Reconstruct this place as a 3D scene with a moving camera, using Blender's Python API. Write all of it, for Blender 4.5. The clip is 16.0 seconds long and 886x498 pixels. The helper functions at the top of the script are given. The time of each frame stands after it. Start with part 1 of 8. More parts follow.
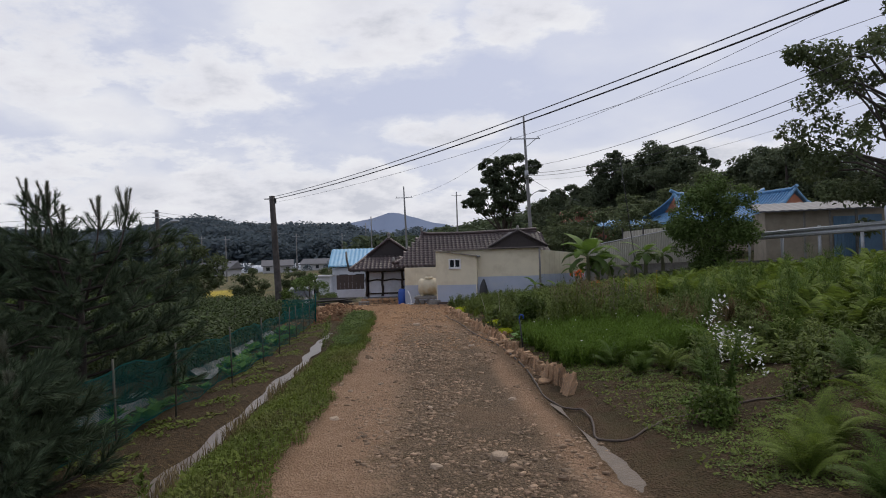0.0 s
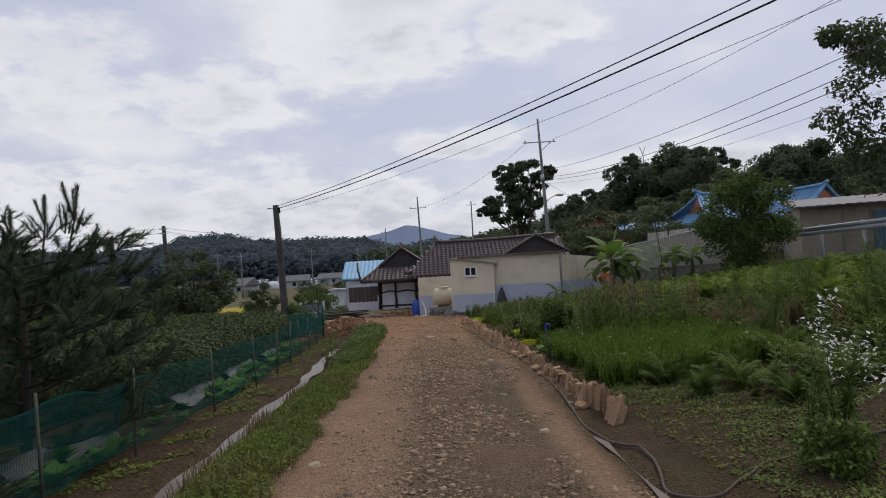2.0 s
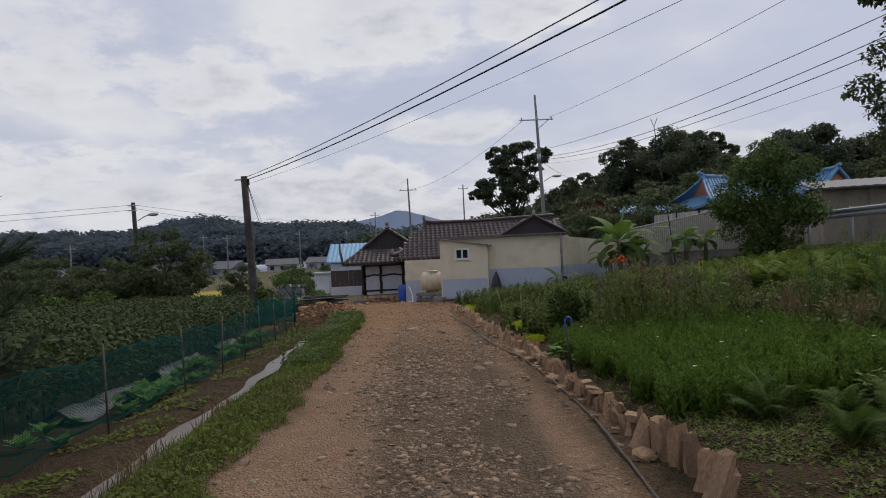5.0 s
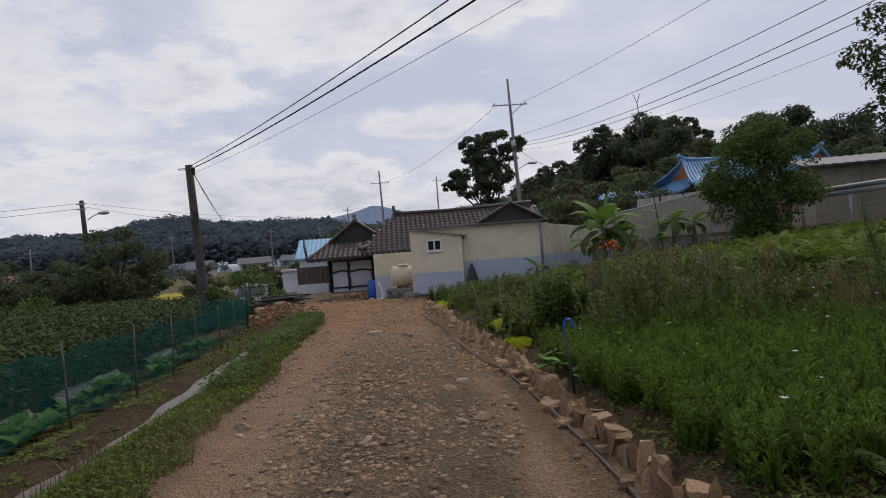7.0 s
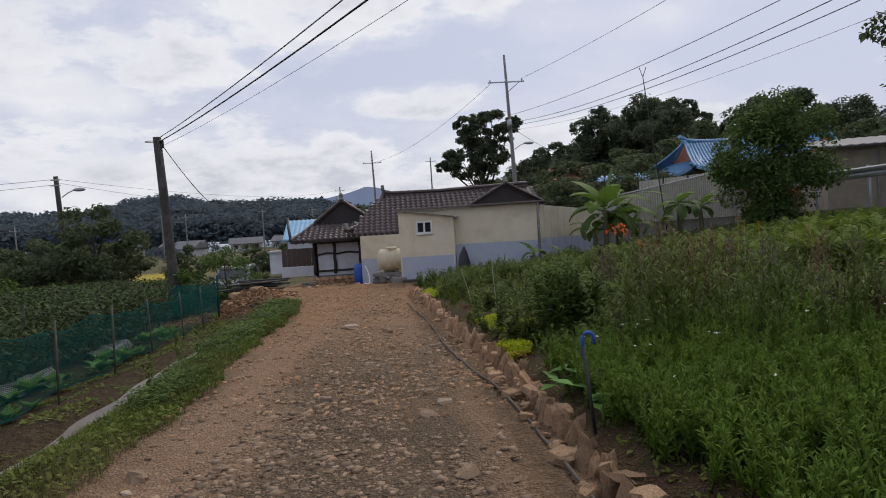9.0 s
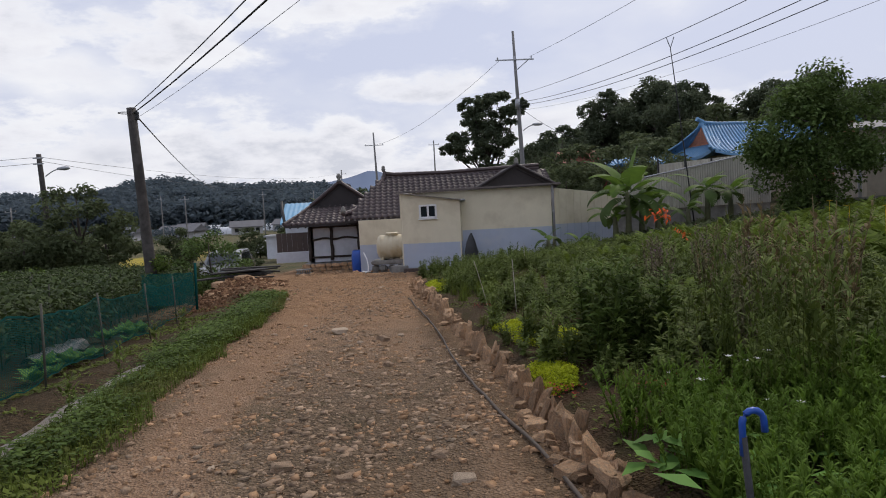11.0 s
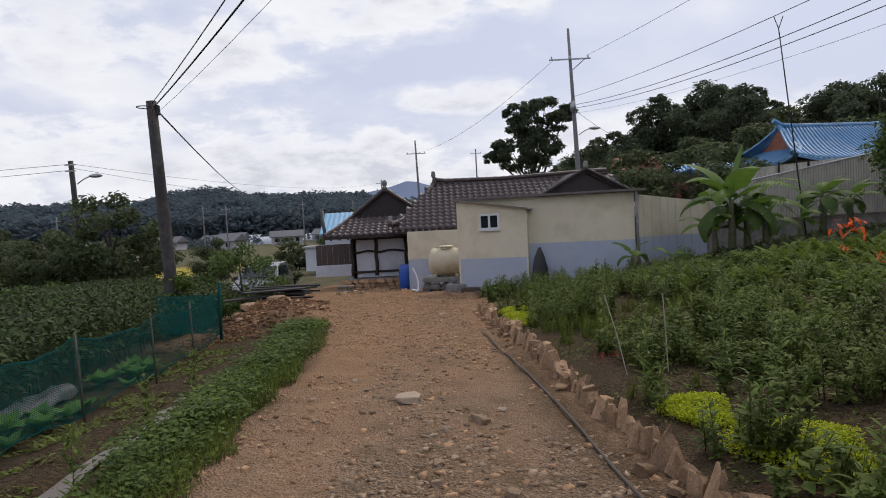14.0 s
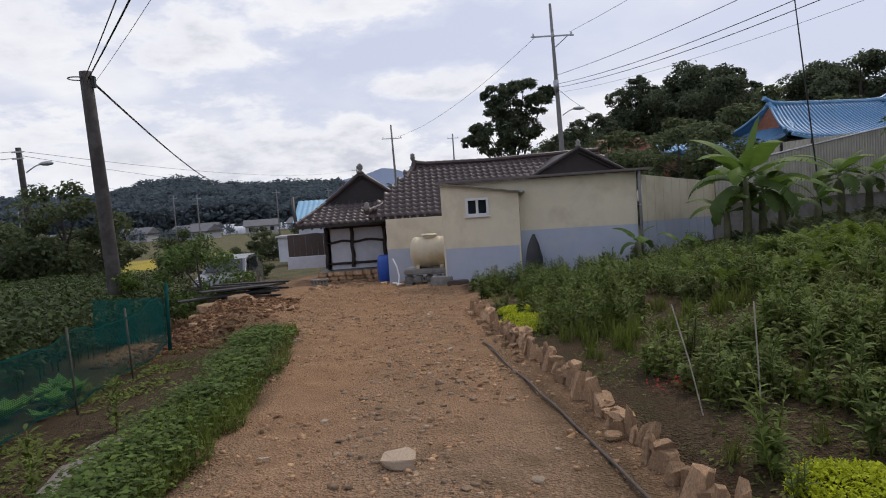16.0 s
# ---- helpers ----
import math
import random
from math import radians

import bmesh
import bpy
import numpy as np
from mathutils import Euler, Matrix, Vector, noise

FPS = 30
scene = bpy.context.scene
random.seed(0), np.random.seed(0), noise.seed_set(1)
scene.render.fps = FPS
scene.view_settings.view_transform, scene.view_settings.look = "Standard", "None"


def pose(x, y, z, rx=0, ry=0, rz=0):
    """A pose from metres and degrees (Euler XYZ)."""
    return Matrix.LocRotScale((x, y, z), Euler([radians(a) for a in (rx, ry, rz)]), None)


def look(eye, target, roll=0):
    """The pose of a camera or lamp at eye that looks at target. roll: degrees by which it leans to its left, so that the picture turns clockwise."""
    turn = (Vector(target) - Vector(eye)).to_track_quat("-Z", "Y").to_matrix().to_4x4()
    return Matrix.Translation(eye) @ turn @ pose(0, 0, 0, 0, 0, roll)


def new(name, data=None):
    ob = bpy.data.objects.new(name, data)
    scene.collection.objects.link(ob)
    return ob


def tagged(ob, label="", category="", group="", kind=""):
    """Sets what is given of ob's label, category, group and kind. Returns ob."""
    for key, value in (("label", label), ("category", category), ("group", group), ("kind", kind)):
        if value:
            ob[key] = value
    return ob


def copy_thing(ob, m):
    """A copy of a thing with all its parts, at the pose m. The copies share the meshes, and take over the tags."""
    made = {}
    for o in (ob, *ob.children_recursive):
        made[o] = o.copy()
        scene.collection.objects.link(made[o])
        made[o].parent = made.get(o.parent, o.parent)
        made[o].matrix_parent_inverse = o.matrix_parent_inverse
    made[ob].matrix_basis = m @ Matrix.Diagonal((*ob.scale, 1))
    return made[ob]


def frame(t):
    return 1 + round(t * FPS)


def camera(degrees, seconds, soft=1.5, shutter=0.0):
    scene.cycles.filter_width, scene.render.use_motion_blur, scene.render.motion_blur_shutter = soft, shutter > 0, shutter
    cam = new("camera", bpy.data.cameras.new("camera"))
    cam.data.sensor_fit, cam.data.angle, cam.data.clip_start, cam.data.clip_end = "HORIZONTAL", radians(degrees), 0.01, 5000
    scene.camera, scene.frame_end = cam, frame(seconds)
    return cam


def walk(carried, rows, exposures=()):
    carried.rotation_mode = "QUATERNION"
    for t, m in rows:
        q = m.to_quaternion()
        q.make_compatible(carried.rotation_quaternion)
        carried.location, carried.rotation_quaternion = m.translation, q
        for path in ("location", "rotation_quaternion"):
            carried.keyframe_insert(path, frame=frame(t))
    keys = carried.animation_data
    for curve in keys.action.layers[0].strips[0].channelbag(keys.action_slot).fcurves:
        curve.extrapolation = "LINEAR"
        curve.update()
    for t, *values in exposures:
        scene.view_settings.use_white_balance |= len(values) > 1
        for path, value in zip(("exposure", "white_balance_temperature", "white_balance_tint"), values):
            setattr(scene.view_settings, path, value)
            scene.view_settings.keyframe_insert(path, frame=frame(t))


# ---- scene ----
cam = camera(68.1, 16.0, soft=1.0)
PATH = [
    (0, (0.446, 0.051, 1.44), (0.509, 2.05, 1.443), -1.8),
    (0.5, (0.511, 0.461, 1.375), (0.551, 2.461, 1.38), -3.0),
    (1, (0.555, 0.913, 1.288), (0.569, 2.913, 1.304), -2.5),
    (1.5, (0.531, 1.261, 1.258), (0.521, 3.261, 1.279), -3.7),
    (2, (0.563, 1.625, 1.279), (0.578, 3.625, 1.319), -3.4),
    (2.5, (0.57, 2.11, 1.247), (0.565, 4.109, 1.309), -2.9),
    (3, (0.614, 2.584, 1.192), (0.603, 4.583, 1.242), -3.8),
    (3.5, (0.621, 3.043, 1.144), (0.544, 5.039, 1.237), -3.4),
    (4, (0.596, 3.397, 1.162), (0.496, 5.394, 1.218), -3.5),
    (4.5, (0.648, 3.848, 1.176), (0.639, 5.848, 1.2), -3.4),
    (5, (0.652, 4.302, 1.099), (0.692, 6.301, 1.094), -2.7),
    (7.3, (0.935, 6.619, 0.967), (1.053, 8.615, 0.931), -4.2),
    (7.5, (0.964, 6.822, 0.962), (1.081, 8.818, 0.909), -2.8),
    (8, (0.993, 7.134, 1.03), (1.141, 9.127, 0.942), -4.8),
    (8.5, (1.066, 7.414, 0.993), (1.196, 9.408, 0.914), -4.0),
    (11, (1.115, 9.653, 0.93), (1.232, 11.645, 0.801), -3.1),
    (11.5, (1.01, 10.131, 0.934), (1.02, 12.127, 0.81), -2.3),
    (12, (0.872, 10.762, 0.925), (0.822, 12.757, 0.793), -3.9),
    (12.5, (0.82, 11.18, 0.955), (0.776, 13.175, 0.824), -1.9),
    (13, (0.704, 11.603, 0.994), (0.673, 13.601, 0.907), -1.9),
    (13.5, (0.625, 11.99, 0.999), (0.656, 13.985, 0.862), -3.1),
    (14, (0.583, 12.422, 0.949), (0.588, 14.42, 0.857), -3.0),
    (14.5, (0.485, 12.863, 0.982), (0.55, 14.86, 0.885), -3.7),
    (15, (0.485, 13.344, 0.973), (0.601, 15.339, 0.893), -2.9),
    (15.5, (0.463, 13.77, 0.964), (0.556, 15.765, 0.854), -3.6),
    (16, (0.438, 14.174, 0.932), (0.51, 16.168, 0.795), -3.8),
]
walk(cam, [(t, look(eye, target, roll)) for t, eye, target, roll in PATH], exposures=[(0, -0.22), (2.5, -0.31), (5.0, -0.40), (8.0, -0.28), (10.8, -0.10), (16, -0.08)])

# ---- world and light ----
SUN_EL, SUN_AZ = 52.0, 35.0          # degrees; azimuth clockwise from +y


def sky_world():
    w = bpy.data.worlds.new("sky")
    scene.world = w
    w.use_nodes = True
    nt = w.node_tree
    nt.nodes.clear()
    N, L = nt.nodes.new, nt.links.new
    out, bg = N("ShaderNodeOutputWorld"), N("ShaderNodeBackground")
    sky = N("ShaderNodeTexSky")
    sky.sky_type = "NISHITA"
    sky.sun_disc = False
    sky.sun_elevation, sky.sun_rotation = radians(SUN_EL), radians(SUN_AZ)
    sky.air_density, sky.dust_density, sky.ozone_density = 1.0, 3.0, 1.0
    tc, sep = N("ShaderNodeTexCoord"), N("ShaderNodeSeparateXYZ")
    L(tc.outputs["Generated"], sep.inputs[0])

    def m(op, a, b=None, c=None):
        n = N("ShaderNodeMath")
        n.operation = op
        for i, v in enumerate((a, b, c)):
            if v is None:
                continue
            if isinstance(v, (int, float)):
                n.inputs[i].default_value = v
            else:
                L(v, n.inputs[i])
        return n.outputs[0]

    # a flat layer of cloud seen in perspective
    up = m("MAXIMUM", sep.outputs[2], 0.0)
    den = m("ADD", up, 0.42)
    comb = N("ShaderNodeCombineXYZ")
    L(m("DIVIDE", sep.outputs[0], den), comb.inputs[0])
    L(m("DIVIDE", sep.outputs[1], den), comb.inputs[1])
    L(m("MULTIPLY", sep.outputs[2], 2.2), comb.inputs[2])

    def noise_of(scale, detail, rough, off):
        mp = N("ShaderNodeMapping")
        mp.inputs["Location"].default_value = off
        L(comb.outputs[0], mp.inputs[0])
        n = N("ShaderNodeTexNoise")
        n.inputs["Scale"].default_value = scale
        n.inputs["Detail"].default_value = detail
        n.inputs["Roughness"].default_value = rough
        L(mp.outputs[0], n.inputs["Vector"])
        return n.outputs["Fac"]

    def ramp(v, stops):
        r = N("ShaderNodeValToRGB")
        e = r.color_ramp.elements
        while len(e) < len(stops):
            e.new(0.5)
        for k, (p, c) in zip(e, stops):
            k.position, k.color = p, (*c, 1)
        L(v, r.inputs[0])
        return r.outputs[0]

    # cumulus heaps by bearing, height, half width and half height in degrees; elsewhere chance cloud
    bear = m("DEGREES", m("ARCTAN2", sep.outputs[0], sep.outputs[1]))
    high = m("DEGREES", m("ARCSINE", sep.outputs[2]))
    heaps = ((-17, 5.0, 9.5, 4.6), (-7, 4.0, 9, 3.6), (3, 2.4, 7, 2.6), (-28, 15.0, 9, 3.9), (-18, 14.0, 6.5, 3.6), (-7, 18.5, 9, 3.6), (11, 19.5, 5.5, 2.6), (2, 10.4, 5.5, 1.1),
             (-38, 6, 12, 4), (30, 24, 12, 4), (-2, 27, 16, 5), (24, 7, 7, 1.6))
    heap = None
    for a, e, ra, re in heaps:
        d = m("ADD", m("POWER", m("ABSOLUTE", m("DIVIDE", m("SUBTRACT", bear, a), ra)), 2.0), m("POWER", m("ABSOLUTE", m("DIVIDE", m("SUBTRACT", high, e), re)), 2.0))
        v = m("MULTIPLY", m("SUBTRACT", 1.0, d), 0.75)
        heap = v if heap is None else m("SMOOTH_MAX", heap, v, 0.3)
    fluff = m("ADD", m("MULTIPLY", m("SUBTRACT", noise_of(5.0, 12, 0.60, (3.1, 7.4, 0.3)), 0.5), 5.0), m("MULTIPLY", m("SUBTRACT", noise_of(2.2, 4, 0.5, (8.1, 1.4, 2.3)), 0.5), 1.6))
    chance = m("MULTIPLY", m("SUBTRACT", noise_of(1.45, 7, 0.5, (3.1, 7.4, 0.3)), 0.60), 7.0)
    thick = m("MAXIMUM", m("ADD", m("MAXIMUM", heap, -1.5), fluff), chance)
    cover = ramp(m("ADD", m("MULTIPLY", thick, 0.5), 0.5), [(0.05, (0, 0, 0)), (0.38, (0.24, 0.24, 0.24)), (0.64, (0.80, 0.80, 0.80)), (0.92, (0.95, 0.95, 0.95))])
    shade = ramp(m("ADD", m("MULTIPLY", m("ADD", thick, m("MULTIPLY", m("SUBTRACT", noise_of(3.4, 8, 0.56, (1.2, 2.9, 5.0)), 0.5), 2.4)), 0.5), 0.3), [(0.36, (1.02, 1.02, 1.04)), (0.60, (0.92, 0.92, 0.97)), (0.98, (0.68, 0.70, 0.78))])
    mul = N("ShaderNodeMix")
    mul.data_type, mul.blend_type = "RGBA", "MULTIPLY"
    mul.inputs[0].default_value = 1.0
    L(sky.outputs[0], mul.inputs[6])
    mul.inputs[7].default_value = (0.085, 0.085, 0.085, 1)
    veil = N("ShaderNodeMix")
    veil.data_type = "RGBA"
    veil.inputs[0].default_value = 0.80
    L(mul.outputs[2], veil.inputs[6])
    veil.inputs[7].default_value = (0.71, 0.755, 0.95, 1)
    mix = N("ShaderNodeMix")
    mix.data_type = "RGBA"
    L(cover, mix.inputs[0])
    L(veil.outputs[2], mix.inputs[6])
    L(shade, mix.inputs[7])
    L(mix.outputs[2], bg.inputs[0])
    bg.inputs[1].default_value = 1.0
    L(bg.outputs[0], out.inputs[0])


sky_world()
sun = new("sun", bpy.data.lights.new("sun", "SUN"))
sun.data.energy, sun.data.angle, sun.data.color = 1.45, radians(14), (1.0, 0.90, 0.76)
el, az = radians(SUN_EL), radians(SUN_AZ)
sun.matrix_world = look((0, 0, 60), (-60 * math.sin(az) * math.cos(el), -60 * math.cos(az) * math.cos(el), 60 - 60 * math.sin(el)))

# ---- materials ----
import functools

MATS = {}


def mat(name, c1, c2=None, rough=0.8, scale=6.0, bump=0.0, bscale=None, metal=0.0, island=0.0, objvar=0.0, stain=None,
        stainscale=0.7, trans=0.0, detail=6, alpha=None, spec=0.5):
    """A material: two colours mixed by noise, a second larger stain, relief, chance tints by island or object, light let through."""
    if name in MATS:
        return MATS[name]
    if trans:
        rough, spec = min(0.85, rough + 0.2), 0.18
    m = bpy.data.materials.new(name)
    MATS[name] = m
    m.use_nodes = True
    nt = m.node_tree
    N, L = nt.nodes.new, nt.links.new
    b, out = nt.nodes["Principled BSDF"], nt.nodes["Material Output"]
    b.inputs["Roughness"].default_value, b.inputs["Metallic"].default_value = rough, metal
    b.inputs["Specular IOR Level"].default_value = spec
    tc = N("ShaderNodeTexCoord")
    c2 = c2 or tuple(v * 0.75 for v in c1)

    def tex(s, d=detail):
        n = N("ShaderNodeTexNoise")
        n.inputs["Scale"].default_value, n.inputs["Detail"].default_value = s, d
        n.inputs["Roughness"].default_value = 0.62
        L(tc.outputs["Object"], n.inputs["Vector"])
        return n.outputs["Fac"]

    def mixc(f, a, c, lo=0.35, hi=0.65, blend="MIX"):
        r = N("ShaderNodeMapRange")
        r.inputs[1].default_value, r.inputs[2].default_value = lo, hi
        L(f, r.inputs[0])
        x = N("ShaderNodeMix")
        x.data_type, x.blend_type = "RGBA", blend
        L(r.outputs[0], x.inputs[0])
        for i, v in ((6, a), (7, c)):
            if isinstance(v, tuple):
                x.inputs[i].default_value = (*v, 1)
            else:
                L(v, x.inputs[i])
        return x.outputs[2]

    col = mixc(tex(scale), c1, c2)
    if stain:
        col = mixc(tex(stainscale, 4), col, stain, 0.48, 0.72)
    for amount, node, sock in ((island, "ShaderNodeNewGeometry", "Random Per Island"), (objvar, "ShaderNodeObjectInfo", "Random")):
        if amount:
            r = N("ShaderNodeMapRange")
            r.inputs[3].default_value, r.inputs[4].default_value = 1 - amount, 1 + amount
            L(N(node).outputs[sock], r.inputs[0])
            h = N("ShaderNodeHueSaturation")
            L(r.outputs[0], h.inputs["Value"])
            L(col, h.inputs["Color"])
            col = h.outputs[0]
    L(col, b.inputs["Base Color"])
    if bump:
        bp = N("ShaderNodeBump")
        bp.inputs["Strength"].default_value, bp.inputs["Distance"].default_value = bump, 0.02
        L(tex(bscale or scale * 4, 8), bp.inputs["Height"])
        L(bp.outputs[0], b.inputs["Normal"])
    surf = b.outputs[0]
    if trans:
        t = N("ShaderNodeBsdfTranslucent")
        L(col, t.inputs[0])
        x = N("ShaderNodeMixShader")
        x.inputs[0].default_value = trans
        L(surf, x.inputs[1])
        L(t.outputs[0], x.inputs[2])
        surf = x.outputs[0]
    L(surf, out.inputs[0])
    return m


def glass_mat():
    m = bpy.data.materials.new("window_glass")
    m.use_nodes = True
    b = m.node_tree.nodes["Principled BSDF"]
    b.inputs["Base Color"].default_value = (0.02, 0.025, 0.03, 1)
    b.inputs["Roughness"].default_value = 0.06
    return m


GLASS = glass_mat()
CREAM = mat("cream_panel_paint", (0.70, 0.63, 0.47), (0.66, 0.59, 0.44), 0.55, 3, 0.05, 30, stain=(0.55, 0.48, 0.34), stainscale=1.3)
GREYP = mat("pale_blue_grey_paint", (0.42, 0.46, 0.55), (0.39, 0.43, 0.52), 0.55, 3, 0.05, 30, stain=(0.46, 0.48, 0.52), stainscale=1.6)
WHITEW = mat("white_plaster", (0.66, 0.68, 0.74), (0.58, 0.60, 0.66), 0.8, 5, 0.2, 40, stain=(0.5, 0.5, 0.52))
DARKWOOD = mat("dark_timber", (0.045, 0.030, 0.024), (0.028, 0.020, 0.017), 0.7, 14, 0.3)
TILE = mat("brown_roof_tile", (0.064, 0.040, 0.038), (0.046, 0.030, 0.029), 0.42, 9, 0.2, 40, objvar=0.18, island=0.18)
TILEDK = mat("dark_brown_gable", (0.030, 0.022, 0.022), (0.022, 0.016, 0.017), 0.6, 8, 0.2)
BLUET = mat("blue_roof_tile", (0.13, 0.29, 0.48), (0.105, 0.25, 0.42), 0.45, 5, 0.1, island=0.12, stain=(0.16, 0.28, 0.42))
PALEBLUE = mat("pale_blue_roof", (0.20, 0.42, 0.60), (0.17, 0.37, 0.55), 0.45, 2, 0.05, stain=(0.32, 0.48, 0.6))
BRICK = mat("orange_brick", (0.42, 0.17, 0.10), (0.34, 0.13, 0.08), 0.85, 12, 0.3, objvar=0.2, island=0.2)
CONC = mat("weathered_concrete", (0.27, 0.26, 0.24), (0.20, 0.19, 0.175), 0.9, 7, 0.4, stain=(0.14, 0.13, 0.115), stainscale=1.5)
POLEC = mat("pole_concrete", (0.24, 0.235, 0.23), (0.19, 0.185, 0.18), 0.85, 9, 0.3)
POLEW = mat("tarred_pole", (0.062, 0.053, 0.048), (0.040, 0.035, 0.032), 0.85, 10, 0.5, stain=(0.12, 0.11, 0.1), stainscale=2)
STEEL = mat("galvanised_steel", (0.42, 0.43, 0.44), (0.34, 0.35, 0.36), 0.45, 8, 0.1, metal=0.7)
CABLE = mat("black_cable", (0.015, 0.015, 0.016), None, 0.6)
WIRE = mat("grey_wire", (0.12, 0.12, 0.13), None, 0.5)
STONE = mat("tan_field_stone", (0.560, 0.365, 0.215), (0.370, 0.225, 0.130), 0.9, 11, 0.9, 30, objvar=0.35, stain=(0.27, 0.21, 0.15), stainscale=7, spec=0.2)
PEBBLE = mat("road_stone", (0.370, 0.262, 0.175), (0.215, 0.148, 0.098), 0.9, 20, 0.4, island=0.35, stain=(0.20, 0.155, 0.11), stainscale=3, spec=0.15)
HOSE = mat("dull_brown_hose", (0.105, 0.078, 0.060), (0.075, 0.058, 0.046), 0.85, 20, 0.1)
NET = mat("teal_net", (0.007, 0.095, 0.085), (0.005, 0.072, 0.066), 0.6, 3, trans=0.35)
STAKE = mat("rusty_green_stake", (0.10, 0.095, 0.075), (0.07, 0.07, 0.05), 0.8, 14, 0.3)
WSTAKE = mat("pale_stake", (0.460, 0.420, 0.340), (0.340, 0.310, 0.250), 0.7, 10)
MULCH = mat("mulch_film", (0.13, 0.135, 0.145), (0.07, 0.075, 0.08), 0.3, 4, 0.5, 12, stain=(0.20, 0.16, 0.12), stainscale=2)
BARK = mat("bark", (0.075, 0.06, 0.05), (0.05, 0.04, 0.034), 0.95, 16, 0.8)
LEAF_TREE = mat("oak_leaf", (0.108, 0.132, 0.062), (0.082, 0.104, 0.050), 0.55, 2, island=0.35, trans=0.4)
# oak leaf greyed slightly: haze over the wood edge is mixed into the colour
LEAF_WOOD = mat("wood_edge_haze_leaf", (0.112, 0.136, 0.080), (0.086, 0.108, 0.066), 0.6, 1, island=0.35, trans=0.4)
LEAF_RT = mat("soft_green_leaf", (0.114, 0.170, 0.048), (0.090, 0.136, 0.040), 0.55, 2, island=0.4, trans=0.3)
LEAF_FAR = mat("far_wood_leaf", (0.084, 0.106, 0.058), (0.066, 0.088, 0.052), 0.7, 0.1, island=0.25, trans=0.35, stain=(0.09, 0.12, 0.05), stainscale=0.03)
# valley haze is painted into this leaf colour: paler and bluer than near leaves
LEAF_HAZE = mat("haze_tinted_leaf", (0.112, 0.142, 0.162), (0.096, 0.124, 0.143), 0.8, 0.1, island=0.12, trans=0.45)
PINE = mat("pine_needle", (0.072, 0.100, 0.056), (0.055, 0.080, 0.045), 0.55, 2, island=0.4, trans=0.1)
PINETIP = mat("young_pine_needle", (0.145, 0.15, 0.11), (0.11, 0.118, 0.085), 0.6, 2, island=0.3, trans=0.15)
FERN = mat("bracken_leaf", (0.15, 0.205, 0.034), (0.115, 0.162, 0.028), 0.5, 1.5, island=0.3, trans=0.35)
FERND = mat("deep_fern_leaf", (0.095, 0.15, 0.028), (0.07, 0.116, 0.024), 0.5, 1.5, island=0.3, trans=0.3)
GRASS = mat("verge_grass", (0.135, 0.17, 0.03), (0.1, 0.13, 0.024), 0.55, 0.9, island=0.35, trans=0.3, stain=(0.15, 0.145, 0.05), stainscale=0.6)
GRASSY = mat("bright_low_herb", (0.125, 0.205, 0.026), (0.098, 0.165, 0.023), 0.55, 0.9, island=0.3, trans=0.35)
HERB = mat("garden_herb_leaf", (0.140, 0.182, 0.040), (0.105, 0.145, 0.033), 0.5, 0.8, island=0.4, trans=0.3, stain=(0.10, 0.13, 0.04))
LIME = mat("lime_sedum", (0.42, 0.46, 0.02), (0.34, 0.4, 0.018), 0.55, 2, island=0.25, trans=0.3)
STRAW = mat("dry_stem", (0.22, 0.17, 0.085), (0.16, 0.12, 0.065), 0.8, 3, island=0.35, trans=0.2)
REED = mat("purple_stem", (0.165, 0.150, 0.080), (0.125, 0.120, 0.062), 0.8, 3, island=0.35, trans=0.15)
PURPLE = mat("purple_flower", (0.270, 0.155, 0.220), (0.210, 0.120, 0.170), 0.7, 3, island=0.3, trans=0.3)
WHITEF = mat("white_petal", (0.80, 0.80, 0.78), (0.72, 0.72, 0.70), 0.6, 3, trans=0.3)
ORANGE = mat("orange_petal", (0.72, 0.13, 0.03), (0.62, 0.10, 0.025), 0.5, 3, island=0.2, trans=0.35)
REDF = mat("small_red_petal", (0.36, 0.05, 0.04), (0.30, 0.04, 0.03), 0.6, 3, trans=0.3)
YELLOWF = mat("yellow_petal", (0.60, 0.42, 0.02), None, 0.6, 3, trans=0.3)
BANANA = mat("banana_leaf", (0.125, 0.205, 0.034), (0.094, 0.16, 0.028), 0.38, 3, 0.1, 20, island=0.25, trans=0.4)
BANANAD = mat("aged_banana_leaf", (0.085, 0.13, 0.034), (0.064, 0.1, 0.028), 0.45, 3, 0.1, 20, island=0.3, trans=0.25)
BSTEM = mat("banana_stem", (0.13, 0.14, 0.06), (0.09, 0.085, 0.045), 0.6, 8, 0.2)
CROP = mat("pepper_leaf", (0.060, 0.084, 0.026), (0.044, 0.064, 0.021), 0.45, 1.2, island=0.45, trans=0.25)
CABB = mat("cabbage_leaf", (0.13, 0.26, 0.05), (0.10, 0.21, 0.045), 0.45, 2, island=0.3, trans=0.3)
HEDGEL = mat("verge_bush_leaf", (0.098, 0.145, 0.03), (0.072, 0.112, 0.024), 0.5, 1.2, island=0.5, trans=0.3)
BLUEP = mat("blue_plastic", (0.02, 0.09, 0.42), (0.018, 0.075, 0.36), 0.35, 3)
TANK = mat("yellowed_white_plastic", (0.60, 0.53, 0.38), (0.54, 0.46, 0.31), 0.45, 2, 0.03, stain=(0.46, 0.32, 0.14), stainscale=1.4)
BLACKP = mat("black_plastic", (0.02, 0.02, 0.022), (0.03, 0.03, 0.033), 0.5, 5, 0.4)
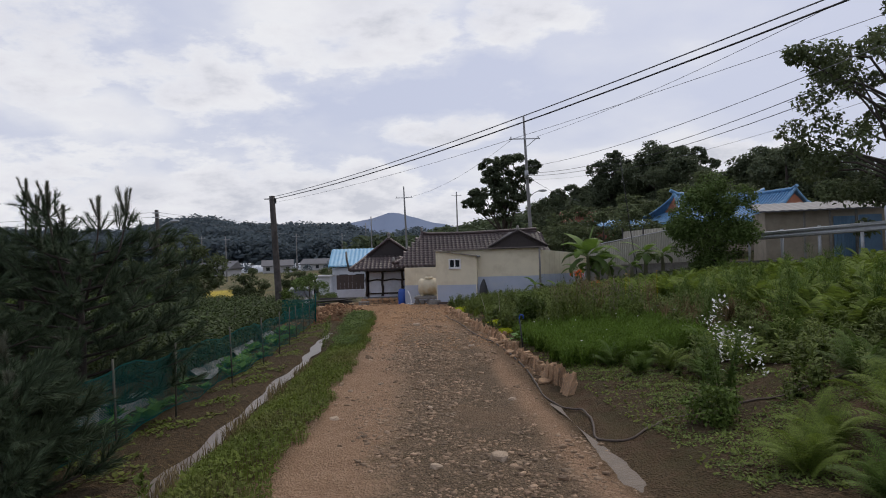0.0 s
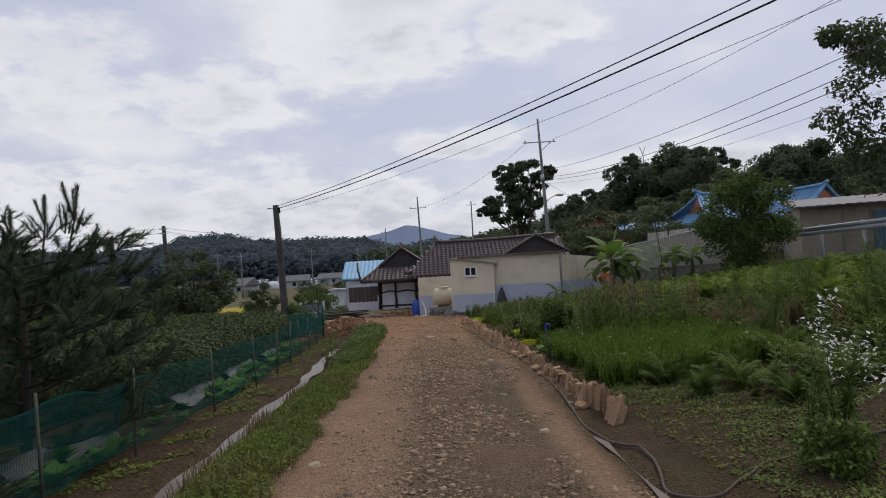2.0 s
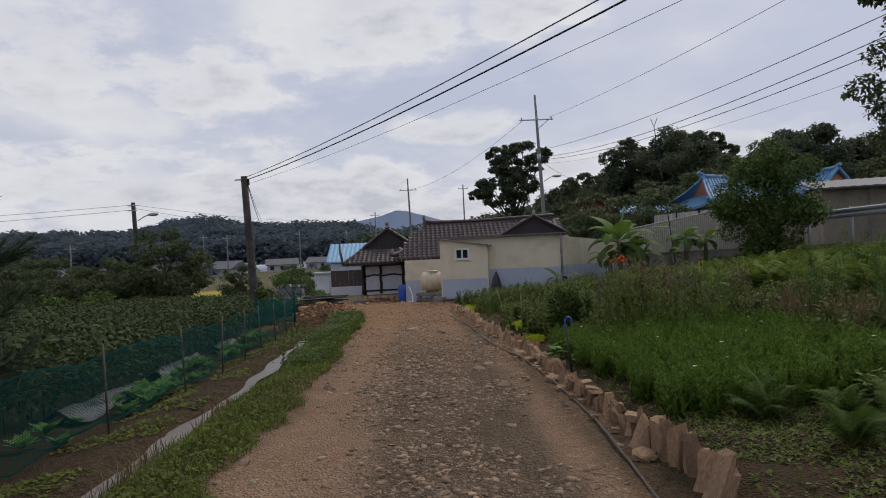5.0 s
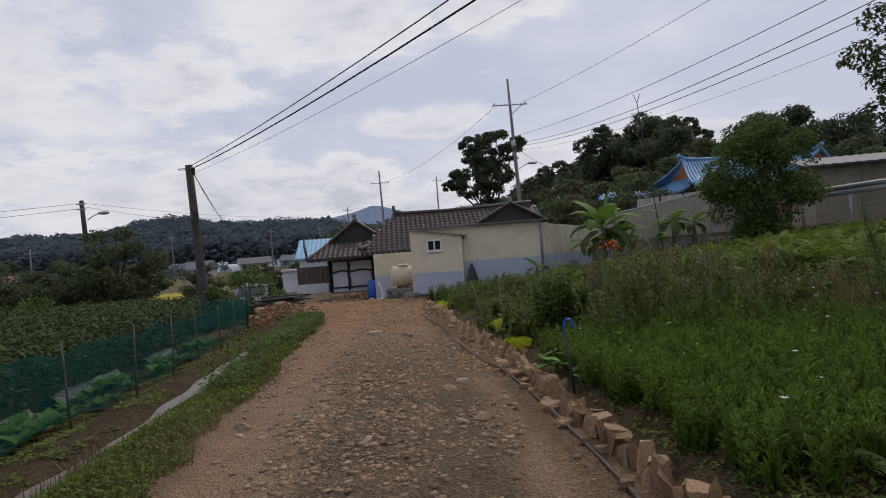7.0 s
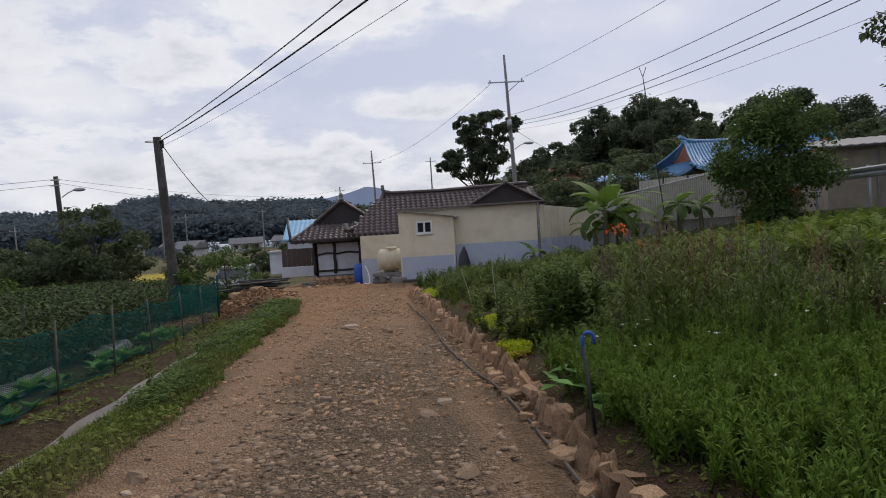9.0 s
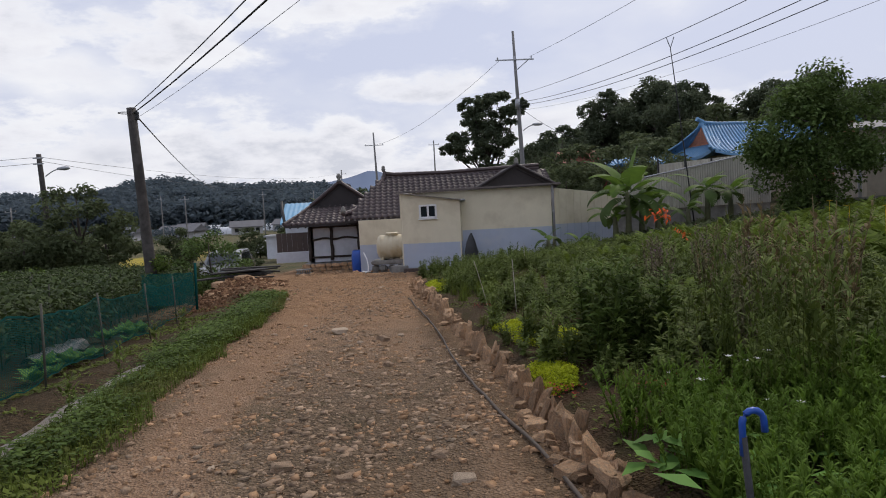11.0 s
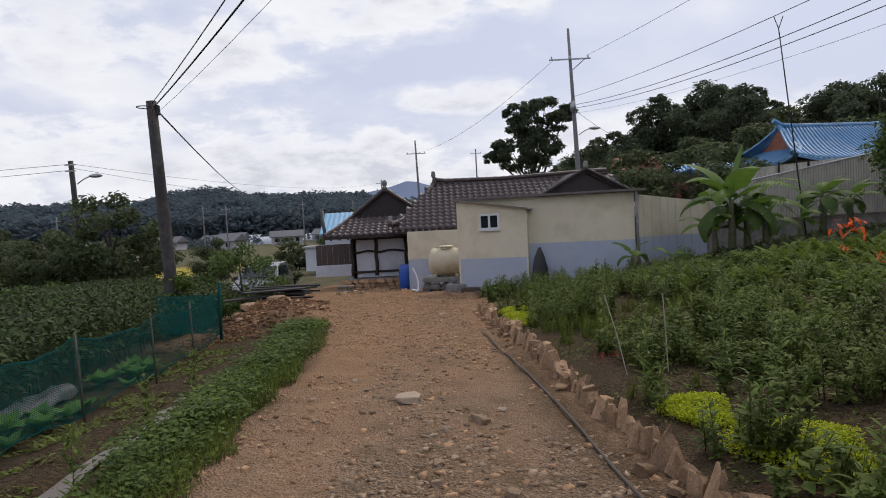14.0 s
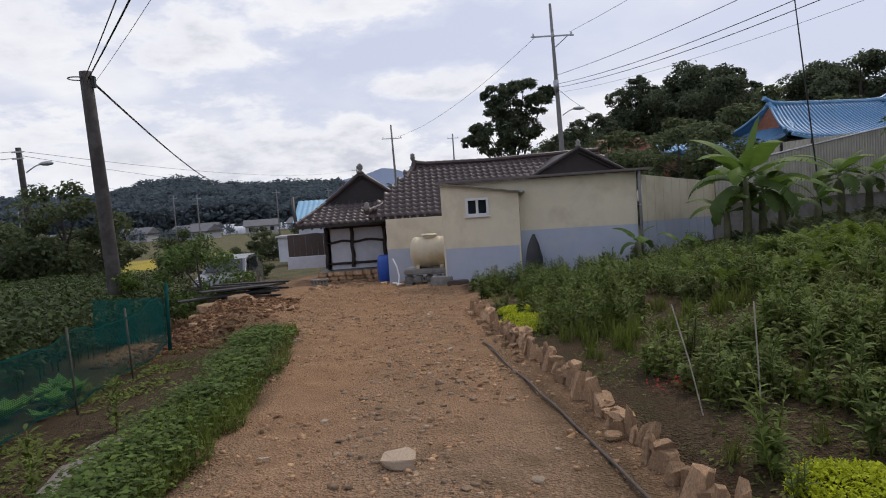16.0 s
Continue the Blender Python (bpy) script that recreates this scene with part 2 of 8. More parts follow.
DARKMETAL = mat("dark_metal", (0.05, 0.05, 0.05), None, 0.5, 5, metal=0.6)
WHITEPVC = mat("white_pvc", (0.74, 0.74, 0.74), (0.70, 0.70, 0.70), 0.4, 3)
SLATE = mat("dark_wet_timber", (0.050, 0.045, 0.042), (0.035, 0.032, 0.03), 0.85, 12, 0.5, objvar=0.3)
CARP = mat("silver_car_paint", (0.200, 0.205, 0.210), (0.180, 0.185, 0.190), 0.25, 2, metal=0.6)
CARW = mat("white_car_paint", (0.72, 0.72, 0.72), (0.70, 0.70, 0.70), 0.25, 2)
TYRE = mat("tyre_rubber", (0.02, 0.02, 0.02), None, 0.8, 8)
BROWNW = mat("brown_fence_panel", (0.085, 0.06, 0.05), (0.065, 0.046, 0.04), 0.7, 6, 0.3)
BEIGEW = mat("stained_beige_wall", (0.33, 0.29, 0.22), (0.27, 0.235, 0.18), 0.85, 3, 0.2, stain=(0.20, 0.17, 0.13), stainscale=1.0)
CORR = mat("pale_corrugated_sheet", (0.52, 0.50, 0.42), (0.46, 0.44, 0.37), 0.5, 2, 0.05, stain=(0.33, 0.31, 0.27), stainscale=0.8)
RICE = mat("ripe_rice", (0.42, 0.34, 0.05), (0.36, 0.29, 0.045), 0.8, 0.4, 0.5, 4, island=0.2)
FARROOF = mat("far_grey_roof", (0.13, 0.13, 0.14), (0.10, 0.10, 0.11), 0.6, 0.5)
FARWALL = mat("far_pale_wall", (0.45, 0.45, 0.46), (0.40, 0.40, 0.41), 0.8, 0.5)
FILM = mat("greenhouse_film", (0.62, 0.64, 0.67), (0.55, 0.57, 0.6), 0.3, 0.3)
# the ridge's blue is distance haze put into the colour
MOUNT = mat("haze_tinted_mountain", (0.16, 0.205, 0.30), (0.145, 0.19, 0.285), 1.0, 0.004)
RUST = mat("rust_red_roof", (0.30, 0.09, 0.06), (0.22, 0.07, 0.05), 0.7, 3, 0.2)
BLUEDOOR = mat("blue_metal_door", (0.10, 0.19, 0.28), (0.085, 0.16, 0.24), 0.5, 3, 0.1)

# ---- geometry helpers ----


class Geo:
    """Collects vertices and faces of one mesh."""

    def __init__(self):
        self.v, self.f, self.m = [], [], []

    def add(self, vs, fs, mi=0):
        o = len(self.v)
        self.v += [tuple(p) for p in vs]
        self.f += [tuple(i + o for i in f) for f in fs]
        self.m += [mi] * len(fs)

    def box(self, c, s, rz=0.0, mi=0, rx=0.0, ry=0.0):
        R = Euler((rx, ry, rz)).to_matrix()
        vs = [Vector(c) + R @ Vector((x * s[0] / 2, y * s[1] / 2, z * s[2] / 2)) for x in (-1, 1) for y in (-1, 1) for z in (-1, 1)]
        self.add(vs, [(0, 1, 3, 2), (4, 6, 7, 5), (0, 4, 5, 1), (2, 3, 7, 6), (0, 2, 6, 4), (1, 5, 7, 3)], mi)

    def tube(self, pts, r, n=8, caps=True, mi=0):
        pts = [Vector(p) for p in pts]
        rs = r if isinstance(r, (list, tuple)) else [r] * len(pts)
        vs, fs, k = [], [], len(pts)
        for i, p in enumerate(pts):
            d = (pts[min(i + 1, k - 1)] - pts[max(i - 1, 0)]).normalized()
            a = d.orthogonal().normalized() if abs(d.z) > 0.9 else d.cross(Vector((0, 0, 1))).normalized()
            b = d.cross(a)
            vs += [p + rs[i] * (math.cos(2 * math.pi * j / n) * a + math.sin(2 * math.pi * j / n) * b) for j in range(n)]
        for i in range(k - 1):
            fs += [(i * n + j, i * n + (j + 1) % n, (i + 1) * n + (j + 1) % n, (i + 1) * n + j) for j in range(n)]
        if caps:
            fs += [tuple(range(n))[::-1], tuple(range((k - 1) * n, k * n))]
        self.add(vs, fs, mi)

    def sheet(self, rows, mi=0):
        """A grid of points, as rows of equal length."""
        n = len(rows[0])
        self.add([p for r in rows for p in r], [(i * n + j, i * n + j + 1, (i + 1) * n + j + 1, (i + 1) * n + j)
                                                for i in range(len(rows) - 1) for j in range(n - 1)], mi)

    def mesh(self, name, smooth=False):
        me = bpy.data.meshes.new(name)
        me.from_pydata(self.v, [], self.f)
        me.polygons.foreach_set("material_index", self.m)
        if smooth:
            me.polygons.foreach_set("use_smooth", [True] * len(self.f))
        me.update()
        return me


def part(name, g, material, parent=None, label="", smooth=False, bevel=0.0, base=(0, 0, 0)):
    """Links a Geo as one mesh object, under a thing where one is given; base: the place of the thing that the mesh is drawn round."""
    me = g.mesh(name, smooth)
    for k in material if isinstance(material, (list, tuple)) else (material,):
        me.materials.append(k)
    if bevel:
        bm = bmesh.new()
        bm.from_mesh(me)
        bmesh.ops.bevel(bm, geom=bm.edges[:], offset=bevel, segments=2, affect="EDGES", clamp_overlap=True)
        bm.to_mesh(me)
        bm.free()
    ob = new(name, me)
    if parent:
        ob.parent = parent
    if label:
        ob["label"] = label
    return ob


def thing(name, place, label, category, group="", kind="", rz=0.0):
    ob = new(name)
    ob.empty_display_size = 0.2
    ob.matrix_world = pose(*place, 0, 0, rz)
    return tagged(ob, label, category, group, kind)


def bulk(name, V, F, material, mi=None, smooth=False):
    """A mesh from arrays: V (n, 3), F (m, 3)."""
    me = bpy.data.meshes.new(name)
    V, F = np.asarray(V, np.float32), np.asarray(F, np.int32)
    me.vertices.add(len(V))
    me.vertices.foreach_set("co", V.ravel())
    me.loops.add(F.size)
    me.loops.foreach_set("vertex_index", F.ravel())
    me.polygons.add(len(F))
    me.polygons.foreach_set("loop_start", np.arange(0, F.size, F.shape[1], dtype=np.int32))
    for k in material if isinstance(material, (list, tuple)) else (material,):
        me.materials.append(k)
    if mi is not None:
        me.polygons.foreach_set("material_index", np.asarray(mi, np.int32))
    if smooth:
        me.polygons.foreach_set("use_smooth", np.ones(len(F), bool))
    me.update(calc_edges=True)
    return me


rng = np.random.default_rng(7)


def value_noise(x, y, seed=0):
    x, y = np.asarray(x, float), np.asarray(y, float)
    xi, yi = np.floor(x), np.floor(y)
    fx, fy = x - xi, y - yi
    fx, fy = fx * fx * (3 - 2 * fx), fy * fy * (3 - 2 * fy)

    def h(a, b):
        s = np.sin(a * 127.1 + b * 311.7 + seed * 74.7) * 43758.5453
        return s - np.floor(s)
    return (h(xi, yi) * (1 - fx) + h(xi + 1, yi) * fx) * (1 - fy) + (h(xi, yi + 1) * (1 - fx) + h(xi + 1, yi + 1) * fx) * fy - 0.5


def fbm(x, y, octaves=4, seed=0):
    return sum(value_noise(np.asarray(x) * 2 ** k, np.asarray(y) * 2 ** k, seed + k) / 2 ** k for k in range(octaves))


def smooth(a, b, v):
    t = np.clip((np.asarray(v, float) - a) / (b - a), 0, 1)
    return t * t * (3 - 2 * t)


# ---- the lie of the land ----
def road_z(y):
    return np.interp(y, [-20, 0, 2, 4.3, 7, 12, 18, 24, 30, 36, 45, 90, 200], [.5, .14, .0, -.16, -.27, -.42, -.62, -.84, -1.06, -1.42, -1.7, -3, -3])


def road_left(y):
    return np.interp(y, [0, 8, 14, 18, 21, 23.5, 26, 30], [-.78, -.82, -.9, -1.16, -1.26, -1.5, -2.2, -3.0])


def road_right(y):
    return np.interp(y, [0, 8, 11, 14, 17, 20, 22.5, 25, 28], [2.15, 2.12, 2.02, 1.98, 1.76, 1.6, 1.43, 1.3, 1.25])


def ditch_u(y):
    return 1.06 + 0.012 * (np.asarray(y, float) - 5.9)


def land(x, y, fine=True):
    x, y = np.asarray(x, float), np.asarray(y, float)
    r = road_z(y)
    xl, xr = road_left(y), road_right(y)
    yard = smooth(23.5, 26.5, y)
    z = r.copy() if hasattr(r, "copy") else np.array(r)
    # bank on the field side, with the ditch at its foot
    drop = (0.25 * smooth(0.3, 0.95, xl - x) + 0.15 * smooth(1.5, 2.4, xl - x)) * (1 - 0.75 * yard * smooth(-4.2, -3.4, x))
    z = z - drop
    ditch = np.exp(-((x - (xl - ditch_u(y))) / 0.2) ** 2) * (1 - smooth(18.5, 21, y))
    z = z - 0.10 * ditch
    z = z - 0.9 * smooth(8, 40, xl - x)
    # garden side, rising away from the road
    rise = 0.09 * np.clip(x - xr - 0.1, 0, 12) + 0.05 * smooth(0.0, 0.25, x - xr)
    rise = rise * (1 - 0.6 * smooth(24, 29, y) * (1 - smooth(3, 8, x)))
    z = z + rise
    z = z - 0.07 * np.exp(-((x - (xr - 0.24)) / 0.16) ** 2) * (1 - smooth(6.5, 9.5, y))
    # hills: by bearing and distance from the start of the walk
    d = np.hypot(x, y)
    b = np.degrees(np.arctan2(x, y))
    hill_r = np.interp(b, [-6, 0, 8, 14, 20, 40, 90], [0, 8.5, 6, 5.5, 6.5, 6.5, 6.5])
    d0 = np.interp(b, [-6, 0, 8, 14, 20, 40, 90], [260, 210, 110, 70, 55, 45, 40])
    z = z + hill_r * smooth(0, 1, (d - d0) / np.maximum(d0 * 0.9, 50)) * (1 + 0.25 * fbm(x / 60, y / 60, 2, 5))
    hill_l = np.interp(b, [-100, -45, -31, -24, -19, -14, -6, -3], [11, 12, 10.5, 10, 17.5, 13, 11, 0])
    z = z + hill_l * smooth(250, 400, d) * (1 + 0.2 * fbm(x / 70, y / 70, 2, 9))
    z = z + 0.4 * fbm(x / 14, y / 14, 2, 3) * smooth(40, 80, d)
    if fine:
        on = smooth(0, 0.25, x - xl) * smooth(0, 0.25, xr - x)
        near = 1 - smooth(28, 45, d)
        z = z + near * (0.035 * fbm(x / 0.55, y / 0.8, 4, 1) + 0.03 * fbm(x / 0.22, y / 0.22, 3, 2) * (1 - 0.6 * on) + 0.04 * fbm(x / 1.6, y / 3.0, 2, 4))
        z = z + 0.09 * fbm(x / 0.5, y / 0.5, 4, 14) * smooth(24, 27, y) * (1 - smooth(38, 44, d)) * (1 - smooth(0, 2, x - 1))
        # worn wheel tracks
        z = z - near * on * 0.035 * (np.exp(-((x + 0.42 + 0.1 * np.sin(y / 3)) / 0.22) ** 2) + np.exp(-((x - 1.15) / 0.26) ** 2))
        # rubble mound beside the track
        z = z + 0.30 * np.exp(-((x + 3.3) / 0.9) ** 2 - ((y - 27.3) / 1.5) ** 2) * (1 + 0.6 * fbm(x / 0.3, y / 0.3, 3, 8))
        z = z + 0.22 * np.exp(-((x + 2.7) / 0.5) ** 2 - ((y - 25.3) / 0.8) ** 2) * (1 + 0.8 * fbm(x / 0.3, y / 0.3, 3, 11))
    return z


@functools.lru_cache(None)
def at(x, y):
    return float(land(x, y))


def ground_material():
    m = bpy.data.materials.new("ground_soil")
    m.use_nodes = True
    nt = m.node_tree
    N, L = nt.nodes.new, nt.links.new
    b = nt.nodes["Principled BSDF"]
    tc = N("ShaderNodeTexCoord")
    zone, zone2 = N("ShaderNodeAttribute"), N("ShaderNodeAttribute")
    zone.attribute_name, zone2.attribute_name = "zone", "zone_far"
    s1, s2 = N("ShaderNodeSeparateColor"), N("ShaderNodeSeparateColor")
    L(zone.outputs["Color"], s1.inputs[0])
    L(zone2.outputs["Color"], s2.inputs[0])

    def tex(s, d=6, kind="ShaderNodeTexNoise"):
        n = N(kind)
        n.inputs["Scale"].default_value = s
        n.inputs["Detail"].default_value = d
        L(tc.outputs["Object"], n.inputs["Vector"])
        return n.outputs["Fac"] if kind == "ShaderNodeTexNoise" else n.outputs["Distance"]

    def mix(f, a, c, lo=0.0, hi=1.0):
        r = N("ShaderNodeMapRange")
        r.inputs[1].default_value, r.inputs[2].default_value = lo, hi
        L(f, r.inputs[0])
        x = N("ShaderNodeMix")
        x.data_type = "RGBA"
        L(r.outputs[0], x.inputs[0])
        for i, v in ((6, a), (7, c)):
            if isinstance(v, tuple):
                x.inputs[i].default_value = (*v, 1)
            else:
                L(v, x.inputs[i])
        return x.outputs[2]

    n_mid, n_fine, n_big = tex(3.5), tex(22, 8), tex(0.8, 4)

    def cells(s):
        n = N("ShaderNodeTexVoronoi")
        n.inputs["Scale"].default_value = s
        L(tc.outputs["Object"], n.inputs["Vector"])
        c = N("ShaderNodeSeparateColor")
        L(n.outputs["Color"], c.inputs[0])
        return c.outputs[0], n.outputs["Distance"]

    c_fine, d_fine = cells(55)
    c_big, d_big = cells(24)
    moss = mix(n_mid, (0.062, 0.048, 0.020), (0.078, 0.046, 0.025), 0.4, 0.62)
    dirt = mix(n_mid, (0.360, 0.232, 0.145), (0.280, 0.174, 0.104), 0.35, 0.65)
    dirt = mix(n_fine, dirt, (0.44, 0.300, 0.195), 0.45, 0.75)
    dirt = mix(s2.outputs[2], dirt, mix(n_mid, (0.44, 0.262, 0.138), (0.33, 0.185, 0.095), 0.38, 0.62), 0.0, 1.0)
    n_grit = tex(70, 4)
    dirt = mix(n_grit, mix(n_big, (0.22, 0.132, 0.076), (0.27, 0.168, 0.10)), dirt, 0.36, 0.52)
    stones = mix(c_fine, (0.150, 0.102, 0.066), (0.375, 0.258, 0.166))
    big = mix(c_big, (0.13, 0.088, 0.056), (0.31, 0.212, 0.130))
    stones = mix(n_fine, stones, big, 0.45, 0.6)
    stones = mix(n_mid, stones, (0.115, 0.088, 0.046), 0.50, 0.72)
    stones = mix(n_big, stones, dirt, 0.52, 0.68)
    # stones turn darker brown as the zone's alpha rises
    stones = mix(zone.outputs["Alpha"], stones, mix(c_fine, (0.066, 0.050, 0.030), (0.165, 0.118, 0.076)), 0.0, 1.4)
    wet = mix(n_fine, (0.052, 0.036, 0.018), (0.125, 0.084, 0.046), 0.40, 0.68)
    col = mix(s1.outputs[0], moss, dirt)
    col = mix(s1.outputs[1], col, stones)
    col = mix(s1.outputs[2], col, wet)
    far = mix(n_big, (0.090, 0.094, 0.042), (0.150, 0.124, 0.068), 0.4, 0.6)
    far = mix(zone2.outputs["Alpha"], far, (0.040, 0.052, 0.036))
    col = mix(s2.outputs[0], col, far)
    col = mix(s2.outputs[1], col, (0.43, 0.34, 0.05))
    L(col, b.inputs["Base Color"])
    b.inputs["Roughness"].default_value = 0.95
    b.inputs["Specular IOR Level"].default_value = 0.2
    bp = N("ShaderNodeBump")
    bp.inputs["Strength"].default_value, bp.inputs["Distance"].default_value = 1.0, 0.03
    add = N("ShaderNodeMath")
    L(d_fine, add.inputs[0])
    L(n_fine, add.inputs[1])
    L(add.outputs[0], bp.inputs["Height"])
    L(bp.outputs[0], b.inputs["Normal"])
    return m


def lines(lo, hi, step, far_lo, far_hi, grow=1.16):
    a = list(np.arange(lo, hi + 1e-6, step))
    s = step
    while a[-1] < far_hi:
        s *= grow
        a.append(a[-1] + s)
    s = step
    while a[0] > far_lo:
        s *= grow
        a.insert(0, a[0] - s)
    return np.array(a)


def build_ground():
    X, Y = lines(-4.6, 4.2, 0.085, -3200, 3200), lines(0.5, 31, 0.1, -900, 4200)
    gx, gy = np.meshgrid(X, Y)
    z = land(gx, gy)
    n, k = len(Y), len(X)
    V = np.stack([gx.ravel(), gy.ravel(), z.ravel()], 1)
    i = np.arange(n * k).reshape(n, k)
    F = np.stack([i[:-1, :-1].ravel(), i[:-1, 1:].ravel(), i[1:, 1:].ravel(), i[1:, :-1].ravel()], 1)
    me = bulk("ground", V, F, ground_material(), smooth=True)
    x, y = V[:, 0], V[:, 1]
    xl, xr = road_left(y), road_right(y)
    rag = 0.22 * fbm(x / 0.5, y / 0.5, 3, 21)
    road = smooth(-0.15, 0.25, x - xl + rag) * smooth(-0.05, 0.2, xr + 0.12 - x + 0.5 * rag) * (1 - smooth(33, 36, y + rag))
    road = road * (1 - 0.9 * smooth(-0.42, -0.15, x - xr + 0.4 * rag) * (1 - smooth(8, 10, y)))
    yard = smooth(23.6, 26, y + rag) * (1 - smooth(0.3, 1.2, np.abs(x + 1.9) - 2.9 - 0.08 * np.clip(y - 29, 0, 14) + rag)) * (1 - smooth(43, 46, y))
    road = np.maximum(road, yard)
    wob = 0.25 * fbm(x / 0.8, y / 1.8, 3, 31)
    grav = smooth(-0.22, 0.05, x + wob) * (1 - smooth(1.35, 1.62, x + 0.6 * wob)) + 0.7 * (1 - smooth(-0.75, -0.6, x + 0.5 * wob))
    grav = np.clip(grav, 0, 1) * road * (1 - 0.8 * smooth(14, 21, y + 5 * wob))
    orange = smooth(14, 23, y + 6 * wob) * road
    soil = (1 - smooth(0.25, 0.9, np.abs(x - (xl - 1.75)) + rag)) * (1 - smooth(22, 25, y))
    bare = smooth(0.1, 0.3, fbm(x / 0.8, y / 0.8, 3, 41) + 0.15) * smooth(0, 0.2, x - xr) * (1 - smooth(1.0, 2.6, x - xr)) * 0.9
    bed = smooth(0, 0.3, xr + 0.05 - x) * smooth(-0.55, -0.2, x - xr) * 0.75 * (1 - smooth(19, 23, y))
    moat = np.exp(-((x - (xl - ditch_u(y))) / 0.3) ** 2) * (1 - smooth(19, 22, y))
    wet = np.clip(soil * 0.9 + bare + bed + moat, 0, 1) * (1 - smooth(30, 40, np.hypot(x, y)))
    d = np.hypot(x, y)
    # darker stones over the first stretch, fading out between y 11 and 19
    darkened = (1 - smooth(11, 19, y + 6 * wob)) * smooth(0.0, 0.3, x + wob)
    zone = np.stack([road, np.clip(grav, 0, 1), wet, darkened], 1)
    far = smooth(30, 48, d) * (1 - road)
    b = np.degrees(np.arctan2(x, y))
    rice = smooth(74, 80, y) * (1 - smooth(104, 110, y)) * (1 - smooth(2.5, 4, np.abs(b + 18.5)))
    tan = smooth(0.1, 0.25, fbm(x / 25, y / 12, 2, 61)) * smooth(60, 80, d) * (1 - smooth(220, 260, d)) * (1 - rice)
    zone2 = np.stack([far * (1 - 0.5 * tan), rice, orange, smooth(215, 270, d) + smooth(14, 30, b) * smooth(70, 110, d)], 1)
    for name, data in (("zone", zone), ("zone_far", zone2)):
        a = me.attributes.new(name, "FLOAT_COLOR", "POINT")
        a.data.foreach_set("color", data.astype(np.float32).ravel())
    tagged(new("ground", me), "stony tan dirt track with soil banks and green fields", "ground", kind="structure")


build_ground()


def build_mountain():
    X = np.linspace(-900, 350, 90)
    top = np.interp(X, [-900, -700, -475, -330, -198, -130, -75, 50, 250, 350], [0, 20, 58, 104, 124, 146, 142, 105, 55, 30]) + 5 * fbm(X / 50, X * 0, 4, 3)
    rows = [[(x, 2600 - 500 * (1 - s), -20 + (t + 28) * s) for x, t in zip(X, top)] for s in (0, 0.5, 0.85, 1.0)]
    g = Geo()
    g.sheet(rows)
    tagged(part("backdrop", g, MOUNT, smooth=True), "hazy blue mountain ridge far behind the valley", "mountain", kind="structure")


build_mountain()


def build_ditch_water():
    g = Geo()
    ys = np.arange(1.5, 20.5, 0.25)
    rows = []
    for w in (-0.2, 0.2):
        rows.append([(float(road_left(y)) - float(ditch_u(y)) + 0.6 * w * (0.85 + 0.3 * math.sin(y * 1.3) + 0.25 * math.sin(y * 3.7 + 9 * w)) + 0.03 * math.sin(y * 2.1), y, float(road_z(y)) - 0.25 - 0.045) for y in ys])
    g.sheet(rows[::-1])
    m = mat("muddy_water", (0.170, 0.135, 0.105), (0.130, 0.100, 0.080), 0.30, 2, 0.15, 30)
    tagged(part("water", g, m), "muddy water standing in the ditch", "water", kind="structure")
    g = Geo()
    ys = np.arange(1.5, 8.6, 0.25)
    rows = [[(float(road_right(y)) - 0.24 + w * (0.5 + 0.5 * math.sin(y * 1.7)), y, float(road_z(y)) - 0.058) for y in ys] for w in (-0.1, 0.1)]
    g.sheet(rows[::-1])
    tagged(part("water", g, mat("wet_mud", (0.150, 0.112, 0.080), (0.105, 0.078, 0.056), 0.6, 6, 0.5, 30)), "muddy runnel along the garden edge", "water", kind="structure")


build_ditch_water()

# ---- houses ----
def slab_wall(name, a, b, z0, z1, thick, material, parent=None, z1b=None):
    """A standing wall from a to b; its front face runs through both points, its body lies behind (+y side)."""
    a, b = Vector((*a, 0)), Vector((*b, 0))
    n = Vector((-(b - a).y, (b - a).x, 0)).normalized() * thick
    g = Geo()
    t2 = z1 if z1b is None else z1b
    vs = [(p.x, p.y, z) for p, t in ((a, z1), (b, t2), (b + n, t2), (a + n, z1)) for z in (z0, t)]
    g.add(vs, [(0, 2, 3, 1), (2, 4, 5, 3), (4, 6, 7, 5), (6, 0, 1, 7), (1, 3, 5, 7), (0, 6, 4, 2)])
    return part(name, g, material, parent)


def tile_mesh(w=0.235, l=0.34, name="tile", material=TILE):
    """One pressed pantile: a raised roll beside a shallow pan, with a thick lower lip."""
    g = Geo()
    prof = [(-0.5, 0.02), (-0.34, 0.055), (-0.16, 0.03), (0.12, 0.0), (0.36, 0.008), (0.5, 0.03)]
    rows = []
    for y, dz in ((0, -0.035), (0.001, 0.012), (l, -0.012)):
        rows.append([(x * w, y, z + dz) for x, z in prof])
    g.sheet(rows)
    me = g.mesh(name, True)
    me.materials.append(material)
    return me


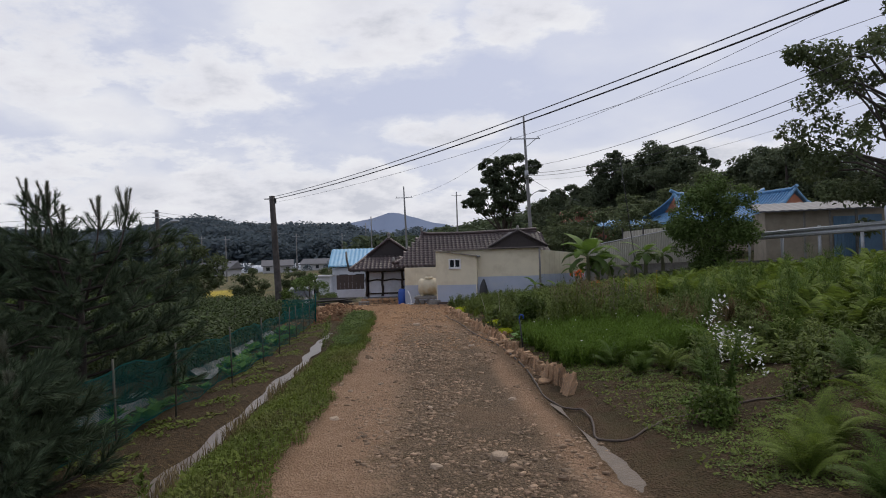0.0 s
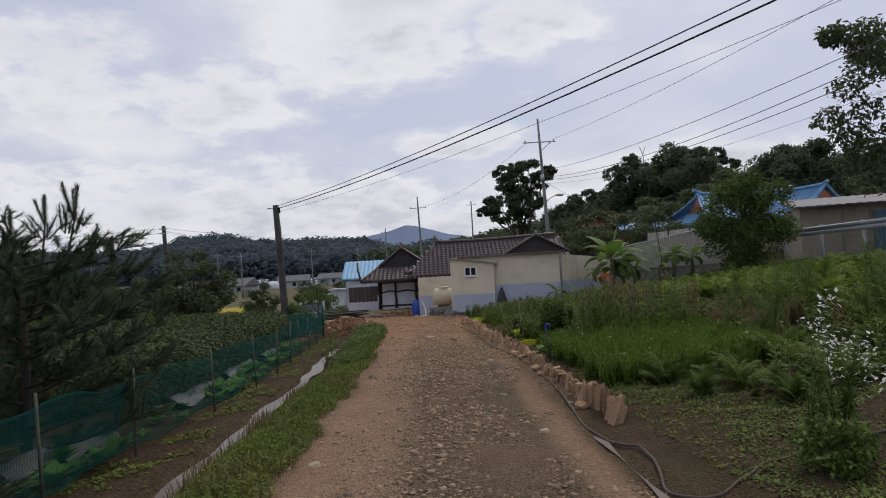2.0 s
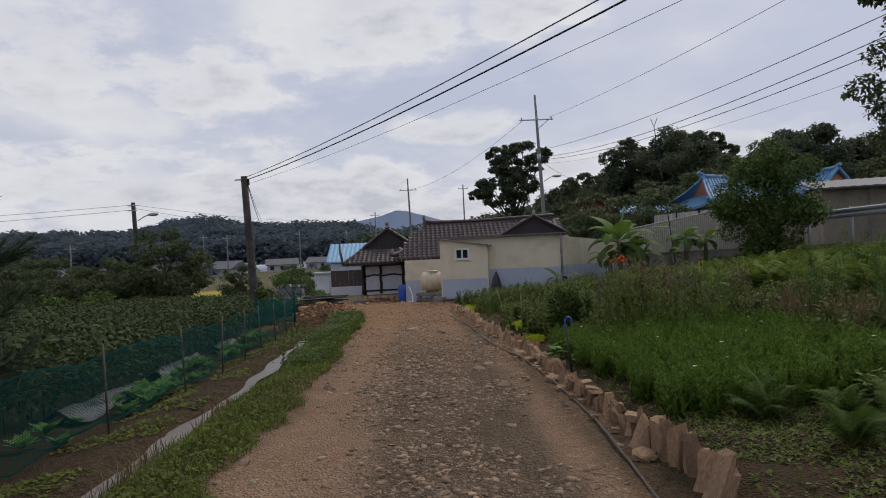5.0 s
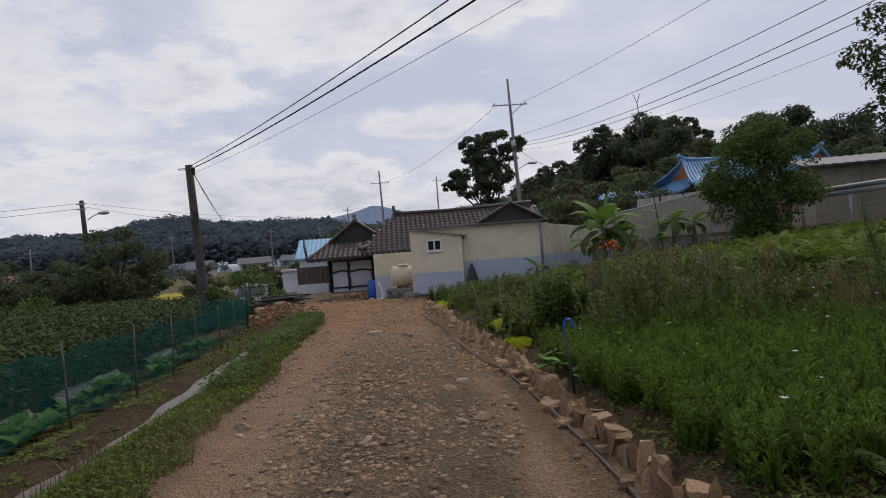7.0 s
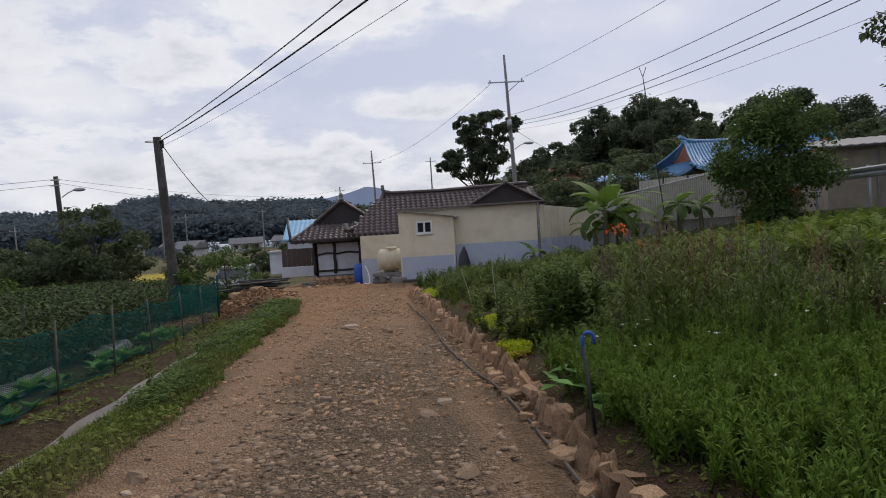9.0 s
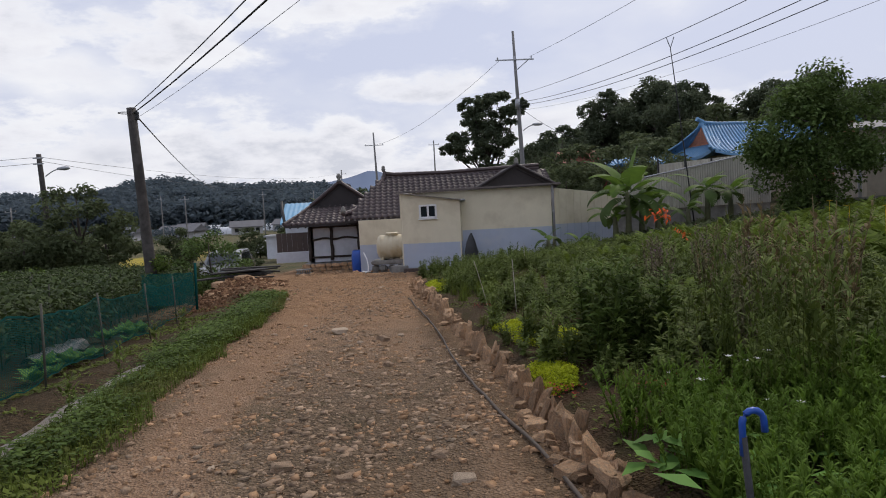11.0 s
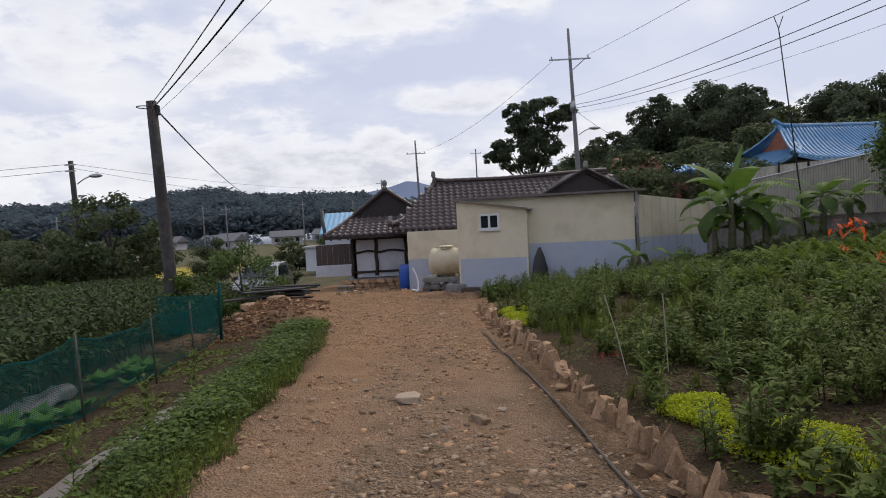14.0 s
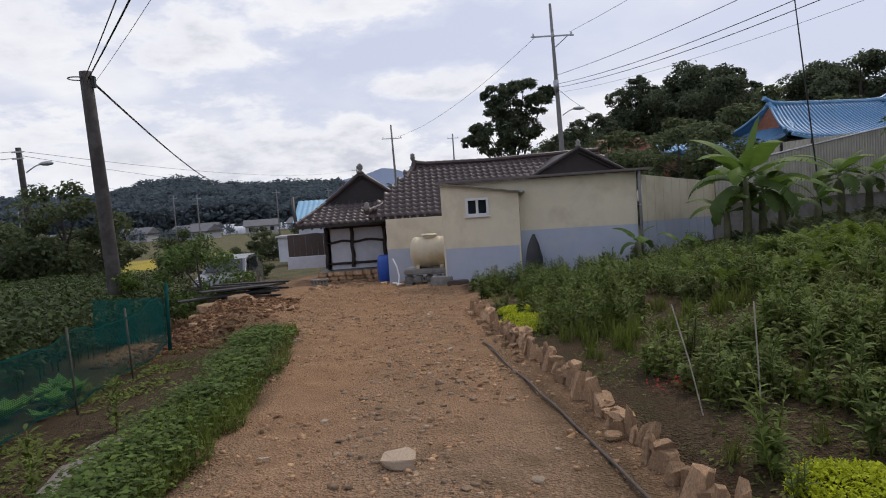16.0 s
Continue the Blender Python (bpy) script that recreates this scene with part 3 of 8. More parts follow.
def tile_slope(parent, origin, along, up, normal, n_cols, n_rows, keep, me, dx=0.225, dy=0.29, budget=300):
    """Lays tiles on a slope. keep(u, v) says whether a tile at u along and v up belongs to it. The first lot are single parts, the rest one mesh."""
    along, up, normal = Vector(along).normalized(), Vector(up).normalized(), Vector(normal).normalized()
    R = Matrix((along, up, normal)).transposed().to_4x4()
    pv = np.array([v.co for v in me.vertices])
    pf = [tuple(p.vertices) for p in me.polygons]
    rest, count = Geo(), 0
    for j in range(n_rows):
        for i in range(n_cols):
            u, v = (i + 0.5) * dx, j * dy
            if not keep(u, v):
                continue
            p = Vector(origin) + along * (u + random.uniform(-.006, .006)) + up * v + normal * (0.02 + random.uniform(0, .006))
            M = Matrix.Translation(p) @ R
            if count < budget:
                o = new("tile", me)
                o.parent = parent
                o.matrix_parent_inverse = Matrix()
                o.matrix_basis = M
                count += 1
            else:
                rest.add([M @ Vector(q) for q in pv], pf)
    if rest.v:
        o = part("tile_field", rest, me.materials[0], parent, smooth=True)
        tagged(o, kind="stuff")


def ridge_roll(parent, pts, r, material, name="ridge_tile"):
    """A ridge or hip capped with short half-round tiles."""
    g = Geo()
    pts = [Vector(p) for p in pts]
    for a, b in zip(pts, pts[1:]):
        n = max(1, int((b - a).length / 0.3))
        for k in range(n):
            p, q = a.lerp(b, k / n), a.lerp(b, (k + 1.06) / n)
            g.tube([p, q], [r * 1.06, r * 0.92], 8)
    return part(name, g, material, parent, smooth=False)


TILE_ME = tile_mesh()
BTILE_ME = tile_mesh(0.32, 0.42, "tile", BLUET)


def build_white_house():
    """The old house with timber posts and its hipped gable end to the road."""
    h = thing("house", (-1.45, 37.5, -1.46), "white plastered house with dark timber posts and brown tiled roof", "house")
    o = Vector((-1.45, 37.5, -1.46))
    B = lambda x, y, z: (x - o.x, y - o.y, z - o.z)
    # plinth of stacked stones
    g = Geo()
    g.box(B(-1.1, 39.4, -1.27), (3.7, 7.0, 0.36))
    part("plinth", g, CONC, h)
    for row in range(3):
        x = -2.95
        while x < 0.75:
            w = random.uniform(.18, .42)
            g = Geo()
            g.box((0, 0, 0), (w, .26, .135))
            s = part("plinth_stone", g, STONE, h, bevel=0.03)
            s.location = B(x + w / 2, 35.85 + random.uniform(-.04, .04), -1.42 + row * .14)
            s.rotation_euler = (random.uniform(-.05, .05), random.uniform(-.06, .06), random.uniform(-.1, .1))
            x += w + .015
    # walls
    for a, b in (((-2.72, 36.62), (0.4, 36.62)), ((-2.72, 42.5), (-2.72, 36.62))):
        wall = slab_wall("wall", (a[0] - o.x, a[1] - o.y), (b[0] - o.x, b[1] - o.y), .4, 1.95, .16, WHITEW, h)
    for x in (-2.70, -1.82, -0.72):
        g = Geo()
        g.tube([B(x + .02 * math.sin(k * 2 + x), 36.56, -1.0 + k * .23) for k in range(7)], [.07, .064, .068, .06, .066, .062, .065], 8)
        part("post", g, DARKWOOD, h, smooth=True)
    for z, s in ((-.86, 0), (-.12, 1), (.36, 0)):
        for xa, xb in ((-2.70, -1.82), (-1.82, -.72), (-.72, .4)):
            g = Geo()
            g.tube([B(xa + (xb - xa) * k / 5, 36.57, z + .035 * s * math.sin(k * 1.3 + xa)) for k in range(6)], .045, 6)
            part("beam", g, DARKWOOD, h, smooth=True)
    # roof: skirt below, gable above, ridge running back
    roof = part("roof", Geo(), TILEDK, h)
    g = Geo()
    eL, eR, eb = (-3.52, 35.55, .50), (.62, 35.55, .52), 43.4
    gL, gR = (-2.70, 37.5, 1.18), (-.18, 37.5, 1.22)
    ap = (-1.45, 37.5, 2.12)
    apb = (-1.45, 42.6, 2.08)
    quads = [(eL, eR, gR, gL), ((-3.52, eb, .5), eL, gL, (-2.7, 42.6, 1.18)), (eR, (.62, eb, .52), (-.18, 42.6, 1.22), gR),
             (gL, ap, apb, (-2.7, 42.6, 1.18)), (gR, (-.18, 42.6, 1.22), apb, ap)]
    for q in quads:
        top = [B(*p) for p in q]
        bot = [(p[0], p[1], p[2] - .09) for p in top]
        g.add(top + bot, [(0, 1, 2, 3), (7, 6, 5, 4), (0, 4, 5, 1), (1, 5, 6, 2), (2, 6, 7, 3), (3, 7, 4, 0)])
    part("roof_deck", g, TILEDK, roof)
    g = Geo()
    g.add([B(*p) for p in ((-2.66, 37.56, 1.16), (-.22, 37.56, 1.16), (-1.45, 37.56, 2.05))], [(0, 1, 2)])
    g.box(B(-1.45, 37.4, 1.19), (2.5, .24, .06))
    part("gable", g, TILEDK, h, "dark brown boarded gable")
    span = (Vector(eR) - Vector(eL)).length
    upv = Vector((0, gL[1] - eL[1], gL[2] - eL[2]))
    sl = upv.length
    tile_slope(roof, B(*eL), (1, 0, 0), upv, (0, -upv.z, upv.y), 18, 7,
               lambda u, v: .82 * v / sl < u < span - .8 * v / sl and v < sl, TILE_ME)
    for s, (e, gg) in ((1, (eL, gL)), (-1, (eR, gR))):
        ridge_roll(roof, [B(e[0], e[1], e[2] + .06), B((e[0] + gg[0]) / 2, (e[1] + gg[1]) / 2, (e[2] + gg[2]) / 2 + .03), B(gg[0], gg[1], gg[2] + .07)], .075, TILE, "hip_tile")
        ridge_roll(roof, [B(gg[0], gg[1] - .02, gg[2] + .07), B(ap[0] - .0, ap[1] - .02, ap[2] + .07)], .085, TILE, "verge_tile")
    ridge_roll(roof, [B(-1.45, 37.4, 2.2), B(-1.45, 40, 2.14), B(-1.45, 42.7, 2.2)], .10, TILE)
    # side slope tiles seen from the road
    tile_slope(roof, B(-.18, 37.6, 1.22), (0, 1, 0), (-1.27, 0, .9), (.9, 0, 1.27), 20, 5, lambda u, v: u < 4.8, TILE_ME)
    g = Geo()
    g.tube([B(-1.45, 37.42, 2.2 + z) for z in (0, .05, .07, .16, .24, .30, .34)], [.07, .08, .05, .10, .105, .07, .02], 10)
    part("finial", g, CONC, h, "dark jar-shaped roof finial", smooth=True)
    # eave rafters
    for k in range(13):
        g = Geo()
        g.tube([B(-3.3 + k * .3, 35.62, .40), B(-3.3 + k * .3, 36.7, .56)], .035, 6)
        part("rafter", g, DARKWOOD, roof)
    g = Geo()
    g.tube([B(-3.62, 36.4, .48), B(-3.85, 37.3, 1.1), B(-3.9, 37.6, 1.5)], [.06, .06, .05], 8)
    part("downpipe", g, DARKMETAL, h, smooth=True)


build_white_house()


def build_annex():
    """The low house behind the panel wall: long tiled roof with a dark cross gable."""
    h = thing("house", (2.8, 37, -1.2), "low house with brown pantile roof behind cream walls", "house")
    o = Vector((2.8, 37, -1.2))
    B = lambda x, y, z: (x - o.x, y - o.y, z - o.z)
    g = Geo()
    g.box(B(3.2, 37.6, -.35), (6.6, 4.4, 1.7))
    part("wall", g, WHITEW, h)
    roof = part("roof", Geo(), TILEDK, h)
    eL, eR = (-1.05, 34.45, .62), (7.6, 34.2, .62)
    rL, rR = (.42, 37.6, 2.22), (7.0, 37.5, 2.36)
    g = Geo()
    for q in ((eL, eR, rR, rL), ((-1.05, 40.8, .62), eL, rL, (.42, 37.7, 2.2)), (eR, (7.6, 40.8, .62), (7.0, 37.6, 2.3), rR),
              ((7.6, 40.8, .62), (-1.05, 40.8, .62), rL, rR)):
        top = [B(*p) for p in q]
        bot = [(p[0], p[1], p[2] - .1) for p in top]
        g.add(top + bot, [(0, 1, 2, 3), (7, 6, 5, 4), (0, 4, 5, 1), (1, 5, 6, 2), (2, 6, 7, 3), (3, 7, 4, 0)])
    part("roof_deck", g, TILEDK, roof)
    upv = Vector((0, 3.1, 1.62))
    sl = upv.length
    tile_slope(roof, B(*eL), (1, -.02, 0), upv, (0, -1.62, 3.1), 38, 13, lambda u, v: 1.47 * v / sl - .05 < u < 8.4 and v < sl, TILE_ME, dy=.272)
    ridge_roll(roof, [B(-1.1, 34.4, .84), B(-.7, 35.2, .98), B(-.1, 36.4, 1.5), B(.42, 37.45, 2.28), B(.47, 37.5, 2.52)], .085, TILE, "hip_tile")
    ridge_roll(roof, [B(.4, 37.55, 2.45), B(.9, 37.55, 2.38), B(3, 37.55, 2.36), B(7.0, 37.5, 2.48)], .095, TILE)
    ridge_roll(roof, [B(.4, 37.56, 2.3), B(3, 37.56, 2.25), B(7.0, 37.5, 2.36)], .085, TILE, "ridge_course")
    for p in ((-1.08, 34.38, .98), (.42, 37.5, 2.62)):
        g = Geo()
        g.tube([B(p[0], p[1], p[2] + z) for z in (-.1, 0, .05, .12, .16)], [.06, .09, .07, .08, .01], 8)
        part("finial", g, CONC, roof, smooth=True)
    for k in range(9):   # white stopped ends of the eave tiles
        g = Geo()
        g.tube([B(-.9 + k * .225, 34.40, .60), B(-.9 + k * .225, 34.46, .61)], .035, 8)
        part("eave_cap", g, CONC, roof)
    # cross gable
    g = Geo()
    a, l, r = (5.42, 33.9, 2.30), (3.9, 33.9, 1.50), (6.9, 33.9, 1.50)
    b = (5.42, 37.5, 2.36)
    top = [B(*p) for p in (a, l, (4.1, 36, 1.5), b)], [B(*p) for p in (r, a, b, (6.8, 36, 1.5))]
    for t in top:
        bot = [(p[0], p[1], p[2] - .09) for p in t]
        g.add(t + bot, [(0, 1, 2, 3), (7, 6, 5, 4), (0, 4, 5, 1), (1, 5, 6, 2), (2, 6, 7, 3), (3, 7, 4, 0)])
    g.add([B(*p) for p in ((3.98, 34.0, 1.42), (6.86, 34.0, 1.42), (5.42, 34.0, 2.24))], [(0, 1, 2)])
    part("cross_gable", g, TILEDK, h, "dark brown gable face")
    ridge_roll(h, [B(3.85, 33.86, 1.5), B(5.42, 33.86, 2.34)], .06, TILEDK, "verge_tile")
    ridge_roll(h, [B(6.95, 33.86, 1.5), B(5.42, 33.86, 2.34)], .06, TILEDK, "verge_tile")
    g = Geo()
    g.tube([B(5.42, 33.9, 2.36 + z) for z in (0, .06, .1, .18, .24)], [.07, .10, .06, .08, .02], 8)
    part("finial", g, CONC, h, smooth=True)


build_annex()


def two_tone_wall(name, a, b, z0, zm, z1, label, z1b=None, zmb=None, ribs=0):
    """A panel wall painted cream above and grey below."""
    w = thing(name, (0, 0, 0), label, "wall")
    n_a, n_b = Vector((*a, 0)), Vector((*b, 0))
    slab_wall("lower_panel", a, b, z0, zm, .1, GREYP, w, zmb)
    g = Geo()
    n = Vector((-(n_b - n_a).y, (n_b - n_a).x, 0)).normalized() * .1
    zt, zl = (z1 if z1b is None else z1b), (zm if zmb is None else zmb)
    vs = [(p.x, p.y, z) for p, lo, hi in ((n_a, zm, z1), (n_b, zl, zt), (n_b + n, zl, zt), (n_a + n, zm, z1)) for z in (lo, hi)]
    g.add(vs, [(0, 2, 3, 1), (2, 4, 5, 3), (4, 6, 7, 5), (6, 0, 1, 7), (1, 3, 5, 7), (0, 6, 4, 2)])
    part("upper_panel", g, CREAM, w)
    out = -n.normalized()
    for k in range(ribs):
        f = (k + .5) / ribs
        p = n_a.lerp(n_b, f) + out * .006
        lo, hi, mid = z0, z1 + (zt - z1) * f - .02, zm + (zl - zm) * f
        for c, za, zb, name2 in ((GREYP, lo, mid - .002, "seam"), (CREAM, mid + .002, hi, "seam")):
            g = Geo()
            g.box((p.x, p.y, (za + zb) / 2), (.028, .016, zb - za), math.atan2((n_b - n_a).y, (n_b - n_a).x))
            part(name2, g, c, w)
    return w


def build_walls():
    # wall behind the water tank
    two_tone_wall("tank_wall", (-.51, 33.8), (1.9, 33.45), -1.45, -.32, .58, "cream and grey painted panel wall", ribs=2)
    # long wall with its dark capping
    w = two_tone_wall("panel_wall", (1.25, 30.62), (5.72, 29.72), -1.3, .15, 1.40, "long cream panel wall with grey lower band", ribs=4)
    a, b = Vector((1.0, 30.55, 0)), Vector((6.0, 29.55, 0))
    g = Geo()
    g.box(((a.x + b.x) / 2, (a.y + b.y) / 2 + .05, 1.45), ((b - a).length, .34, .055), math.atan2(b.y - a.y, b.x - a.x))
    part("capping", g, mat("capping_metal", (0.17, 0.14, 0.13), None, .5, 4), w, "dark brown sheet-metal capping", bevel=.01)
    g = Geo()
    g.tube([(5.76, 29.58, -1.0), (5.75, 29.58, .5), (5.735, 29.56, 1.42)], .036, 10)
    part("downpipe", g, mat("grey_pvc", (.23, .22, .22), None, .5, 6), w, "grey plastic downpipe", smooth=True)
    for z in (-.2, .6, 1.2):
        g = Geo()
        g.tube([(5.75, 29.58, z), (5.75, 29.58, z + .03)], .045, 10)
        part("bracket", g, STEEL, w)
    # ribbed continuation, stepping down and back
    two_tone_wall("panel_wall", (5.86, 29.75), (8.3, 31.2), -1.2, .20, 1.32, "ribbed cream panel wall beside the banana plants", z1b=1.05, zmb=.15, ribs=9)
    # boundary wall further round, corrugated sheet over concrete
    w = thing("boundary_wall", (0, 0, 0), "grey concrete wall topped with pale corrugated sheet", "wall")
    slab_wall("concrete_base", (8.2, 31.1), (14.6, 33.0), -1.0, .55, .14, CONC, w)
    for k in range(64):
        f = k / 64
        p = Vector((8.25, 31.05, 0)).lerp(Vector((14.6, 32.95, 0)), f)
        q = Vector((8.25, 31.05, 0)).lerp(Vector((14.6, 32.95, 0)), f + 1 / 64)
        zt = 1.35 + 1.0 * f
        g = Geo()
        c = (p + q) / 2
        g.add([(p.x, p.y, .45), (p.x * .7 + q.x * .3, p.y - .03, .45), (p.x * .3 + q.x * .7, p.y - .03, .45), (q.x, q.y, .45),
               (p.x, p.y, zt), (p.x * .7 + q.x * .3, p.y - .03, zt), (p.x * .3 + q.x * .7, p.y - .03, zt), (q.x, q.y, zt)],
              [(0, 1, 5, 4), (1, 2, 6, 5), (2, 3, 7, 6)])
        part("corrugation", g, CORR, w)
    g = Geo()
    g.tube([(8.25, 31.0, 1.38), (14.6, 32.9, 2.38)], .03, 6)
    part("top_rail", g, STEEL, w)
    # second fence above it, white sheet on posts
    w = thing("metal_fence", (0, 0, 0), "pale sheet-metal fence with dark posts on the bank", "fence")
    for k in range(30):
        x = 11.2 + k * .17
        g = Geo()
        zt = 2.12 + .012 * k
        g.add([(x, 35 + .05 * k, .6), (x + .09, 34.97 + .05 * k, .6), (x + .17, 35.02 + .05 * k, .6), (x, 35 + .05 * k, zt), (x + .09, 34.97 + .05 * k, zt), (x + .17, 35.02 + .05 * k, zt)],
              [(0, 1, 4, 3), (1, 2, 5, 4)])
        part("panel", g, CORR, w)
    for k in range(5):
        g = Geo()
        g.box((11.2 + k * 1.25, 34.9 + .37 * k, 1.45), (.06, .06, 1.7))
        part("post", g, DARKMETAL, w, bevel=.006)


build_walls()


def build_shed():
    s = thing("shed", (1.06, 30.3, -1.06), "small cream and grey panel shed with one white window", "shed", rz=-13)
    W, H1, H2, ZG = 1.87, 2.45, 2.16, .88
    D = .42

    def panel(name, x0, x1, y0, y1, z0, za, zb, m):
        g = Geo()
        vs = [(x0, y0, z0), (x1, y0, z0), (x1, y1, z0), (x0, y1, z0), (x0, y0, za), (x1, y0, zb), (x1, y1, zb), (x0, y1, za)]
        g.add(vs, [(0, 1, 5, 4), (1, 2, 6, 5), (2, 3, 7, 6), (3, 0, 4, 7), (4, 5, 6, 7), (3, 2, 1, 0)])
        return part(name, g, m, s)
    top = lambda x: H1 + (H2 - H1) * x / W
    wx0, wx1, wz0, wz1 = .60, 1.14, 1.66, 2.07
    panel("lower_panel", 0, W, 0, .08, 0, ZG, ZG, GREYP)
    panel("front_panel", 0, wx0, 0, .08, ZG, top(0), top(wx0), CREAM)
    panel("front_panel", wx1, W, 0, .08, ZG, top(wx1), top(W), CREAM)
    panel("front_panel", wx0, wx1, 0, .08, ZG, wz0, wz0, CREAM)
    panel("front_panel", wx0, wx1, 0, .08, wz1, top(wx0), top(wx1), CREAM)
    for x in (0, W - .08):
        panel("side_panel", x, x + .08, .08, D + .5, 0, ZG, ZG, GREYP)
        panel("side_panel", x, x + .08, .08, D + .5, ZG, top(x), top(x + .08), CREAM)
    panel("corner_trim", -.012, .03, -.012, .03, 0, H1 - .02, H1 - .02, CREAM)
    panel("corner_trim", W - .03, W + .012, -.012, .03, 0, H2 - .01, H2 - .02, CREAM)
    panel("panel_joint", .93, .945, -.004, .0, ZG, wz0 - .04, wz0 - .04, CREAM)
    panel("panel_joint", .93, .945, -.004, .0, 0, ZG, ZG, GREYP)
    g = Geo()
    n = 12
    rows = [[(-.1 + (W + .24) * k / n, y, top(-.1 + (W + .24) * k / n) + .03 + (.012 if k % 2 else 0)) for k in range(n + 1)] for y in (-.12, D + .5)]
    low = [[(p[0], p[1], p[2] - .03) for p in r] for r in rows]
    g.sheet(rows)
    g.sheet([low[1], low[0]])
    g.sheet([low[0], rows[0]])
    g.sheet([[r[-1] for r in low], [r[-1] for r in rows]])
    part("roof", g, mat("shed_roof_sheet", (.22, .19, .15), (.16, .14, .12), .6, 6), s, "weathered sheet roof")
    g = Geo()
    g.tube([(W + .1, -.14, top(W) - .0), (W + .1, D + .4, top(W) - .0)], .045, 8)
    part("gutter", g, STEEL, s, smooth=True)
    win = thing("window", (0, 0, 0), "", "")
    win.parent = s
    del_keys = win.keys()
    fr = .045
    for x0, x1, z0, z1 in ((wx0 - .01, wx0 + fr, wz0, wz1), (wx1 - fr, wx1 + .01, wz0, wz1), (wx0, wx1, wz0 - .01, wz0 + fr), (wx0, wx1, wz1 - fr, wz1 + .01),
                           ((wx0 + wx1) / 2 - .028, (wx0 + wx1) / 2 + .028, wz0 + fr, wz1 - fr)):
        g = Geo()
        g.box(((x0 + x1) / 2, .01, (z0 + z1) / 2), (x1 - x0, .09, z1 - z0))
        part("frame", g, WHITEPVC, win, bevel=.006)
    for x0, x1 in ((wx0 + fr, (wx0 + wx1) / 2 - .028), ((wx0 + wx1) / 2 + .028, wx1 - fr)):
        g = Geo()
        g.box(((x0 + x1) / 2, .035, (wz0 + wz1) / 2), (x1 - x0, .012, wz1 - wz0 - 2 * fr))
        part("pane", g, GLASS, win)
    g = Geo()
    g.box(((wx0 + wx1) / 2, -.03, wz0 - .03), (wx1 - wx0 + .08, .08, .03))
    part("sill", g, WHITEPVC, win, bevel=.005)


build_shed()


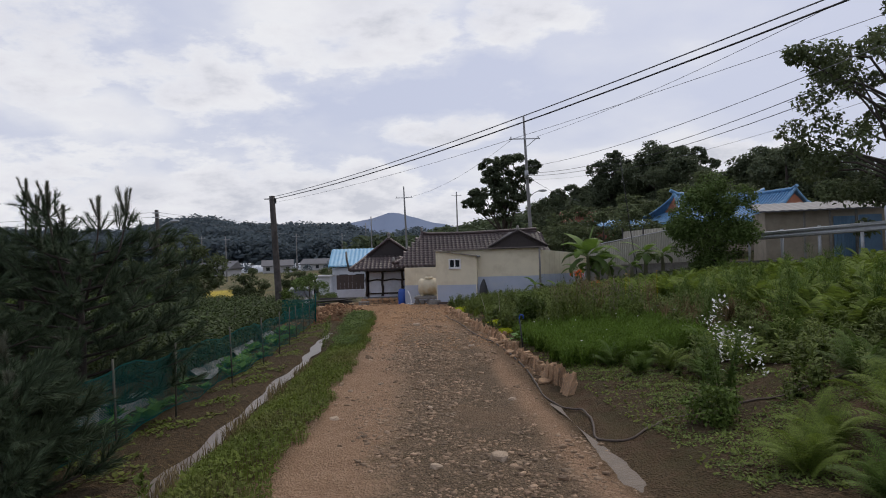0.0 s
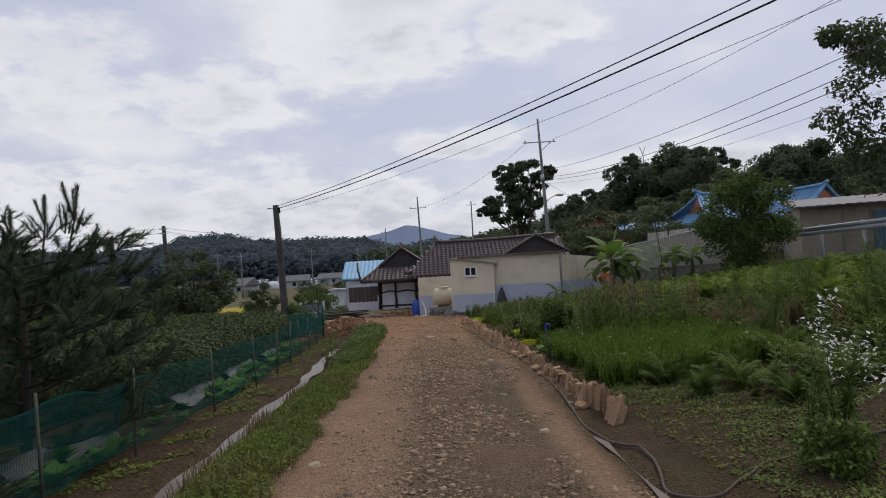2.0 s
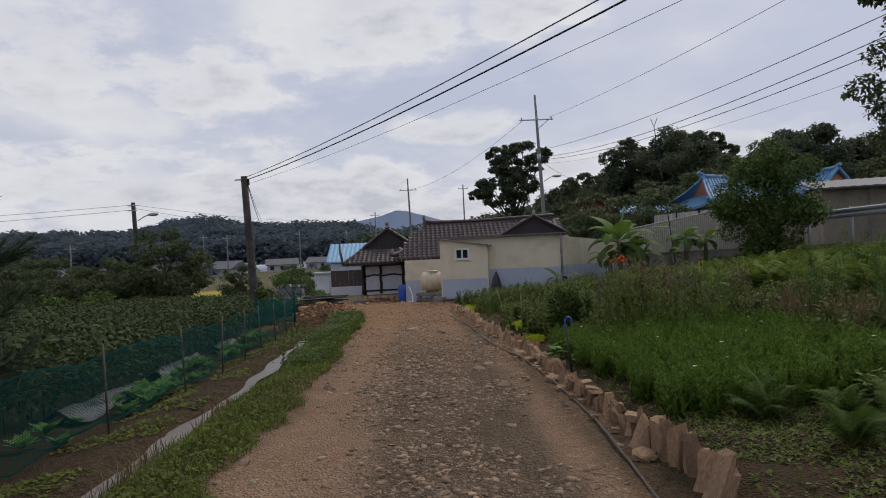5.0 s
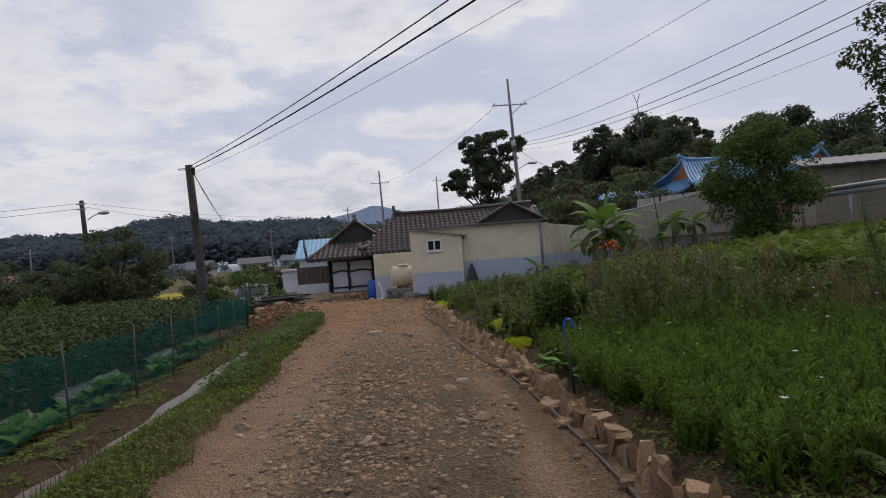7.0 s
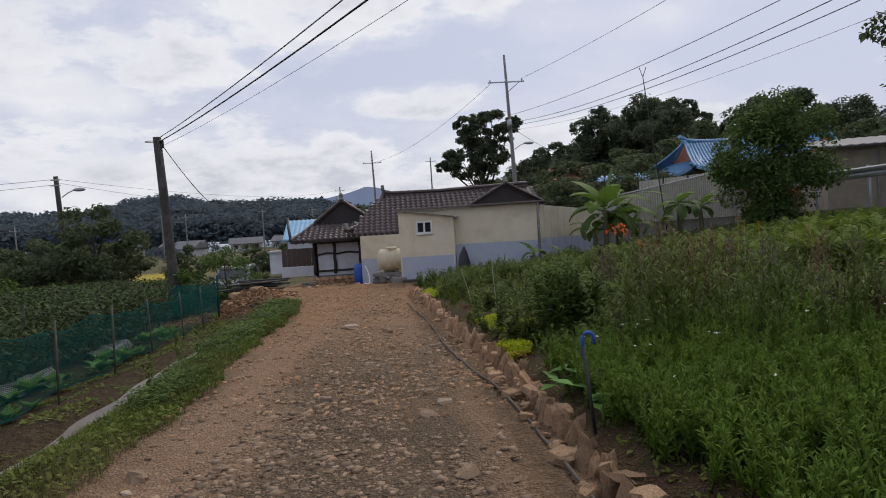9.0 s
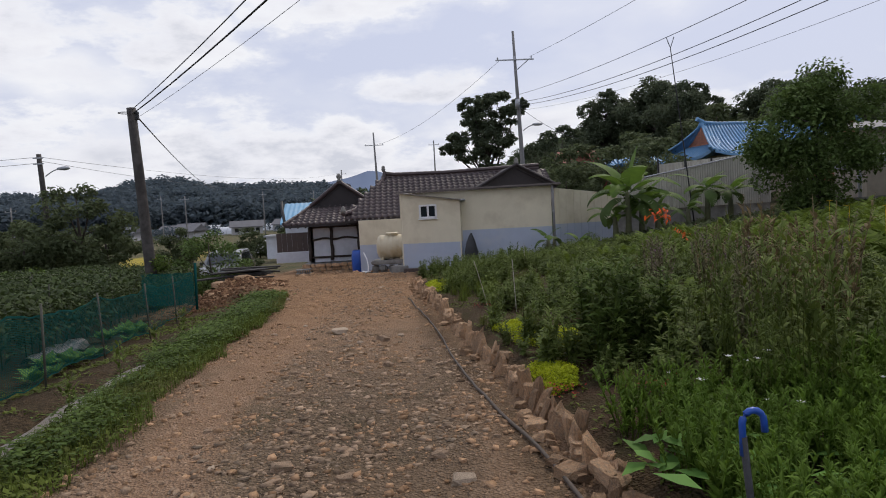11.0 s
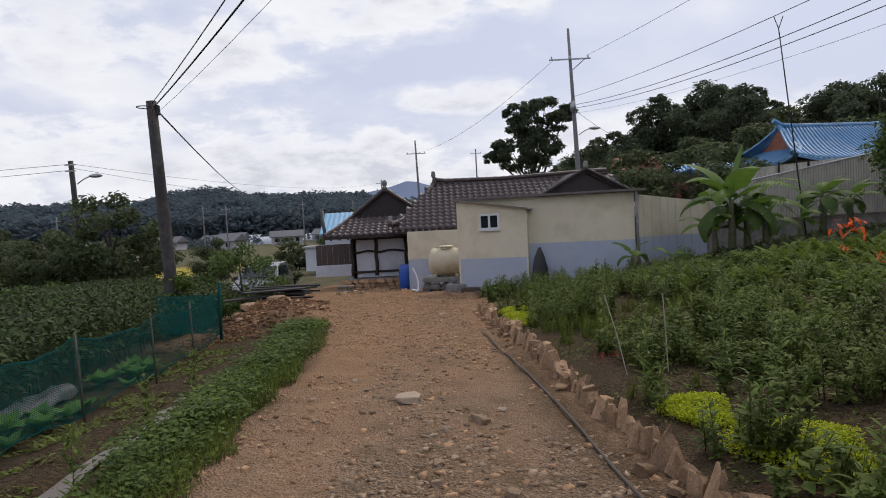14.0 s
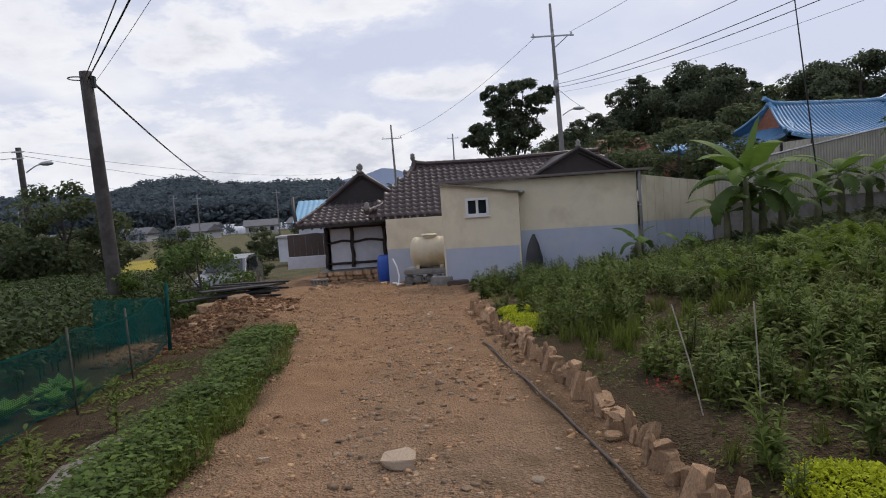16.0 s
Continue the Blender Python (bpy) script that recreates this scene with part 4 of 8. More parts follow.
def build_tank():
    t = thing("water_tank", (.72, 31.75, -.74), "yellowed white plastic water tank with ribbed sides", "water tank", rz=-8)
    g = Geo()
    n, L = 24, 1.02
    rows = []
    prof = []
    for k in range(41):
        x = -L / 2 + L * k / 40
        r = .40 - .16 * max(0, (abs(x) - .40) / .11) ** 2
        r += .012 * (1 if 4 < k < 36 and (k // 4) % 2 else 0)
        rows.append([(x, .9 * r * math.cos(a), .42 + r * math.sin(a)) for a in [2 * math.pi * j / n for j in range(n + 1)]])
    g.sheet(rows)
    for r in (rows[0], rows[-1]):
        g.add(r[:-1], [tuple(range(n))])
    part("tank_body", g, TANK, t, smooth=True)
    g = Geo()
    g.tube([(0, 0, z) for z in (.80, .86, .865, .88, .90)], [.19, .19, .22, .22, .19], 20)
    part("lid", g, TANK, t, smooth=False)
    for x in (-.32, .32):
        g = Geo()
        g.box((x, 0, .04), (.1, .56, .1))
        part("foot", g, TANK, t, bevel=.015)
    p = thing("tank_plinth", (.72, 31.75, -1.35), "mossy concrete and stone plinth under the water tank", "plinth", rz=-8)
    g = Geo()
    g.box((0, 0, .54), (1.35, 1.0, .13))
    part("slab", g, CONC, p, bevel=.03)
    for k in range(14):
        g = Geo()
        w = random.uniform(.2, .34)
        g.box((0, 0, 0), (w, .3, random.uniform(.18, .26)))
        s = part("stone", g, CONC, p, bevel=.05)
        s.location = (-.56 + (k % 5) * .27, -.36 + .12 * (k % 2), .12 + .22 * ((k // 5) % 2))
        s.rotation_euler = (0, random.uniform(-.15, .15), random.uniform(-.2, .2))
    # blocks, tile and stones below the shed
    for x, y, s, m, lab in ((.95, 30.35, (.55, .28, .24), CONC, "pale concrete block on the ground"), (1.32, 29.9, (.5, .3, .16), BROWNW, "dark low trough beside the shed")):
        g = Geo()
        g.box((0, 0, s[2] / 2), s, -.15)
        b = part("concrete_block" if m is CONC else "trough", g, m, None, bevel=.02)
        b.location = (x, y, at(x, y) - .02)
        tagged(b, lab, "block")
    g = Geo()
    g.tube([(0, 0, z) for z in (0, .04, .3, .62, .80, .82)], [.24, .27, .29, .28, .24, .20], 18)
    b = part("barrel", g, BLUEP, None, smooth=True)
    b.location = (-.62, 34.6, at(-.62, 34.6))
    tagged(b, "blue plastic barrel beside the white house", "barrel")
    g = Geo()
    pts = []
    rows = []
    for k, (r, z) in enumerate(((.17, 0), (.22, .18), (.20, .5), (.13, .8), (.05, 1.0), (.025, 1.06))):
        rows.append([(r * (1 + .18 * math.sin(3 * a + k)) * math.cos(a) + .05 * k * .3, .6 * r * math.sin(a), z) for a in [2 * math.pi * j / 14 for j in range(15)]])
    g.sheet(rows)
    b = part("plastic_sack", g, BLACKP, None, smooth=True)
    b.location = (3.12, 29.75, at(3.12, 29.75) - .02)
    tagged(b, "tall black plastic sack leaning on the panel wall", "sack")
    g = Geo()
    g.tube([(-.35 + .12 * math.sin(k * .8) + .02 * k, 33.2 - .17 * k, at(-.35, 33.2 - .17 * k) + max(.03, .75 - .25 * k)) for k in range(14)], .022, 8)
    tagged(part("garden_hose", g, WHITEPVC, None, smooth=True), "pale plastic hose hanging by the panel wall", "hose")


build_tank()


def build_far_left_buildings():
    w = thing("yard_fence", (-4.2, 42, -1.7), "brown panel fence on a white footing", "fence")
    for k in range(7):
        g = Geo()
        g.box((-.75 + k * .25, 0, 1.28), (.24, .05, .92))
        part("panel", g, BROWNW, w, bevel=.004)
    g = Geo()
    g.box((0, 0, .55), (1.85, .14, .5))
    part("footing", g, WHITEW, w)
    h = thing("house", (-6.1, 60, -2.2), "white house with pale blue sheet roof", "house")
    g = Geo()
    g.box((0, 2.5, 1.1), (3.4, 5, 2.4))
    part("wall", g, WHITEW, h)
    g = Geo()
    rows = [[(-2.0 + 4.0 * k / 22, y, z + (.05 if k % 2 else 0)) for k in range(23)] for y, z in ((-.5, 2.5), (2.4, 4.0), (5.4, 2.6))]
    g.sheet(rows)
    g.sheet([[(p[0], p[1], p[2] - .12) for p in r] for r in rows[::-1]])
    g.sheet([[(p[0], p[1], p[2] - .12) for p in rows[0]], rows[0]])
    g.add([(-1.9, -.3, 2.5), (-1.9, 2.4, 3.95), (-1.9, 5.2, 2.5)], [(0, 1, 2)])
    part("roof", g, PALEBLUE, h)
    for x in (-.7, .8):
        g = Geo()
        g.box((x, -.03, 1.3), (.8, .08, .8))
        part("window", g, GLASS, h)
    g = Geo()
    g.box((-2.2, -1.2, .8), (1.1, 1.8, 1.6))
    part("porch", g, WHITEW, h)
    g = Geo()
    g.box((-2.2, -1.2, 1.66), (1.4, 2.1, .12))
    part("porch_roof", g, FARWALL, h)
    # pipe-like dark chimney by the white house
    places = [(-43, 140, 11, 7, FARROOF), (-33, 152, 9, 6, FARROOF), (-58, 150, 8, 7, FARROOF), (-26, 170, 12, 7, FARROOF), (-70, 132, 8, 6, FARROOF),
              (-52, 175, 9, 6, FARROOF), (-84, 150, 9, 7, RUST), (-18, 185, 10, 6, FARROOF), (-62, 128, 6, 5, FARROOF)]
    for x, y, w_, d_, m in places:
        x, y = x * 1.38, y * 1.38
        z = float(land(x, y, False))
        h = thing("farmhouse", (x, y, z), "distant low farmhouse with a grey pitched roof", "house", group="valley houses", rz=random.uniform(-20, 20))
        g = Geo()
        g.box((0, 0, 1.2), (w_, d_, 2.4))
        part("wall", g, FARWALL, h)
        g = Geo()
        hw, hd = w_ / 2 + .5, d_ / 2 + .5
        g.add([(-hw, -hd, 2.3), (hw, -hd, 2.3), (hw, 0, 4.1), (-hw, 0, 4.1), (hw, hd, 2.3), (-hw, hd, 2.3), (-hw, -hd, 2.1), (hw, -hd, 2.1), (hw, hd, 2.1), (-hw, hd, 2.1)],
              [(0, 1, 2, 3), (3, 2, 4, 5), (6, 7, 1, 0), (8, 9, 5, 4), (0, 3, 5), (1, 4, 2), (9, 8, 7, 6)])
        part("roof", g, m, h)
        for k in range(3):
            g = Geo()
            g.box((-w_ / 3 + k * w_ / 3, -d_ / 2 - .03, 1.3), (1.1, .08, 1.1))
            part("window", g, GLASS, h)
    for x, y in ((-57, 230), (-46, 250), (-70, 255)):
        z = float(land(x, y, False))
        h = thing("greenhouse", (x, y, z), "white film-covered tunnel greenhouse", "greenhouse", group="valley greenhouses", rz=80)
        g = Geo()
        g.sheet([[(2.6 * math.cos(math.pi * j / 10), yy, 2.5 * math.sin(math.pi * j / 10)) for j in range(11)] for yy in np.linspace(-5, 5, 6)])
        part("cover", g, FILM, h, smooth=True)
        for yy in np.linspace(-5, 5, 6):
            g = Geo()
            g.tube([(2.63 * math.cos(math.pi * j / 10), yy, 2.53 * math.sin(math.pi * j / 10)) for j in range(11)], .05, 5)
            part("hoop", g, STEEL, h)


build_far_left_buildings()


def build_blue_house():
    h = thing("house", (19.5, 48.7, 1.15), "house with curved blue tiled roof and orange brick gables", "house", rz=11)
    # local x runs along the ridge, y away from the road
    L = 7.4
    ZR, ZE, OV = 3.85, 1.75, 3.3
    g = Geo()
    g.box((3.6, 0, .7), (8.6, 4.4, 2.3))
    part("wall", g, BEIGEW, h)
    roof = part("roof", Geo(), BLUET, h)

    def slope(name, e0, e1, r1, r0, n=9, m=12):
        """A slope that sags between eave and ridge, its corners swept up."""
        g = Geo()
        rows = []
        for j in range(n + 1):
            v = j / n
            row = []
            for i in range(m + 1):
                u = i / m
                p = Vector(e0).lerp(Vector(e1), u).lerp(Vector(r0).lerp(Vector(r1), u), v)
                p.z += -.28 * math.sin(math.pi * v) + .35 * (1 - v) * (2 * u - 1) ** 4 - .0
                row.append(p)
            rows.append(row)
        g.sheet(rows)
        g.sheet([[(p[0], p[1], p[2] - .14) for p in r] for r in rows[::-1]])
        g.sheet([[(p[0], p[1], p[2] - .14) for p in rows[0]], rows[0]])
        part(name, g, BLUET, roof, smooth=True)
        # rolls of cover tiles
        k = int((Vector(e1) - Vector(e0)).length / .3)
        for q in range(k + 1):
            u = q / k
            g = Geo()
            pts = []
            for j in range(n + 1):
                v = j / n
                p = Vector(e0).lerp(Vector(e1), u).lerp(Vector(r0).lerp(Vector(r1), u), v)
                p.z += -.28 * math.sin(math.pi * v) + .35 * (1 - v) * (2 * u - 1) ** 4 + .03
                pts.append(p)
            g.tube(pts, .065, 6)
            part("tile_roll", g, BLUET, roof, smooth=True)
        for j in range(1, n * 2):
            v = j / (n * 2)
            g = Geo()
            pts = []
            for i in range(m + 1):
                u = i / m
                p = Vector(e0).lerp(Vector(e1), u).lerp(Vector(r0).lerp(Vector(r1), u), v)
                p.z += -.28 * math.sin(math.pi * v) + .35 * (1 - v) * (2 * u - 1) ** 4 + .02
                pts.append(p)
            g.tube(pts, .025, 4)
            part("tile_course", g, BLUET, roof)

    gl, gr = (0, 0, ZR), (L, 0, ZR)
    slope("slope", (-1.6, -OV, ZE), (L + 1.6, -OV, ZE), (L, 0, ZR), (0, 0, ZR))
    slope("slope", (L + 1.6, OV, ZE), (-1.6, OV, ZE), (0, 0, ZR), (L, 0, ZR))
    slope("skirt", (-1.9, OV, ZE), (-1.9, -OV, ZE), (-.1, -1.7, 2.55), (-.1, 1.7, 2.55), 6, 10)
    slope("skirt", (L + 1.9, -OV, ZE), (L + 1.9, OV, ZE), (L + .1, 1.7, 2.55), (L + .1, -1.7, 2.55), 6, 10)
    for x, s in ((-.02, -1), (L + .02, 1)):
        g = Geo()
        g.add([(x, -1.75, 2.42), (x, 1.75, 2.42), (x, 0, ZR - .1), (x - s * .2, -1.75, 2.42), (x - s * .2, 1.75, 2.42), (x - s * .2, 0, ZR - .1)],
              [(0, 1, 2), (5, 4, 3), (0, 3, 4, 1), (1, 4, 5, 2), (2, 5, 3, 0)])
        gb = part("gable", g, mat("gable_mortar", (.30, .2, .15), None, .9, 8), h, "orange brick gable")
        for r_ in range(13):
            z = 2.46 + r_ * .105
            half = 1.72 * (1 - (z - 2.42) / (ZR - 2.5))
            n = int(2 * half / .24)
            for q in range(n):
                g = Geo()
                g.box((0, 0, 0), (.03, .225, .09))
                b = part("brick", g, BRICK, gb)
                b.location = (x + s * .012, -half + .12 + q * .24 + (.12 if r_ % 2 else 0) * .8, z)
    ridge_roll(roof, [(-.35, 0, ZR + .38), (.2, 0, ZR + .12), (1.2, 0, ZR + .05), (L - 1.2, 0, ZR + .05), (L - .2, 0, ZR + .12), (L + .35, 0, ZR + .38)], .13, BLUET)
    for x, s in ((0, -1), (L, 1)):
        for y in (-1, 1):
            ridge_roll(roof, [(x + s * .05, 0, ZR + .1), (x + s * .07, y * .9, 3.02), (x + s * .1, y * 1.75, 2.56)], .11, BLUET, "verge_tile")
            ridge_roll(roof, [(x + s * .1, y * 1.75, 2.6), (x + s * 1.0, y * 2.5, 2.1), (x + s * 1.85, y * 3.25, 2.15), (x + s * 2.0, y * 3.35, 2.3)], .10, BLUET, "hip_tile")
    # cross wing with its brick gable to the road
    XW = L - .2
    slope("wing_slope", (XW - 2.0, .2, 2.35), (XW - 2.0, -3.9, 2.35), (XW, -3.9, ZR - .05), (XW, .2, ZR - .05), 6, 6)
    slope("wing_slope", (XW + 2.0, -3.9, 2.35), (XW + 2.0, .2, 2.35), (XW, .2, ZR - .05), (XW, -3.9, ZR - .05), 6, 6)
    g = Geo()
    g.add([(XW - 1.6, -3.75, 2.3), (XW + 1.6, -3.75, 2.3), (XW, -3.75, ZR - .25), (XW - 1.6, -3.5, 2.3), (XW + 1.6, -3.5, 2.3), (XW, -3.5, ZR - .25)],
          [(0, 1, 2), (5, 4, 3), (0, 3, 4, 1), (1, 4, 5, 2), (2, 5, 3, 0)])
    g.box((XW, -2.6, 1.2), (3.0, 2.3, 2.3))
    part("wing_gable", g, BRICK, h, "orange brick gable of the cross wing")
    ridge_roll(roof, [(XW, -4.1, ZR + .28), (XW, -3.6, ZR + .08), (XW, 0, ZR + .05)], .12, BLUET)
    for s in (-1, 1):
        ridge_roll(roof, [(XW, -3.9, ZR + .08), (XW + s * 1.0, -3.92, 2.85), (XW + s * 2.0, -3.95, 2.6)], .11, BLUET, "verge_tile")
    # low outbuilding with blue roof
    g = Geo()
    g.box((-3.6, 1.5, .4), (3.4, 3, 1.7))
    part("wing_wall", g, mat("red_panel", (.30, .08, .06), None, .6, 4), h)
    slope("wing_roof", (-5.8, -.6, 1.35), (-1.9, -.6, 1.35), (-1.9, 1.6, 2.1), (-5.8, 1.6, 2.1), 5, 8)
    # beige barn with sheet roof, blue door
    b = thing("barn", (18.6, 31, .45), "stained beige barn with sheet roof and blue metal door", "barn", rz=-18)
    g = Geo()
    g.box((1.2, 1.7, 1.1), (5.4, 3.4, 2.5))
    part("wall", g, BEIGEW, b)
    g = Geo()
    n = 30
    rows = [[(-1.8 + 6.0 * k / n, y, z + (.03 if k % 2 else 0)) for k in range(n + 1)] for y, z in ((-.35, 2.36), (3.6, 2.9))]
    g.sheet(rows)
    g.sheet([[(p[0], p[1], p[2] - .07) for p in r] for r in rows[::-1]])
    g.sheet([[(p[0], p[1], p[2] - .07) for p in rows[0]], rows[0]])
    part("roof", g, FARROOF, b)
    for x in (.2, 1.3, 2.4):
        g = Geo()
        g.box((x, -.03, 1.15), (.09, .06, 2.3))
        part("post", g, CONC, b)
    d = part("door", Geo(), BLUEDOOR, b)
    for k in range(6):
        g = Geo()
        g.box((1.5 + k * .15, -.06, 1.05), (.14, .05, 1.9))
        part("board", g, BLUEDOOR, d)
    g = Geo()
    g.box((2.6, -1.2, 1.0), (.9, .1, 2.0))
    part("blue_panel", g, BLUEDOOR, b)
    h2 = thing("outbuilding", (22.5, 27.6, 1.0), "white rendered outbuilding wall beside the barn", "building")
    g = Geo()
    g.box((0, 0, 1.2), (2.6, 2.4, 2.6))
    part("wall", g, WHITEW, h2)
    g = Geo()
    g.box((0, 0, 2.55), (3.0, 2.8, .12))
    part("roof", g, FARROOF, h2)
    # rust-red roof beyond the long wall
    h3 = thing("outbuilding", (14.4, 58, 1.8), "small shed with rust-red roof among trees", "shed")
    g = Geo()
    g.box((0, 0, .9), (2.6, 2.4, 2))
    part("wall", g, FARWALL, h3)
    g = Geo()
    g.add([(-1.6, -1.5, 1.7), (1.6, -1.5, 1.7), (1.6, 0, 2.7), (-1.6, 0, 2.7), (1.6, 1.5, 1.7), (-1.6, 1.5, 1.7)], [(0, 1, 2, 3), (3, 2, 4, 5), (0, 3, 5), (1, 4, 2)])
    part("roof", g, RUST, h3)


build_blue_house()


def build_guardrail():
    r = thing("guardrail", (14.7, 24.6, 0), "galvanised road guardrail on steel posts", "guardrail")
    a, b = Vector((14.35, 30.5, 1.52)), Vector((17.6, 20.2, 1.92))
    k = 7
    for i in range(k):
        p = a.lerp(b, i / (k - 1))
        g = Geo()
        z0 = at(p.x, p.y) - .1
        g.tube([(p.x - 14.7 + .09, p.y - 24.6, z0), (p.x - 14.7 + .09, p.y - 24.6, p.z + .22)], .06, 10)
        part("post", g, STEEL, r, smooth=True)
    d = (b - a).normalized()
    n = Vector((-d.y, d.x, 0))
    if n.x > 0:
        n = -n
    g = Geo()
    prof = [(0, -.17), (.05, -.13), (.05, -.06), (0, 0), (.05, .06), (.05, .13), (0, .17)]
    rows = [[Vector((p.x - 14.7, p.y - 24.6, p.z)) + n * o + Vector((0, 0, z)) for o, z in prof] for p in (a.lerp(b, i / 8) for i in range(9))]
    g.sheet(rows)
    g.sheet([[q - n * .004 for q in r_] for r_ in rows[::-1]])
    part("beam", g, STEEL, r)
    # low kerb wall under it
    g = Geo()
    a2, b2 = Vector((14.3, 30.5, 0)), Vector((17.7, 20.2, 0))
    g.sheet([[(p.x - .1, p.y, at(p.x, p.y) + z) for p in (a2.lerp(b2, i / 10) for i in range(11))] for z in (-.2, .42)])
    g.sheet([[(p.x - .1 + w, p.y, at(p.x, p.y) + .42) for p in (a2.lerp(b2, i / 10) for i in range(11))] for w in (0, .25)])
    tagged(part("kerb_wall", g, CONC), "low concrete kerb under the guardrail", "kerb", kind="structure")


build_guardrail()

# ---- poles and wires ----


def pole(place, top, r0, r1, material, label, lean=(0, 0), name="utility_pole"):
    t = thing(name, place, label, "utility pole", group="utility poles")
    H = top - place[2]
    g = Geo()
    g.tube([(lean[0] * f, lean[1] * f, H * f) for f in (0, .25, .5, .75, 1)], [r0 + (r1 - r0) * f for f in (0, .25, .5, .75, 1)], 12)
    part("shaft", g, material, t, smooth=True)
    return t, H


def crossarm(t, z, w, rz=0.0, x=0.0):
    g = Geo()
    g.box((x, -.1, z), (w, .08, .08), rz)
    part("crossarm", g, STEEL, t, bevel=.006)
    for k in (-1, 0, 1):
        g = Geo()
        px = x + k * w * .44 * math.cos(rz)
        py = -.1 + k * w * .44 * math.sin(rz)
        g.tube([(px, py, z + .04 + q) for q in (0, .04, .06, .10, .12, .17)], [.03, .055, .04, .06, .04, .03], 8)
        part("insulator", g, mat("porcelain", (.55, .55, .56), None, .3), t, smooth=True)


def lamp_arm(t, z, d=(1, 0), length=.9):
    g = Geo()
    pts = [(d[0] * length * f, d[1] * length * f, z + .34 * math.sin(f * 1.5)) for f in (0, .25, .5, .75, 1)]
    g.tube(pts, .03, 8)
    part("lamp_arm", g, STEEL, t, smooth=True)
    g = Geo()
    e = pts[-1]
    g.tube([(e[0] + d[0] * q, e[1] + d[1] * q, e[2] + .02) for q in (-.1, .05, .3, .5, .58)], [.04, .09, .11, .08, .02], 8)
    part("lamp_head", g, STEEL, t, "grey street-lamp head", smooth=True)


def build_poles():
    a, H = pole((-5.42, 27, at(-5.42, 27) - .1), 3.86, .15, .11, POLEW, "dark weathered utility pole wrapped in ivy at its foot", (-.2, 0))
    g = Geo()
    g.tube([(-.2 + .17 * math.cos(k * .5) - .15, .17 * math.sin(k * .5), H - .12) for k in range(13)], .012, 6)
    part("wire_loop", g, WIRE, a)
    g = Geo()
    g.box((-.2 + .12, 0, H - .2), (.1, .1, .22))
    part("cable_clamp", g, DARKMETAL, a, bevel=.01)
    b, H = pole((-17.2, 45, at(-17.2, 45) - .1), 4.75, .17, .12, POLEW, "dark utility pole carrying a street lamp", (-.25, 0))
    lamp_arm(b, H - 1.15, (1, -.1), .75)
    for z in (H - .2, H - .5):
        g = Geo()
        g.box((-.25, -.1, z), (.5, .07, .07))
        part("bracket", g, STEEL, b)
    c, H = pole((9.3, 52.5, at(9.3, 52.5) - .1), 12.0, .19, .075, POLEC, "tall concrete utility pole with a cross-arm and lamp", (-.4, 0))
    crossarm(c, 10.15 - c.location.z, 2.5, 0, -.38)
    g = Geo()
    g.tube([(-.38, -.1, 10.15 - c.location.z - .75), (.55, -.1, 10.15 - c.location.z)], .03, 6)
    part("brace", g, STEEL, c)
    lamp_arm(c, 5.6 - c.location.z, (1, -.1), .7)
    g = Geo()
    g.tube([(-.33, -.2, 7.0 - c.location.z), (-.33, -.2, 7.6 - c.location.z)], .16, 10)
    part("cable_box", g, STEEL, c, smooth=True)
    d, H = pole((-1.55, 90, at(-1.55, 90) - .1), 10.3, .19, .09, POLEC, "concrete utility pole with a cross-arm", (-.3, 0))
    crossarm(d, 8.75 - d.location.z, 2.3, 0, -.27)
    for x, y, top in ((-9.5, 130, 8.5), (-14, 170, 9), (-30, 160, 6.5), (-44, 150, 6), (-56, 170, 7), (-22, 185, 7), (-62, 120, 4.5), (7, 120, 12)):
        z = float(land(x, y, False))
        p, H = pole((x, y, z), top, .17, .1, POLEC, "distant concrete utility pole")
        crossarm(p, H - .7, 1.8)
    # aerial mast on the bank
    m, H = pole((10.2, 29.6, at(10.2, 29.6)), 5.35, .022, .014, DARKMETAL, "thin dark aerial mast with a forked top", (-.7, -.2), "aerial_mast")
    for s in (-1, 1):
        g = Geo()
        g.tube([(-.7, -.2, H), (-.7 + s * .12, -.2, H + .32)], .012, 5)
        part("fork", g, DARKMETAL, m)
    # cables
    def cable(a, b, sag, r, material, label):
        a, b = Vector(a), Vector(b)
        g = Geo()
        n = 26
        g.tube([a.lerp(b, k / n) - Vector((0, 0, sag * 4 * (k / n) * (1 - k / n))) for k in range(n + 1)], r, 6)
        tagged(part("overhead_cable", g, material, smooth=True), label, "cable", group="overhead cables")
    A = (-5.52, 26.9, 3.72)
    cable(A, (22.14, -18.54, 8.72), 1.4, .014, CABLE, "thick black overhead cable from the dark pole")
    cable((-5.6, 27, 3.82), (16.62, -11.11, 6.72), .89, .010, WIRE, "thin grey overhead wire")
    cable((-5.5, 27, 3.6), (22.8, -18.2, 8.35), 1.4, .004, WIRE, "thin grey overhead wire")
    cable(A, (-17.0, 75, 4.0), .45, .015, CABLE, "black cable sagging down the valley")
    cable((-5.52, 27, 3.66), (-16.5, 75, 3.8), .55, .008, WIRE, "thin grey overhead wire")
    for z, e in ((4.6, (-60, 41, 4.0)), (4.3, (-60, 41, 3.4))):
        cable((-17.4, 45, z), e, .4, .012, WIRE, "thin grey overhead wire")
    for z, e in ((4.6, (-9.5, 130, 8.0)), (4.4, (-14, 130, 6.0))):
        cable((-17.4, 45, z), e, 1.1, .010, WIRE, "thin grey overhead wire")
    C = (9.9, 52.3, 10.3)
